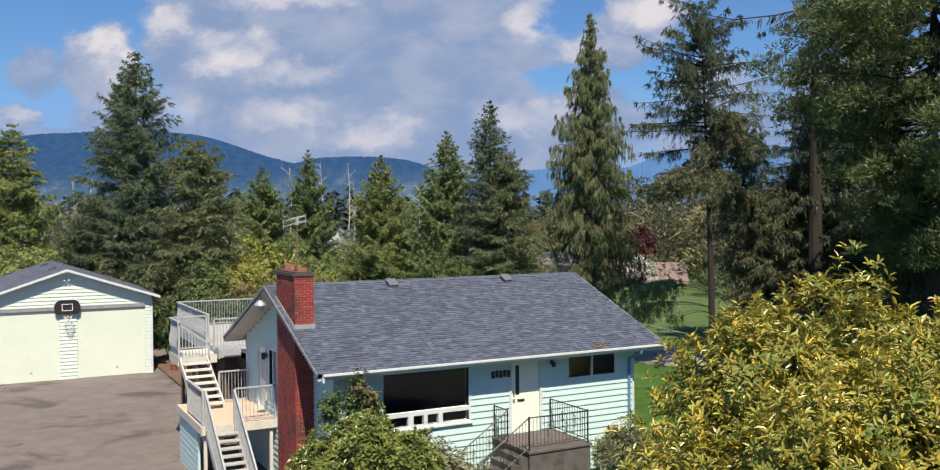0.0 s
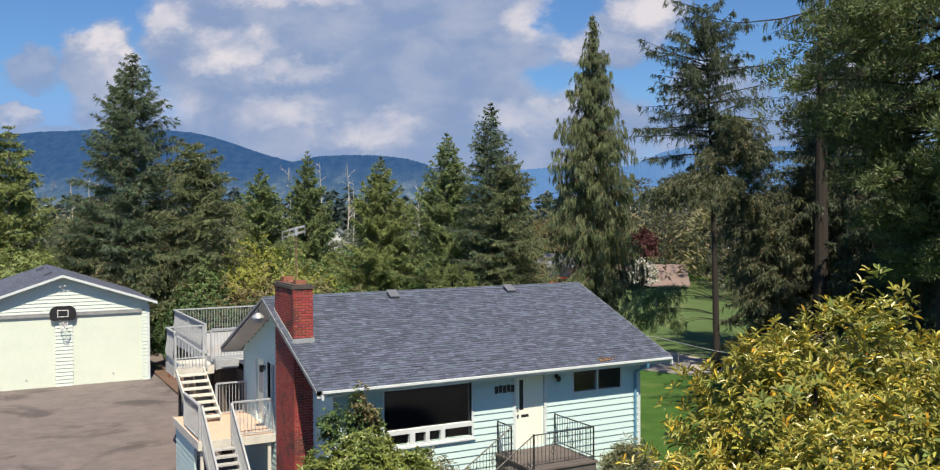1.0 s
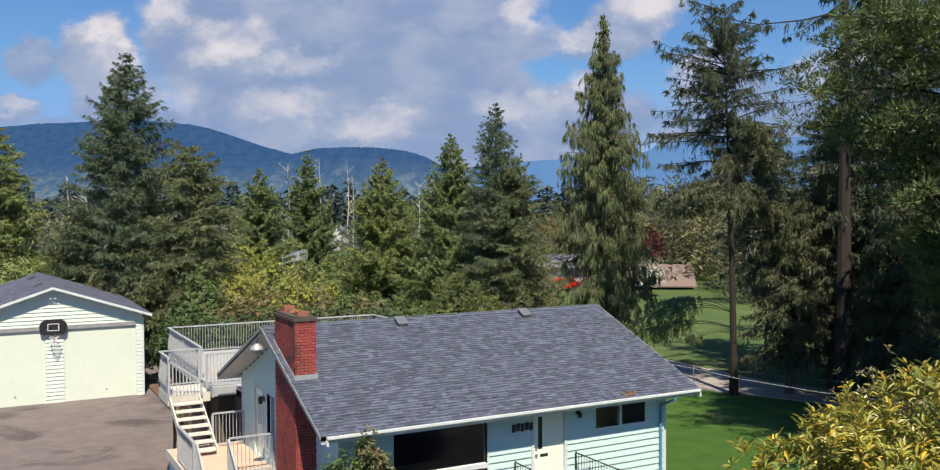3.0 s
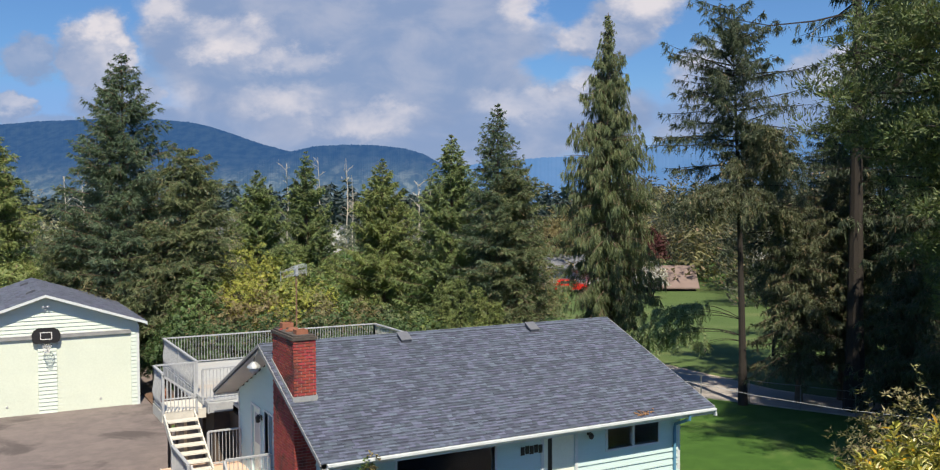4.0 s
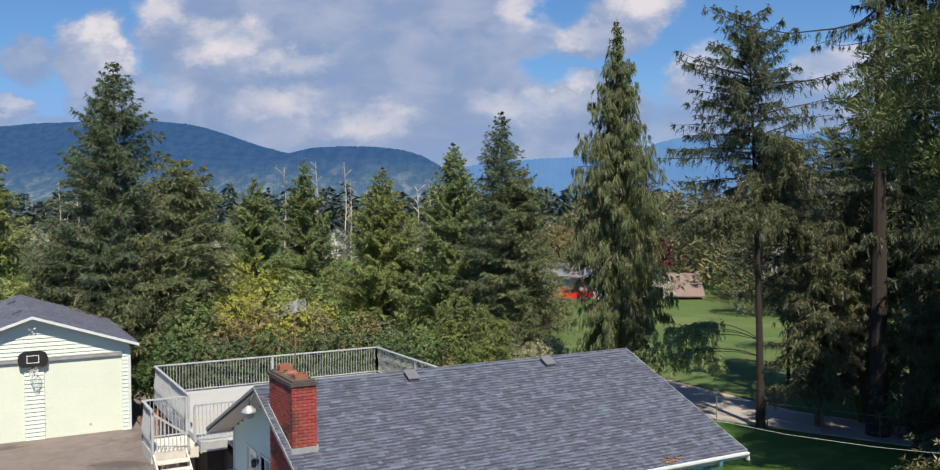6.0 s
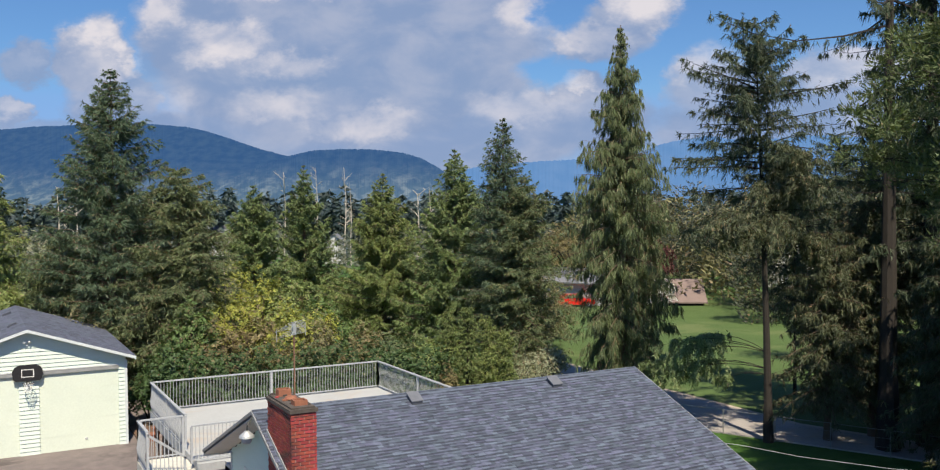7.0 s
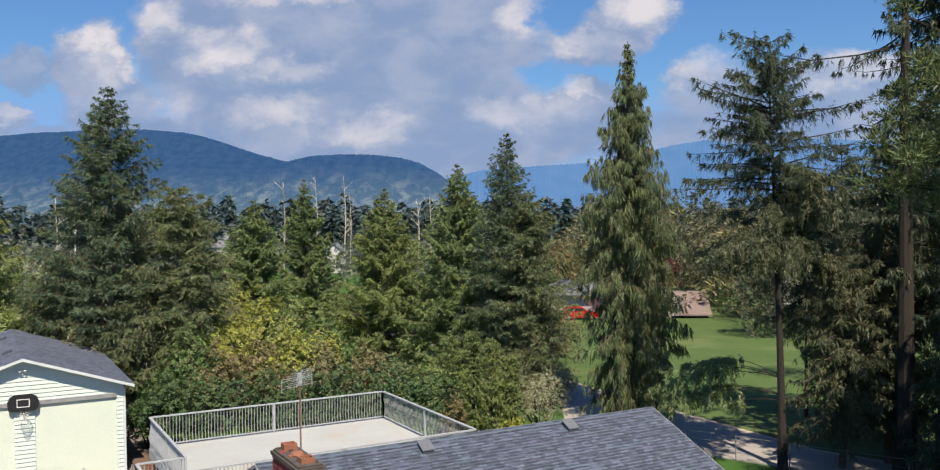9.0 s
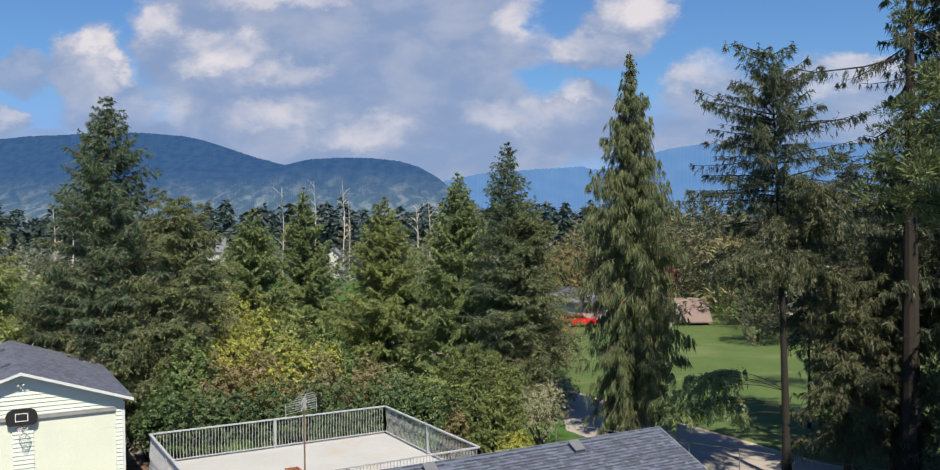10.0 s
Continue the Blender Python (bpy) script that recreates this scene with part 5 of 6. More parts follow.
def shrub_points(lobes, count, rng, rough=0.22, inner=0.35):
    """Shoot tips spread over overlapping uneven lobes (x, y, z, rx, ry, rz)."""
    weights = np.array([l[3] * l[4] + l[4] * l[5] + l[3] * l[5] for l in lobes])
    pick = rng.choice(len(lobes), count, p=weights / weights.sum())
    lobe = np.array(lobes)[pick]
    d = rng.normal(size=(count, 3))
    d /= np.linalg.norm(d, axis=1, keepdims=True)
    d[:, 2] = np.where(d[:, 2] < -0.3, -d[:, 2], d[:, 2])
    wob = np.array([noise.noise((v[0] * 2.1 + k, v[1] * 2.1, v[2] * 2.1)) for v, k in zip(d, pick * 3.7)])
    wob2 = np.array([noise.noise((v[0] * 6 + k, v[1] * 6, v[2] * 6 + 4)) for v, k in zip(d, pick * 1.9)])
    r = (1 + rough * 1.6 * wob + rough * wob2) * (1 - inner * rng.random(count) ** 2)
    return lobe[:, :3] + d * lobe[:, 3:6] * r[:, None], d * np.array([1, 1, 0.8]) + np.array([0, 0, 0.55]) + rng.normal(0, 0.25, (count, 3))


def shrub(name, label, category, lobes, count, leaf, leaf_w, per, mat, seed, stems=7, stem_r=0.03, rough=0.22, group="", inner=0.35, kind="", stem_mat=None, plain=False):
    """A leafy shrub: stems that fork from the ground and whorls of real leaves."""
    rng = np.random.default_rng(seed)
    cx = sum(l[0] for l in lobes) / len(lobes)
    cy = sum(l[1] for l in lobes) / len(lobes)
    gz = ground_z(cx, cy)
    s = thing(name, label, category, (cx, cy, gz - 0.05), group, kind)
    pts, ax = shrub_points(lobes, count, rng, rough, inner)
    part("crown", fast_mesh("crown", rosettes(pts, ax, leaf, leaf_w, per, rng, plain=plain), 4, mat), mat, s)
    wood = Form()
    for k in range(stems):
        l = lobes[k % len(lobes)]
        a = k * math.tau / stems + rng.uniform(-0.3, 0.3)
        foot = Vector((cx + 0.15 * math.cos(a), cy + 0.15 * math.sin(a), gz - 0.05))
        tip = Vector((l[0] + l[3] * 0.6 * math.cos(a), l[1] + l[4] * 0.6 * math.sin(a), l[2] + l[5] * 0.6))
        mid = foot.lerp(tip, 0.5) + Vector((0, 0, 0.15 * (tip - foot).length))
        wood.tube([foot, mid, tip], [stem_r * 1.4, stem_r, stem_r * 0.3], 6)
        for _ in range(4):
            q = mid.lerp(tip, rng.uniform(0, 0.9))
            e = q + Vector(rng.normal(0, 1, 3)) * 0.3 * l[3]
            wood.tube([q, q.lerp(e, 0.5) + Vector((0, 0, 0.05)), e], [stem_r * 0.5, stem_r * 0.35, stem_r * 0.12], 4)
    part("stem", wood, stem_mat or M_BARK, s)
    return s


def bare_tree(name, label, category, x, y, top, r, seed, mat, branches=14, spread=0.12, group="", base=None):
    """A leafless trunk with forking limbs."""
    rng = np.random.default_rng(seed)
    z0 = ground_z(x, y) - 0.1 if base is None else base
    t = thing(name, label, category, (x, y, z0), group)
    h = top - z0
    wood = Form()
    pts = [(x + 0.01 * h * math.sin(5 * k), y, z0 + h * k / 6) for k in range(7)]
    wood.tube(pts, [r * (1 - 0.14 * k) for k in range(7)], 7)
    part("trunk", wood, mat, t)
    for k in range(branches):
        limbs = Form()
        f = rng.uniform(0.35, 0.97)
        p = Vector((x, y, z0 + h * f))
        a = rng.uniform(0, math.tau)
        ln = h * spread * rng.uniform(0.5, 1.3)
        e = p + Vector((math.cos(a) * ln, math.sin(a) * ln, ln * rng.uniform(0.3, 1.0)))
        limbs.tube([p, p.lerp(e, 0.5) + Vector((0, 0, ln * 0.1)), e], [r * 0.35, r * 0.22, r * 0.08], 4)
        for _ in range(3):
            q = p.lerp(e, rng.uniform(0.4, 0.9))
            g = q + Vector(rng.normal(0, 1, 3)) * ln * 0.25 + Vector((0, 0, ln * 0.15))
            limbs.tube([q, g], [r * 0.14, r * 0.05], 3)
        part("limb", limbs, mat, t)
    return t


def up_to(x, y, top):
    return top - ground_z(x, y) + 0.15


# the tall spruce and fir pair behind the garage
h = up_to(1.7, 42.2, 18.9)
plant_tree("spruce_tree", "tall dark blue-green spruce with dense boughs", "tree", 1.7, 43.0, conifer_meshes(11, h, 4.9, L_SPRUCE, 0.04, 0.80, 58, 7, 0.16, 0.46, 0.32, 0.21, 0.07, ragged=0.24, bushy=1.0, shoulder=0.70, bark=M_TWIG))
h = up_to(4.9, 40, 12.8)
plant_tree("fir_tree", "broad olive-brown fir with drooping boughs", "tree", 5.2, 41.0, conifer_meshes(12, h, 5.2, L_FIR, 0.03, 0.62, 46, 8, 0.30, 0.30, 0.34, 0.21, 0.065, ragged=0.30, bushy=1.05, shoulder=0.8, bark=M_TWIG))
h = up_to(-1.6, 43, 8.4)
plant_tree("fir_tree", "low olive-brown fir with drooping boughs", "tree", -1.2, 44.5, conifer_meshes(13, h, 4.2, L_FIR, 0.03, 0.60, 28, 8, 0.30, 0.25, 0.36, 0.24, 0.075, ragged=0.3, shoulder=0.8, bark=M_TWIG))
h = up_to(-5.0, 49, 14.4)
plant_tree("fir_tree", "yellow-green fir at the garden edge", "tree", -5.6, 50.5, conifer_meshes(14, h, 4.6, L_YELLOWFIR, 0.03, 0.75, 42, 7, 0.25, 0.30, 0.36, 0.25, 0.08, ragged=0.26, shoulder=0.8, bark=M_TWIG))
# the row of narrow firs behind the hedge
ROW = [(16.0, 63.6, 12.4, 5.2, 21, L_ROWFIR, 0.85), (21.6, 66.4, 14.4, 5.0, 22, L_ROWFIR, 0.90), (24.6, 54.6, 13.2, 6.6, 23, L_YELLOWFIR, 0.98),
       (27.6, 47.2, 14.9, 6.0, 24, L_ROWFIR, 0.92)]
for x, y, top, r, seed, mat, power in ROW:
    plant_tree("fir_tree", "broad cone-shaped sunlit fir in a row" if mat is L_YELLOWFIR else "cone-shaped green fir in a row", "tree", x, y,
               conifer_meshes(seed, up_to(x, y, top), r, mat, 0.02, power + 0.08, 38, 7, 0.05, 0.62, 0.28, 0.22, 0.085, ragged=0.24, bushy=1.35, bark=M_TWIG, fuzz=0.30, thick=0.26), group="row of firs")
plant_tree("spruce_tree", "narrow dark green spruce at the end of the fir row", "tree", 28.1, 40.6, conifer_meshes(25, up_to(28.1, 40.6, 16.7), 3.7, L_SPRUCE, 0.10, 0.75, 54, 7, 0.16, 0.42, 0.32, 0.20, 0.07, ragged=0.24, bushy=0.9, shoulder=0.8, bark=M_TWIG))
plant_tree("fir_tree", "broad olive-brown fir with feathery boughs", "tree", 28.9, 39.4, conifer_meshes(26, up_to(28.9, 39.4, 12.4), 4.0, L_FIR, 0.02, 0.55, 42, 8, 0.24, 0.36, 0.34, 0.20, 0.07, ragged=0.28, bushy=0.95, shoulder=0.8, bark=M_TWIG))
# weeping cedar
h = up_to(26.7, 25.3, 20.6)
cedar = plant_tree("cedar_tree", "tall weeping cedar with hanging sprays", "tree", 26.8, 25.2, conifer_meshes(31, h, 3.0, L_CEDAR, 0.07, 0.92, 70, 8, 0.42, 0.42, 0.26, 0.20, 0.048, weeping=1.15, ragged=0.26, bushy=1.25, trunk_r=0.36, shoulder=0.55, bark=M_TWIG))
part("second_trunk", Form().tube([(25.9, 26.2, -1.5), (26.1, 26.0, 3.0), (26.5, 25.6, 8.0)], [0.24, 0.18, 0.06], 8), M_BARK, cedar)
# open firs towards the lane
FX, FYY = 26.9, 14.3
h = up_to(FX, FYY, 18.7)
lane_fir = plant_tree("fir_tree", "tall open fir with bare lower trunk and hanging boughs", "tree", FX, FYY, conifer_meshes(41, h, 3.5, L_DARKFIR, 0.53, 0.38, 32, 6, 0.20, 0.34, 0.28, 0.18, 0.050, ragged=0.55, trunk_r=0.21, lean=(-0.7, 0.2), bushy=1.3, gap=0.24, weeping=0.28, shoulder=0.55))


def bough(parent, foot, tips, mat, seed, sprays=16, length=0.7, first=0.5):
    """Limbs that leave a trunk, sag and carry separate hanging sprays with gaps between."""
    rng = np.random.default_rng(seed)
    wood = Form()
    bases, ways = [], []
    for tip in tips:
        a, b = np.array(foot), np.array(tip)
        bend = np.array([0, 0, 0.10 * np.linalg.norm(b - a)])
        q = np.linspace(0, 1, 6)[:, None]
        pts = a + (b - a) * q + bend * 4 * q * (1 - q)
        wood.tube([tuple(p) for p in pts], [0.020, 0.018, 0.015, 0.011, 0.008, 0.004], 5)
        for k in rng.uniform(first, 1.03, sprays):
            root = a + (b - a) * k + bend * 4 * k * (1 - k)
            drift = rng.normal(0, 0.42, 3) * np.array([1, 1, 0.12])
            ln = length * rng.uniform(0.45, 1.1)
            w = np.linspace(0, 1, 12)[:, None]
            line = root + drift * np.minimum(1, 1.6 * w) + np.array([0, 0, -ln]) * w ** 1.7 + np.array([0, 0, 0.10]) * np.sin(math.pi * w)
            wood.tube([tuple(p) for p in line[::4]], [0.010, 0.007, 0.004], 4)
            for _ in range(7):
                bases.append(line + rng.normal(0, 0.06, (12, 3)))
                ways.append(drift * 0.5 + np.array([0, 0, -0.55]) + rng.normal(0, 0.42, (12, 3)))
    verts, per = blades(np.concatenate(bases), np.concatenate(ways), 0.21, 0.050, rng, 0.2)
    verts = verts - np.array(parent.location)
    limb = mesh_of("limb", wood, M_BARK)
    limb.transform(Matrix.Translation(-parent.location))
    for n, me in (("limb", limb), ("hanging_spray", fast_mesh("hanging_spray", verts, per, mat))):
        ob = new(n, me)
        ob.parent = parent


bough(lane_fir, (FX, FYY, 3.0), [(26.4, 18.6, 3.2), (24.6, 19.7, 2.7), (25.5, 19.3, 2.4), (24.0, 19.4, 1.9)], L_HANGING, 61, 17, 0.85)
bough(lane_fir, (FX, FYY, 2.2), [(25.6, 18.5, 1.7), (24.6, 19.5, 1.3), (24.0, 19.0, 1.1)], L_HANGING, 62, 16, 0.80)
bough(lane_fir, (FX, FYY, 1.9), [(26.0, 16.6, 1.3), (25.7, 15.9, 1.7)], L_HANGING, 63, 3, 0.4, 0.7)
feather = random.Random(65)
for k in range(14):
    z, a = feather.uniform(7.4, 12.8), feather.uniform(0, math.tau)
    if math.cos(a - 2.36) > -0.2:
        z = max(z, 9.6)
    ln = feather.uniform(2.4, 4.3)
    tips = [(FX - 0.3 + math.cos(a + d) * ln * q, FYY + math.sin(a + d) * ln * q, z - 0.28 * ln * q) for d, q in ((-0.22, 0.8), (0.0, 1.0), (0.25, 0.85))]
    bough(lane_fir, (FX - 0.04 * z, FYY, z), tips, L_BUSH if k % 3 else L_DARKFIR, 66 + k, 11, 0.95, 0.3)
for x, y, top, r, seed in ((34.6, 14.2, 14.4, 2.9, 49), (36.4, 21.2, 12.6, 3.3, 50)):
    plant_tree("hemlock_tree", "feathery dark hemlock beyond the lane", "tree", x, y, conifer_meshes(seed, up_to(x, y, top), r, L_DARKFIR, 0.42, 0.45, 28, 7, 0.40, 0.35, 0.32, 0.17, 0.05, ragged=0.5, trunk_r=0.10, bushy=1.2, gap=0.15, weeping=0.4, shoulder=0.6))
TX, TY = 30.4, 10.5
h = up_to(TX, TY, 29)
tall_fir = plant_tree("fir_tree", "very tall fir with a bare straight trunk and long drooping limbs", "tree", TX, TY, conifer_meshes(42, h, 5.2, L_DARKFIR, 0.36, 0.12, 26, 4, -0.10, -0.24, 0.11, 0.15, 0.045, ragged=0.60, trunk_r=0.46, bushy=1.0, gap=0.60, weeping=0.7, thick=0.2))
h = up_to(32.6, 9.9, 27)
plant_tree("fir_tree", "very tall dark fir with dense ragged boughs", "tree", 32.6, 9.9, conifer_meshes(43, h, 3.0, L_DARKFIR, 0.24, 0.20, 44, 8, 0.10, 0.0, 0.32, 0.20, 0.065, ragged=0.50, trunk_r=0.52, bushy=1.2, weeping=0.5, gap=0.15))


def clumps(centres, radii, rng, needles=105, flat=0.62):
    """Round tufts of needles that point outward and up."""
    bases, ways = [], []
    for c, r in zip(centres, radii):
        d = rng.normal(size=(needles, 3))
        d /= np.linalg.norm(d, axis=1, keepdims=True)
        shell = r * rng.uniform(0.25, 1.0, (needles, 1)) ** 0.6
        bases.append(np.asarray(c) + d * shell * np.array([1, 1, flat]))
        ways.append(d + np.array([0, 0, 0.45]) + rng.normal(0, 0.25, (needles, 3)))
    return blades(np.concatenate(bases), np.concatenate(ways), 0.20, 0.060, rng)


def pine_tree(name, label, x, y, top, reach, seed, low=6.0, limbs=185):
    """A pine: long limbs that end in round tufts of needles."""
    rng = np.random.default_rng(seed)
    z0 = ground_z(x, y) - 0.15
    t = thing(name, label, "tree", (x, y, z0))
    wood = Form()
    wood.tube([(x + 0.12 * math.sin(k), y, z0 + (top - z0) * k / 8) for k in range(9)], [0.40 * (1 - 0.112 * k) for k in range(9)], 9)
    centres, radii = [], []
    for k in range(limbs):
        f = (k + rng.random()) / limbs
        z = low + (top - low) * f
        a = rng.uniform(0, math.tau)
        ln = reach * min(1.0, 2.2 * (1.05 - f)) ** 0.6 * rng.uniform(0.45, 1.05) * (0.50 if z < 9.0 else 1.0)
        out = np.array([math.cos(a), math.sin(a), 0.0])
        foot = np.array([x, y, z])
        tip = foot + out * ln + np.array([0, 0, ln * rng.uniform(-0.25, 0.15)])
        mid = (foot + tip) / 2 + np.array([0, 0, -0.06 * ln])
        wood.tube([tuple(foot), tuple(mid), tuple(tip)], [0.07, 0.045, 0.015], 5)
        for _ in range(int(3 + 1.6 * ln)):
            q = rng.uniform(0.35, 1.04)
            centres.append(foot + (tip - foot) * q + rng.normal(0, 0.10 * ln * 0.6 + 0.15, 3) * np.array([1, 1, 0.6]))
            radii.append(rng.uniform(0.32, 0.68))
    part("trunk", wood, M_BARK, t)
    verts, per = clumps(centres, radii, rng)
    part("crown", fast_mesh("crown", verts, per, L_PINE), L_PINE, t)
    return t


pine_tree("pine_tree", "big pine with tufted green boughs on the side lawn", 24.0, -0.6, 19.5, 6.1, 51, 5.4, 205)
# green tufts that cling to the tall trunk
rng = np.random.default_rng(77)
spots = [(rng.normal(0, 0.75), rng.normal(0, 0.75), rng.uniform(14.0, 17.4)) for _ in range(26)] + [(rng.normal(0, 0.6), rng.normal(0, 0.6), rng.uniform(20.5, 25.0)) for _ in range(14)]
verts, per = clumps(spots, [rng.uniform(0.3, 0.55) for _ in spots], rng)
ob = tagged(new("needle_tuft", fast_mesh("needle_tuft", verts, per, L_PINE)), kind="stuff")
ob.parent = tall_fir

# ---------------------------------------------------------------- shrubs and hedge behind the house
def mound(x, y, top, r, squash=0.8):
    g = ground_z(x, y)
    h = (top - g) / 2
    return [(x, y, g + h, r, r, h * 1.02), (x + 0.5 * r, y + 0.3 * r, g + h * 0.75, r * squash, r * squash, h * 0.75), (x - 0.55 * r, y - 0.2 * r, g + h * 0.7, r * squash, r * squash, h * 0.7)]


BACK_SHRUBS = [  # x, y, top, radius, leaf material, shoots
    (-2.2, 54.0, 9.2, 3.0, L_GREYLEAF, 1000), (2.0, 58.5, 7.6, 3.0, L_GREYLEAF, 900), (-5.2, 44.5, 6.2, 2.6, L_YELLOWFIR, 1100), (-0.5, 40.5, 4.2, 2.0, L_OLIVE, 800),
    (9.6, 47.3, 6.9, 2.1, L_LIME, 1000), (11.0, 44.2, 5.8, 2.0, L_LIME, 1000), (12.7, 43.3, 5.9, 1.9, L_YELLOWFIR, 900), (13.8, 40.4, 4.5, 1.8, L_GREEN, 800),
    (7.8, 39.1, 5.0, 1.7, L_LIME, 900), (8.8, 36.3, 4.0, 1.6, L_RUST, 500), (10.3, 35.5, 4.5, 1.6, L_LIME, 800), (11.8, 34.7, 3.6, 1.5, L_OLIVE, 600),
    (6.2, 35.4, 3.7, 1.5, L_RUST, 450), (5.0, 36.5, 4.7, 1.7, L_GREEN, 900), (9.0, 33.2, 3.1, 1.3, L_RUST, 380), (12.8, 37.2, 3.9, 1.5, L_LIME, 700),
    (14.3, 37.6, 3.3, 1.6, L_GREEN, 700), (15.6, 37.0, 2.8, 1.5, L_OLIVE, 600), (14.6, 34.6, 2.9, 1.3, L_RUST, 380), (16.2, 34.4, 2.4, 1.6, L_FIR, 800), (18.0, 33.4, 2.0, 1.7, L_YELLOWFIR, 800),
    (20.2, 31.4, 1.6, 1.7, L_GREEN, 800), (22.6, 33.0, 1.6, 1.8, L_FIR, 900), (25.1, 31.6, 1.0, 1.5, L_GREYLEAF, 380), (27.0, 33.0, 0.9, 1.3, L_GREYLEAF, 300),
    (32.6, 43.2, 2.4, 2.4, L_OLIVE, 800), (36.0, 47.5, 4.2, 2.6, L_RUST, 700), (-2.0, 37.2, 3.4, 1.8, L_GREEN, 800),
]
SHRUB_WORDS = {L_OLIVE: "olive-brown", L_GREYLEAF: "grey-green", L_YELLOWFIR: "yellow-green", L_LIME: "lime-green spring", L_GREEN: "mid-green", L_RUST: "russet twiggy", L_FIR: "dark green"}
for k, (x, y, top, r, mat, count) in enumerate(BACK_SHRUBS):
    twiggy = mat in (L_RUST, L_GREYLEAF)
    shrub("shrub", SHRUB_WORDS[mat] + " leafy shrub in the thicket behind the deck", "shrub", mound(x, y, top * 0.94 - 0.07, r), int(count * 1.5), 0.20, 0.092, 5, mat, 100 + k, stems=16 if twiggy else 8, stem_r=0.035, rough=0.24, group="thicket shrubs", plain=True, stem_mat=M_TWIG)
HEDGE = [(2.9, 31.8, 3.0), (4.6, 30.9, 2.8), (6.2, 30.0, 2.7), (7.7, 29.2, 2.9), (9.2, 28.3, 3.0), (10.7, 27.5, 3.0), (12.2, 26.6, 3.2), (13.5, 25.8, 3.0), (14.7, 25.1, 2.8)]
lobes = []
for x, y, top in HEDGE:
    lobes += mound(x, y + 0.6, top, 1.35)
shrub("ivy_hedge", "dark green ivy-covered hedge behind the deck", "hedge", lobes, 8000, 0.14, 0.095, 5, L_IVY, 140, stems=18, stem_r=0.03, rough=0.3, plain=True)
for k, (x, y, top, r) in enumerate([(15.9, 25.9, 4.3, 0.75), (16.8, 25.4, 4.6, 0.7), (17.6, 24.9, 4.1, 0.7), (18.6, 24.8, 3.2, 0.75)]):
    plant_tree("thuja_tree", "slim yellow-green thuja column in the hedge", "tree", x, y, conifer_meshes(150 + k, up_to(x, y, top), r, L_YELLOWFIR, 0.01, 0.30, 30, 9, -0.35, 0.9, 0.35, 0.20, 0.07, ragged=0.2, bushy=1.2), group="thuja columns")
shrub("shrub", "small orange-leaved shrub beside the thuja columns", "shrub", mound(14.9, 24.0, 1.9, 0.6), 260, 0.14, 0.08, 5, L_RUST, 160, stems=5)
shrub("shrub", "bare grey-green spreading shrub by the lane", "shrub", mound(21.3, 26.2, 1.4, 1.5), 420, 0.16, 0.05, 4, L_GREYLEAF, 161, stems=14, stem_r=0.03, rough=0.4)
shrub("shrub", "low bright green shrub at the deck corner", "shrub", mound(17.5, 22.6, 0.6, 0.9), 500, 0.13, 0.08, 5, L_LIME, 162, stems=5)
bare_tree("dead_tree", "slim pale dead sapling with bare twigs", "tree", 8.8, 44.7, 7.8, 0.07, 5, M_BARK_PALE, 16, 0.16)

# trees and shrubs along the lane
for k, (x, y, top, r, mat, power) in enumerate([(29.4, 13.0, 8.8, 2.9, L_BUSH, 0.45), (31.8, 12.4, 10.2, 3.3, L_BUSH, 0.45), (30.4, 7.4, 9.0, 3.1, L_DARKFIR, 0.45), (28.6, 3.6, 9.0, 2.6, L_DARKFIR, 0.45), (36.5, 15.5, 10.0, 3.0, L_BUSH, 0.5), (34.6, 9.0, 11.5, 3.4, L_DARKFIR, 0.45)]):
    plant_tree("conifer", ("bushy olive conifer" if mat is L_BUSH else "bushy dark conifer") + " with drooping boughs by the fence", "tree", x, y, conifer_meshes(180 + k, up_to(x, y, top), r, mat, 0.20 if k < 2 else 0.12, power, 36, 8, 0.42, 0.34, 0.32, 0.19, 0.06, ragged=0.36, bushy=1.1, weeping=0.35, gap=0.1, bark=M_TWIG), group="conifers by the fence")
for k, (x, y, top, r, mat, p) in enumerate([(70.0, 46.0, 17.4, 4.8, L_DARKFIR, 0.5), (79.5, 52.5, 15.5, 5.0, L_DARKFIR, 0.5), (76.5, 46.5, 16.6, 4.8, L_FIR, 0.5)]):
    plant_tree("conifer", "open green conifer beyond the lane", "tree", x, y, conifer_meshes(190 + k, up_to(x, y, top), r, mat, 0.38, p, 30, 7, 0.25, 0.30, 0.30, 0.20, 0.06, ragged=0.45, bushy=0.9, gap=0.15), group="conifers beyond the lane")
shrub("blossom_tree", "pale blossoming tree at the meadow edge", "tree", [(45.4, 28.2, 5.5, 2.0, 2.0, 1.6), (46.8, 27.2, 4.8, 1.6, 1.6, 1.5), (44.4, 28.9, 4.6, 1.3, 1.3, 1.3)], 1300, 0.14, 0.06, 4, L_BLOSSOM, 200, stems=9, stem_r=0.022, rough=0.45, inner=0.6)
shrub("blossom_tree", "small pink-grey blossoming tree by the far house", "tree", [(56.9, 57.4, 0.6, 1.8, 1.8, 1.8)], 400, 0.28, 0.16, 4, L_BLOSSOM, 201, stems=6, stem_r=0.06)
shrub("maple_tree", "dark red maple beside the brown-roofed house", "tree", [(60.5, 62.0, 3.4, 2.0, 2.0, 2.4)], 700, 0.28, 0.16, 4, L_RED, 202, stems=6, stem_r=0.07)
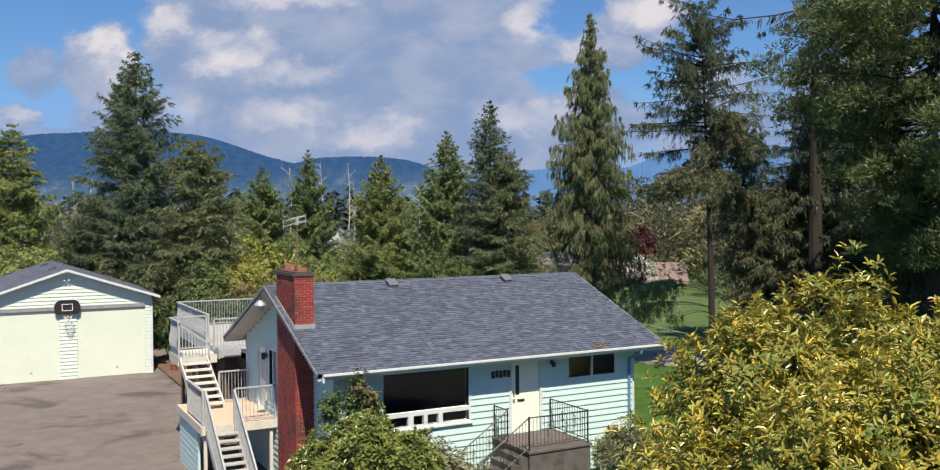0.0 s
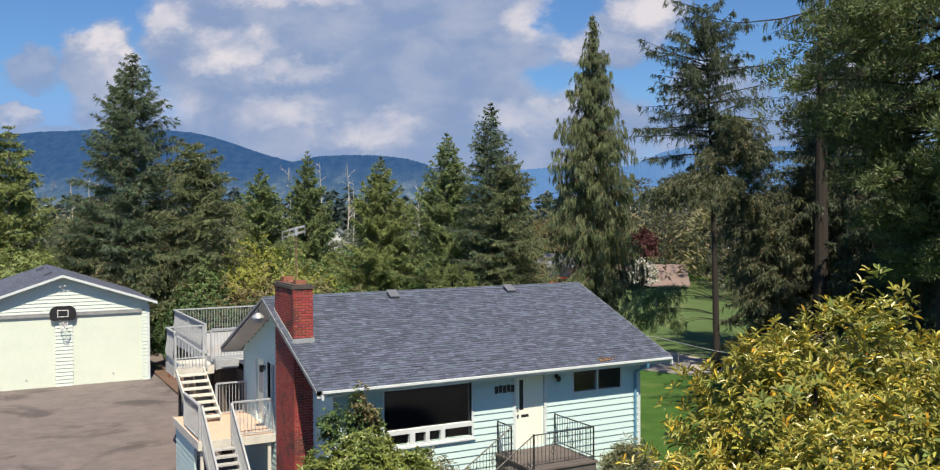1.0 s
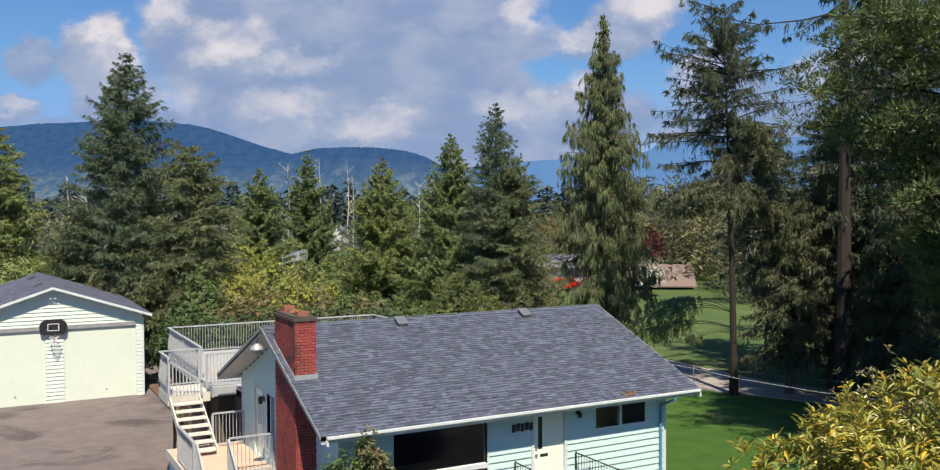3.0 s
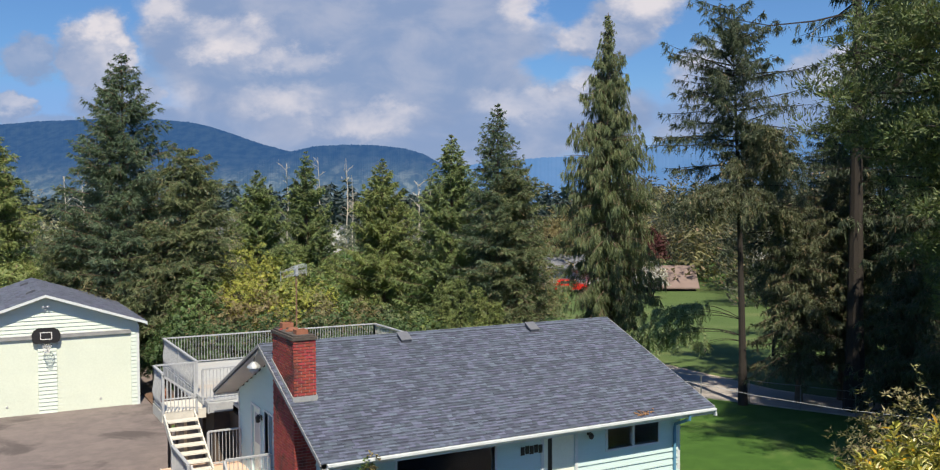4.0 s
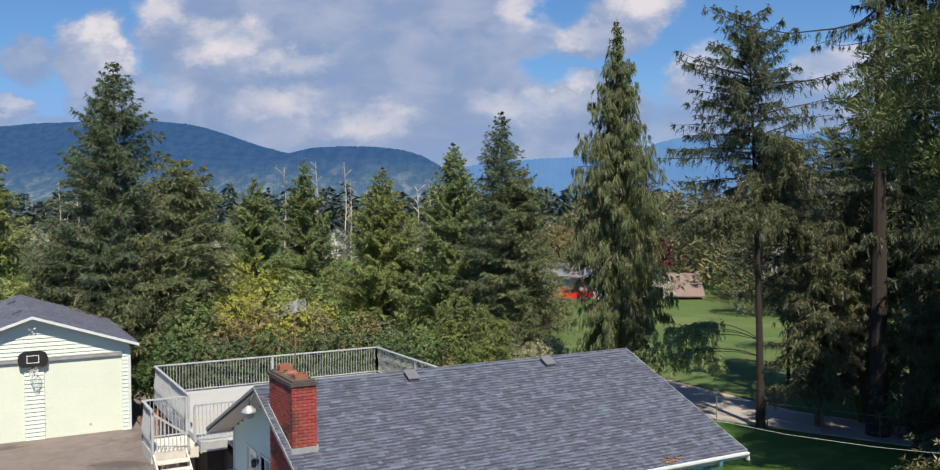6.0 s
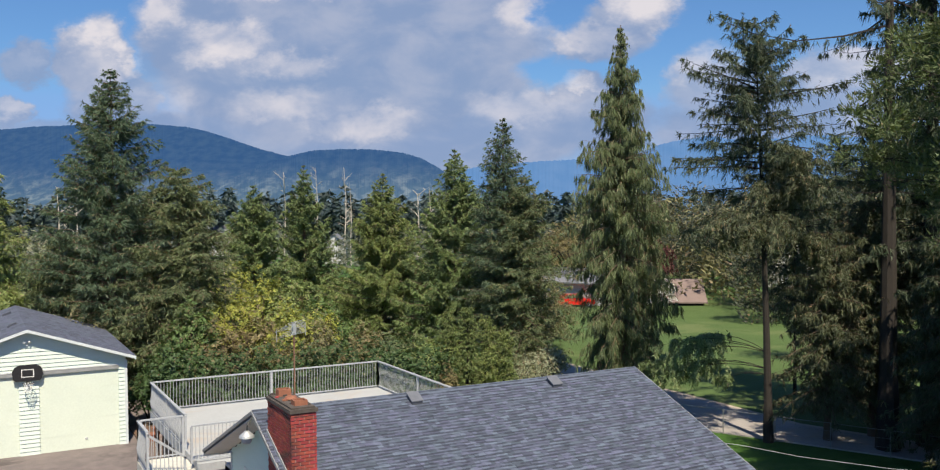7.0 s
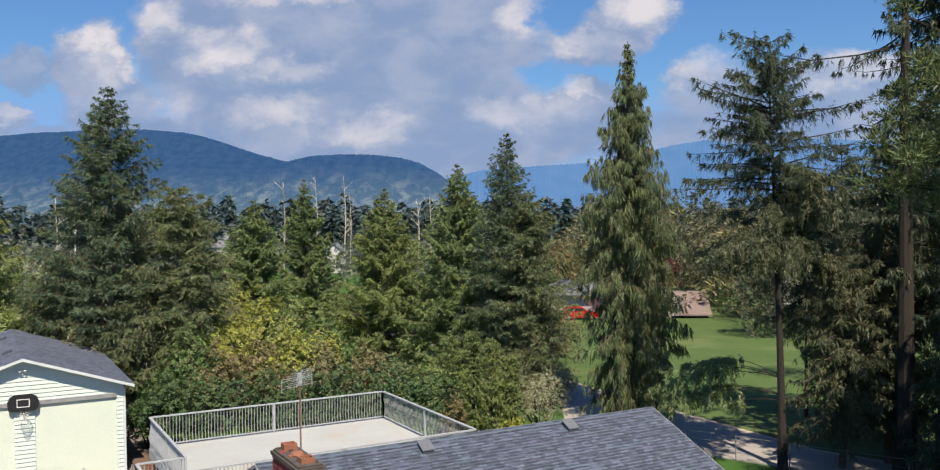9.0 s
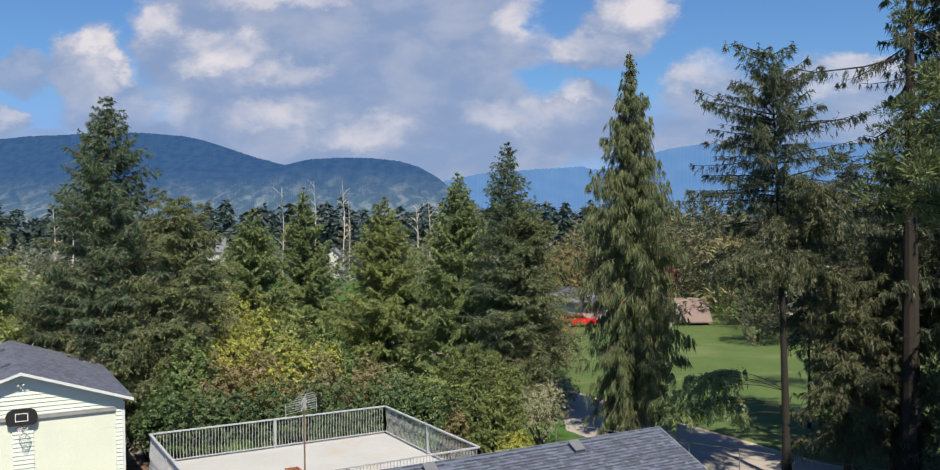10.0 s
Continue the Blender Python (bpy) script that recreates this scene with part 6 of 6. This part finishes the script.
shrub("russet_tree", "russet budding tree behind the firs", "tree", [(56.7, 75.0, 4.0, 3.4, 3.4, 3.6), (60.5, 74.0, 3.0, 2.6, 2.6, 3.0)], 1300, 0.34, 0.12, 4, L_RUST, 203, stems=9, stem_r=0.09, rough=0.35)

# line strung from the roof edge to the pine
line = [(ROOF_X1 - 0.03, 1.48, roof_z(1.48) - 0.10), (12.05, 1.35, 3.46), (13.94, 0.98, 2.97), (17.0, 0.50, 2.32), (20.5, -0.05, 1.70), (23.8, -0.6, 1.3)]
whole("clothes_line", Form().tube(line, 0.007, 6), M_RAIL, "thin pale line strung from the house roof to the pine", "clothes line")

# chain-link fence along the lane
def fence_at(y):
    return (fence_x(y), y)


FY = [28.0 - 2.3 * k for k in range(13)]
fence = thing("fence", "low wire fence with thin grey posts along the lane", "fence", (*fence_at(16), ground_z(*fence_at(16))))


def fence_line(dz, sag=0.0):
    line = []
    for a, b in zip(FY, FY[1:]):
        for k in range(4):
            x, y = fence_at(a + (b - a) * k / 4)
            line.append((x, y, ground_z(x, y) + dz - sag * math.sin(math.pi * k / 4)))
    return line


for y in FY:
    x, y = fence_at(y)
    part("post", Form().tube([(x, y, ground_z(x, y) - 0.1), (x, y, ground_z(x, y) + 1.25)], 0.026, 7), M_FENCE, fence)
for dz, r in ((1.22, 0.016), (0.85, 0.006), (0.45, 0.006)):
    part("wire", Form().tube(fence_line(dz, 0.02), r, 5), M_FENCE, fence)

# planting bed and pots by the garage
part_bed = Form()
part_bed.box(0.95, 24.0, -1.30, 2.3, 33.0, -1.12)
whole("planting_bed", part_bed, M_SOIL, "narrow brown soil bed between garage and deck", "flower bed", kind="structure")
pot = thing("flower_pot", "round terracotta flower pot on the soil bed", "flower pot", (1.5, 29.0, -1.12), group="flower pots")
part("bowl", Form().lathe([(0.14, 0), (0.20, 0.28), (0.23, 0.30), (0.23, 0.36), (0.20, 0.36), (0.17, 0.30)], (1.5, 29.0, -1.12), 16), M_CLAY, pot)
part("soil", Form().lathe([(0.165, 0.29), (0.165, 0.31)], (1.5, 29.0, -1.12), 14), M_SOIL, pot)
copy_thing(pot, Matrix.Translation((1.9, 30.2, -1.12)))
shrub("shrub", "dark green shrub beside the garage corner", "shrub", mound(2.3, 33.8, 1.6, 1.0), 700, 0.15, 0.08, 5, L_IVY, 163, stems=5)

# ---------------------------------------------------------------- foreground shrubs
BIG = [(4.8, -12.2, 3.5, 2.0, 2.0, 2.3), (3.1, -11.9, 3.1, 1.6, 1.6, 2.2), (1.6, -12.4, 2.1, 1.3, 1.4, 1.7), (1.6, -14.0, 2.8, 1.4, 1.3, 1.7), (3.6, -14.0, 3.2, 1.7, 1.5, 1.75), (6.3, -13.4, 3.4, 1.9, 1.9, 2.15)]
s = shrub("laurel_tree", "large yellow-green laurel with glossy pointed leaves", "tree", BIG, 5200, 0.150, 0.044, 7, L_YELLOW, 210, stems=12, stem_r=0.07, rough=0.34, inner=0.5)
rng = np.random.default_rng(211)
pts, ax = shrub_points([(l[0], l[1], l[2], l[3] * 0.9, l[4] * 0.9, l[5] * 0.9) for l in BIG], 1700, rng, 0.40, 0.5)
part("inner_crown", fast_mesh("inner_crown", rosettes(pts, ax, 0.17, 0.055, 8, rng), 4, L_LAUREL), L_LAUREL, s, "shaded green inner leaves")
# upright leader shoots over the crown
tops = np.array(BIG)[rng.integers(0, len(BIG), 150)]
az = rng.uniform(0, math.tau, 150)
out = rng.uniform(0.1, 0.85, 150)
foot = tops[:, :3] + np.stack([np.cos(az) * out * tops[:, 3], np.sin(az) * out * tops[:, 4], tops[:, 5] * np.sqrt(1 - out ** 2)], 1)
rise = np.stack([np.cos(az) * 0.3 * out, np.sin(az) * 0.3 * out, np.ones(150)], 1) * rng.uniform(0.12, 0.42, (150, 1))
steps = np.linspace(0, 1, 7)
pts = (foot[:, None] + rise[:, None] * steps[None, :, None]).reshape(-1, 3)
tips = part("leader_shoot", fast_mesh("leader_shoot", rosettes(pts, np.repeat(rise, 7, 0), 0.17, 0.04, 4, rng, spread=0.6), 4, L_YELLOW), L_YELLOW, s, "upright pale new shoots")
tagged(tips, kind="stuff")
shrub("laurel_bush", "olive-green laurel bush in front of the chimney", "shrub", [(-0.45, -1.5, 0.7, 0.85, 0.8, 1.15), (0.5, -1.9, 1.0, 1.0, 0.9, 1.3), (1.35, -2.2, 0.7, 0.9, 0.9, 1.15)], 2600, 0.15, 0.05, 7, L_LAUREL, 220, stems=10, stem_r=0.03, rough=0.22)
shrub("laurel_bush", "grey-green bush below the picture window", "shrub", [(2.1, -2.1, 0.45, 0.8, 0.7, 1.0), (2.8, -2.2, 0.1, 0.7, 0.6, 0.9)], 900, 0.13, 0.045, 6, L_GREYLEAF, 221, stems=8, stem_r=0.02, rough=0.35)
shrub("rose_bush", "tall rambling rose with sparse dark leaves at the eave", "shrub", [(0.15, -0.15, 1.9, 0.32, 0.25, 0.75), (0.85, -0.15, 2.1, 0.30, 0.25, 0.85), (1.35, 0.0, 1.7, 0.35, 0.25, 0.7)], 520, 0.10, 0.055, 5, L_GREEN, 222, stems=9, stem_r=0.018, rough=0.5, inner=0.7)
shrub("rose_bush", "russet new shoots of a rambling rose", "shrub", [(0.95, -0.22, 2.45, 0.22, 0.18, 0.55), (1.25, -0.1, 2.2, 0.25, 0.2, 0.4)], 150, 0.09, 0.05, 5, L_RUST, 223, stems=5, stem_r=0.012, rough=0.5, inner=0.7)
shrub("shrub", "pale green clump at the house corner", "shrub", [(9.2, -0.5, -0.1, 0.8, 0.45, 0.75), (10.0, -0.3, -0.2, 0.5, 0.4, 0.6)], 700, 0.22, 0.03, 6, L_GREYLEAF, 224, stems=6, stem_r=0.015, rough=0.35)

LAWN = [(13.6, -4.2, 1.4, 1.5, 1.4, 2.3), (14.8, -5.2, 1.3, 1.5, 1.5, 2.2), (13.2, -4.8, 0.5, 1.6, 1.4, 1.5)]
shrub("rhododendron_bush", "olive rhododendron bush with reddish new tips on the side lawn", "shrub", LAWN, 2400, 0.15, 0.05, 7, L_RHODO, 230, stems=9, stem_r=0.05, rough=0.4, plain=True)

# ---------------------------------------------------------------- distance
VIEW = Vector((-6.5, -18.5, 0.0))
V_AHEAD, V_RIGHT = Vector((0.4877, 0.873, 0.0)), Vector((0.873, -0.4877, 0.0))


def out_there(across, depth):
    """A place at a depth, with its slope to the side of the main view."""
    return VIEW + V_AHEAD * depth + V_RIGHT * (across * depth)


def blades_stuff(name, label, category, spots, mat, seed, per, size, width, cone):
    """Far vegetation too many to count: (x, y, base, height, radius)."""
    rng = np.random.default_rng(seed)
    bases, ways = [], []
    for x, y, z, h, r in spots:
        f = rng.uniform(0, 1, per) ** 0.8
        rad = r * ((1 - f) ** 0.8 if cone else np.sqrt(np.maximum(0.05, 1 - (2 * f - 1) ** 2))) * np.sqrt(rng.uniform(0.1, 1, per))
        a = rng.uniform(0, math.tau, per)
        bases.append(np.stack([x + rad * np.cos(a), y + rad * np.sin(a), z + h * (f * 0.96 + 0.02)], 1))
        ways.append(np.stack([np.cos(a), np.sin(a), np.full(per, -0.35 if cone else 0.5)], 1) + rng.normal(0, 0.3, (per, 3)))
    verts, n = blades(np.concatenate(bases), np.concatenate(ways), size, width, rng)
    ob = new(name, fast_mesh(name, verts, n, mat))
    return tagged(ob, label, category, kind="stuff")


rng = random.Random(7)
spots = []
for _ in range(640):
    d = rng.uniform(240, 430)
    p = out_there(rng.uniform(-0.75, 0.75), d)
    h = rng.uniform(14, 19) * d / 330 * (1.25 if rng.random() < 0.12 else 1.0)
    spots.append((p.x, p.y, ground_z(p.x, p.y) - 0.5, h, h * rng.uniform(0.13, 0.2)))
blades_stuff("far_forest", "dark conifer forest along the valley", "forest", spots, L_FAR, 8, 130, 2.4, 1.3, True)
spots = []
for _ in range(380):
    d = rng.uniform(150, 300)
    p = out_there(rng.uniform(-0.75, 0.75), d)
    h = rng.uniform(4, 9)
    spots.append((p.x, p.y, ground_z(p.x, p.y) - 0.3, h, h * rng.uniform(0.4, 0.6)))
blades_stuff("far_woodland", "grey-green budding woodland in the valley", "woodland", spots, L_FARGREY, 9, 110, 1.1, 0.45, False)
spots = []
for _ in range(210):
    d = rng.uniform(84, 150)
    a = rng.uniform(-0.75, 0.09) if rng.random() < 0.8 else rng.uniform(0.42, 0.75)
    p = out_there(a, d)
    h = rng.uniform(2.5, 5.5)
    spots.append((p.x, p.y, ground_z(p.x, p.y) - 0.3, h, h * rng.uniform(0.4, 0.6)))
blades_stuff("field_hedge", "green scrub and hedges behind the garden trees", "scrub", spots, L_GREEN, 10, 170, 0.7, 0.34, False)
spots = []
for _ in range(120):
    d = rng.uniform(105, 170)
    p = out_there(rng.uniform(0.08, 0.75), d)
    h = rng.uniform(6, 13)
    spots.append((p.x, p.y, ground_z(p.x, p.y) - 0.3, h, h * rng.uniform(0.22, 0.35)))
blades_stuff("meadow_wood", "olive wood along the far side of the meadow", "woodland", spots, L_OLIVE, 11, 280, 0.8, 0.32, False)
spots = []
for _ in range(90):
    d = rng.uniform(88, 106)
    q = rng.uniform(0.17, 0.60)
    p = out_there(q, d + 30 if q < 0.26 else d)
    h = rng.uniform(8, 15)
    spots.append((p.x, p.y, ground_z(p.x, p.y) - 0.3, h, h * rng.uniform(0.22, 0.34)))
blades_stuff("hedgerow", "grey-green hedge trees at the far side of the meadow", "hedgerow", spots, L_MIDWOOD, 13, 480, 0.55, 0.20, False)
# Unseen trees added behind the viewpoint to block low sky and darken reflections
spots = []
for k in range(80):
    x, y = -70 + k * 1.75 + rng.uniform(-1.5, 1.5), rng.uniform(-62, -48)
    h = rng.uniform(9, 16)
    spots.append((x, y, ground_z(x, y) - 0.3, h, h * rng.uniform(0.22, 0.32)))
blades_stuff("street_woodland", "dark trees added out of sight to block low sky light", "woodland", spots, L_DARKFIR, 12, 200, 1.3, 0.6, True)
for k, (a, d, top, r) in enumerate([(-0.147, 190, 19.0, 0.17), (-0.141, 192, 15.5, 0.14), (-0.213, 170, 16.6, 0.15), (-0.178, 180, 18.6, 0.15), (-0.055, 165, 14.0, 0.22), (-0.068, 170, 13.0, 0.2), (-0.045, 160, 12.5, 0.2),
                                     (0.13, 150, 14.5, 0.2), (0.15, 160, 13.0, 0.2), (0.17, 150, 12.0, 0.18), (0.42, 120, 13.0, 0.2), (0.45, 110, 12.5, 0.2), (0.40, 115, 11.5, 0.18), (-0.44, 150, 13.5, 0.22), (-0.46, 160, 14.5, 0.22)]):
    p = out_there(a, d)
    bare_tree("bare_tree", "pale leafless trunk standing above the scrub", "tree", p.x, p.y, top, r, 300 + k, M_BARK_PALE, 12, 0.10, group="pale bare trunks")


def ridge(name, label, line, depth, mat, rough, seed, rows=14, fall=900.0):
    """A hill range from its skyline (slope across, slope up), with a rolling face."""
    xs = np.linspace(line[0][0], line[-1][0], 700)
    ups = np.interp(xs, [p[0] for p in line], [p[1] for p in line])
    verts = []
    for j in range(rows):
        f = j / (rows - 1)
        for x, u in zip(xs, ups):
            d = depth - fall * f
            p = out_there(x, d)
            top = 9.0 + u * depth + rough * (noise.noise((x * 30 + seed, 0.2, 0)) + 0.6 * noise.noise((x * 90 + seed, 4, 0)) + 0.5 * noise.noise((x * 300, seed, 0)) + 1.1 * noise.noise((x * 900, seed, 2)))
            h = top * (1 - f) ** 1.25 - 14 * f
            h += (1 - abs(2 * f - 1)) * 26 * noise.noise((x * 14 + seed, f * 4, seed))
            verts.append((p.x, p.y, h))
    n = len(xs)
    faces = [(j * n + i, (j + 1) * n + i, (j + 1) * n + i + 1, j * n + i + 1) for j in range(rows - 1) for i in range(n - 1)]
    ob = tagged(new(name, soup(name, verts, faces, mat)), label, "hills", kind="structure")
    for poly in ob.data.polygons:
        poly.use_smooth = True


# Emission paints in the haze: deep blue aloft, paler toward the hill's foot
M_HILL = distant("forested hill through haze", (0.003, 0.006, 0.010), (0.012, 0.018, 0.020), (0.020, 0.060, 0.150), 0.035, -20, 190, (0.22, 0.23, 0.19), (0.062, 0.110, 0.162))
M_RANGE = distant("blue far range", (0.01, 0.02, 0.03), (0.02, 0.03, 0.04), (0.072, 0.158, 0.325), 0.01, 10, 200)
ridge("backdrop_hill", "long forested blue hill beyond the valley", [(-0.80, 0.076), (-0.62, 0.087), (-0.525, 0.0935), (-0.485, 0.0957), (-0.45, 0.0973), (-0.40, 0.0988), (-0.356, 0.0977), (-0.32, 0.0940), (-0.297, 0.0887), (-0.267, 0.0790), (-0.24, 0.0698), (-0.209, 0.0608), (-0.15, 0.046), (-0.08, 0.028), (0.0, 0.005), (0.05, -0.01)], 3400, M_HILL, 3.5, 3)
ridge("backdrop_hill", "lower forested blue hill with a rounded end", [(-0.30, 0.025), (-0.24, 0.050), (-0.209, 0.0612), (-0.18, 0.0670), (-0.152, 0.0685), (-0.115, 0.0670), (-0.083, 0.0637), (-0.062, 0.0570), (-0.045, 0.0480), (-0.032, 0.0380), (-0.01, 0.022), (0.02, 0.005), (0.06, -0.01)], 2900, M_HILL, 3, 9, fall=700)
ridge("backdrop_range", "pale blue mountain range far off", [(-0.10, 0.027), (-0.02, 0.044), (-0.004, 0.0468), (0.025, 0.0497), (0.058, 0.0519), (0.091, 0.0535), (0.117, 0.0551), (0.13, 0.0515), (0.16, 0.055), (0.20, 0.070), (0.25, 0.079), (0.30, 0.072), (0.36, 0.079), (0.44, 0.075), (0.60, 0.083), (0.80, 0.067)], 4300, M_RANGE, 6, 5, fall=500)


def far_house(name, label, x, y, w, d, wall_h, roof_h, turn, wall, roofing, windows=2, base=None):
    z = ground_z(x, y) if base is None else base
    h = thing(name, label, "house", (x, y, z), group="far houses")
    h.rotation_euler = (0, 0, radians(turn))

    def child(n, form, mat, parent=h, label=""):
        ob = new(n, mesh_of(n, form, mat))
        ob.parent = parent
        return tagged(ob, label)

    body = Form().prism([(-w / 2, -d / 2, -0.3), (w / 2, -d / 2, -0.3), (w / 2, -d / 2, wall_h), (0, -d / 2, wall_h + roof_h), (-w / 2, -d / 2, wall_h)], (0, d, 0))
    walls = child("wall", body, wall)
    for s in (-1, 1):
        child("roof", Form().prism([(s * (w / 2 + 0.5), -d / 2 - 0.4, wall_h - 0.25 + 0.05), (0, -d / 2 - 0.4, wall_h + roof_h + 0.08), (0, d / 2 + 0.4, wall_h + roof_h + 0.08), (s * (w / 2 + 0.5), d / 2 + 0.4, wall_h - 0.2)], (0, 0, 0.15)), roofing)
    for k in range(windows):
        u = -w / 2 + w * (k + 0.5) / windows
        win = child("window", Form().box(u - 0.6, -d / 2 - 0.05, 1.0, u + 0.6, -d / 2 - 0.005, 2.2), M_TRIM)
        child("pane", Form().box(u - 0.5, -d / 2 - 0.07, 1.08, u + 0.5, -d / 2 - 0.052, 2.12), M_BLACK, win)
    return h


M_FARWALL = material("far white cladding", (0.50, 0.51, 0.52), 0.7)
M_FARROOF = material("far grey roof", (0.16, 0.17, 0.20), 0.9)
M_BROWNROOF = material("far brown shake roof", (0.19, 0.145, 0.138), 0.9, (0.145, 0.112, 0.105), 1.2, 0.8)
p = out_there(-0.158, 205)
far_house("far_house", "white gabled house with grey roof in the valley", p.x, p.y, 5, 8, 4.0, 2.4, -25, M_FARWALL, M_FARROOF, 2)
p = out_there(-0.165, 260)
far_house("far_house", "white house with broad grey roof in the valley", p.x, p.y, 11, 11, 3.6, 2.6, 60, M_FARWALL, M_FARROOF, 3)
p = out_there(-0.28, 265)
far_house("far_house", "white house with grey roof among valley trees", p.x, p.y, 11, 11, 5.0, 3.5, 50, M_FARWALL, M_FARROOF, 3)
far_house("far_house", "low house with brown shake roof across the meadow", 65.2, 67.4, 8.5, 9.5, 2.2, 2.0, 55, M_DARKROOM, M_BROWNROOF, 2, base=ground_z(65.2, 67.4) - 1.7)
far_house("far_house", "white outbuilding behind the red car", 57.8, 71.8, 6, 8, 2.6, 1.2, 25, M_FARWALL, M_FARROOF, 1)

car = thing("car", "small red hatchback parked by the white outbuilding", "car", (54.1, 68.3, ground_z(54.1, 68.3)))
car.rotation_euler = (0, 0, radians(-25))


def car_part(n, form, mat, parent=car):
    ob = new(n, mesh_of(n, form, mat))
    ob.parent = parent
    return ob


car_part("body", Form().prism([(-2.0, -0.8, 0.30), (2.0, -0.8, 0.30), (2.05, -0.8, 0.75), (1.1, -0.8, 0.92), (-1.95, -0.8, 0.95), (-2.05, -0.8, 0.6)], (0, 1.6, 0)), M_RED)
car_part("cabin", Form().prism([(-1.8, -0.7, 0.94), (0.9, -0.7, 0.93), (0.3, -0.68, 1.42), (-1.4, -0.68, 1.45)], (0, 1.4, 0)), M_RED)
car_part("side_window", Form().prism([(-1.55, -0.71, 1.0), (0.65, -0.71, 0.99), (0.22, -0.70, 1.34), (-1.3, -0.70, 1.37)], (0, -0.02, 0)), M_BLACK)
for sx in (-1.25, 1.25):
    for sy in (-0.8, 0.62):
        wheel = car_part("wheel", Form().tube([(sx, sy, 0.31), (sx, sy + 0.18, 0.31)], 0.31, 14), M_BLACK)
        car_part("rim", Form().tube([(sx, sy - 0.01, 0.31), (sx, sy + 0.19, 0.31)], 0.18, 12), M_METAL, wheel)

# ---------------------------------------------------------------- shingles and bricks
def build_shingles():
    rng = random.Random(21)
    exposure = 0.1205
    slope_len = math.hypot(RIDGE_Y - EAVE_F, RIDGE_Z - EAVE_Z)
    n = int(slope_len / exposure)
    rest = Form()
    shapes = {}
    count = 0
    for r in range(n):
        y0 = EAVE_F - 0.02 + (RIDGE_Y - EAVE_F) * r / n
        y1 = min(RIDGE_Y, y0 + (RIDGE_Y - EAVE_F) / n * 1.25)
        x = ROOF_X0 - 0.01 - rng.random() * 0.3
        while x < ROOF_X1:
            w = rng.choice((0.11, 0.15, 0.20, 0.26))
            thick = rng.choice((0.008, 0.013, 0.020))
            a, b = max(x, ROOF_X0 - 0.01), min(x + w - 0.003, ROOF_X1 + 0.01)
            x += w
            if b - a < 0.03:
                continue
            if b > CH[0] and a < CH[1] and y1 > CH[2] and y0 < CH[3]:
                if a < CH[0] - 0.03:
                    b = CH[0] - 0.005
                elif b > CH[1] + 0.03:
                    a = CH[1] + 0.005
                else:
                    continue
            dz1 = roof_z(y1) - roof_z(y0)
            ln = b - a
            v = [(0, 0, -0.012), (ln, 0, -0.012), (ln, y1 - y0, dz1 - 0.012), (0, y1 - y0, dz1 - 0.012), (0, 0, thick), (ln, 0, thick), (ln, y1 - y0, dz1 + 0.001), (0, y1 - y0, dz1 + 0.001)]
            whole_tab = abs(ln - (w - 0.003)) < 1e-6
            if whole_tab and r < 18 and a < 3.4 and count < 300:
                key = (w, thick)
                if key not in shapes:
                    shapes[key] = soup("shingle", v, BOX_FACES, M_SHINGLE_PIECE)
                ob = new("shingle", shapes[key])
                ob.parent = roof
                ob.location = (a, y0, roof_z(y0))
                count += 1
            else:
                rest.add([(p[0] + a, p[1] + y0, p[2] + roof_z(y0)) for p in v], BOX_FACES)
    tagged(part("shingle_field", rest, M_SHINGLE, roof), kind="stuff")


def build_bricks():
    rng = random.Random(31)
    course, length = 0.075, 0.205
    rest = Form()
    shapes = {}
    count = 0
    z, r = CH_TOP - course, 0
    while z > -1.3:
        for face in ("left", "front"):
            lo, hi = (CH[2], CH[3]) if face == "left" else (CH[0], CH[1])
            u = lo - (0.5 if r % 2 else 0.0) * length
            while u < hi - 0.01:
                a, b = max(u, lo), min(u + length - 0.018, hi)
                u += length
                if b - a < 0.03:
                    continue
                proud = 0.004 * rng.random()
                ln = round(b - a, 3)
                deep, h = 0.03, course - 0.018
                at = (CH[0] - proud, a, z) if face == "left" else (a, CH[2] - proud, z)
                size = (deep, ln, h) if face == "left" else (ln, deep, h)
                if count < 300:
                    key = (face, ln)
                    if key not in shapes:
                        shapes[key] = soup("brick", box_v(0, 0, 0, *size), BOX_FACES, M_BRICK)
                    ob = new("brick", shapes[key])
                    ob.parent = chimney
                    ob.location = at
                    count += 1
                else:
                    rest.box(*at, at[0] + size[0], at[1] + size[1], at[2] + size[2])
        z -= course
        r += 1
    tagged(part("brick_mass", rest, M_BRICK_REST, chimney), kind="stuff")


build_shingles()
build_bricks()
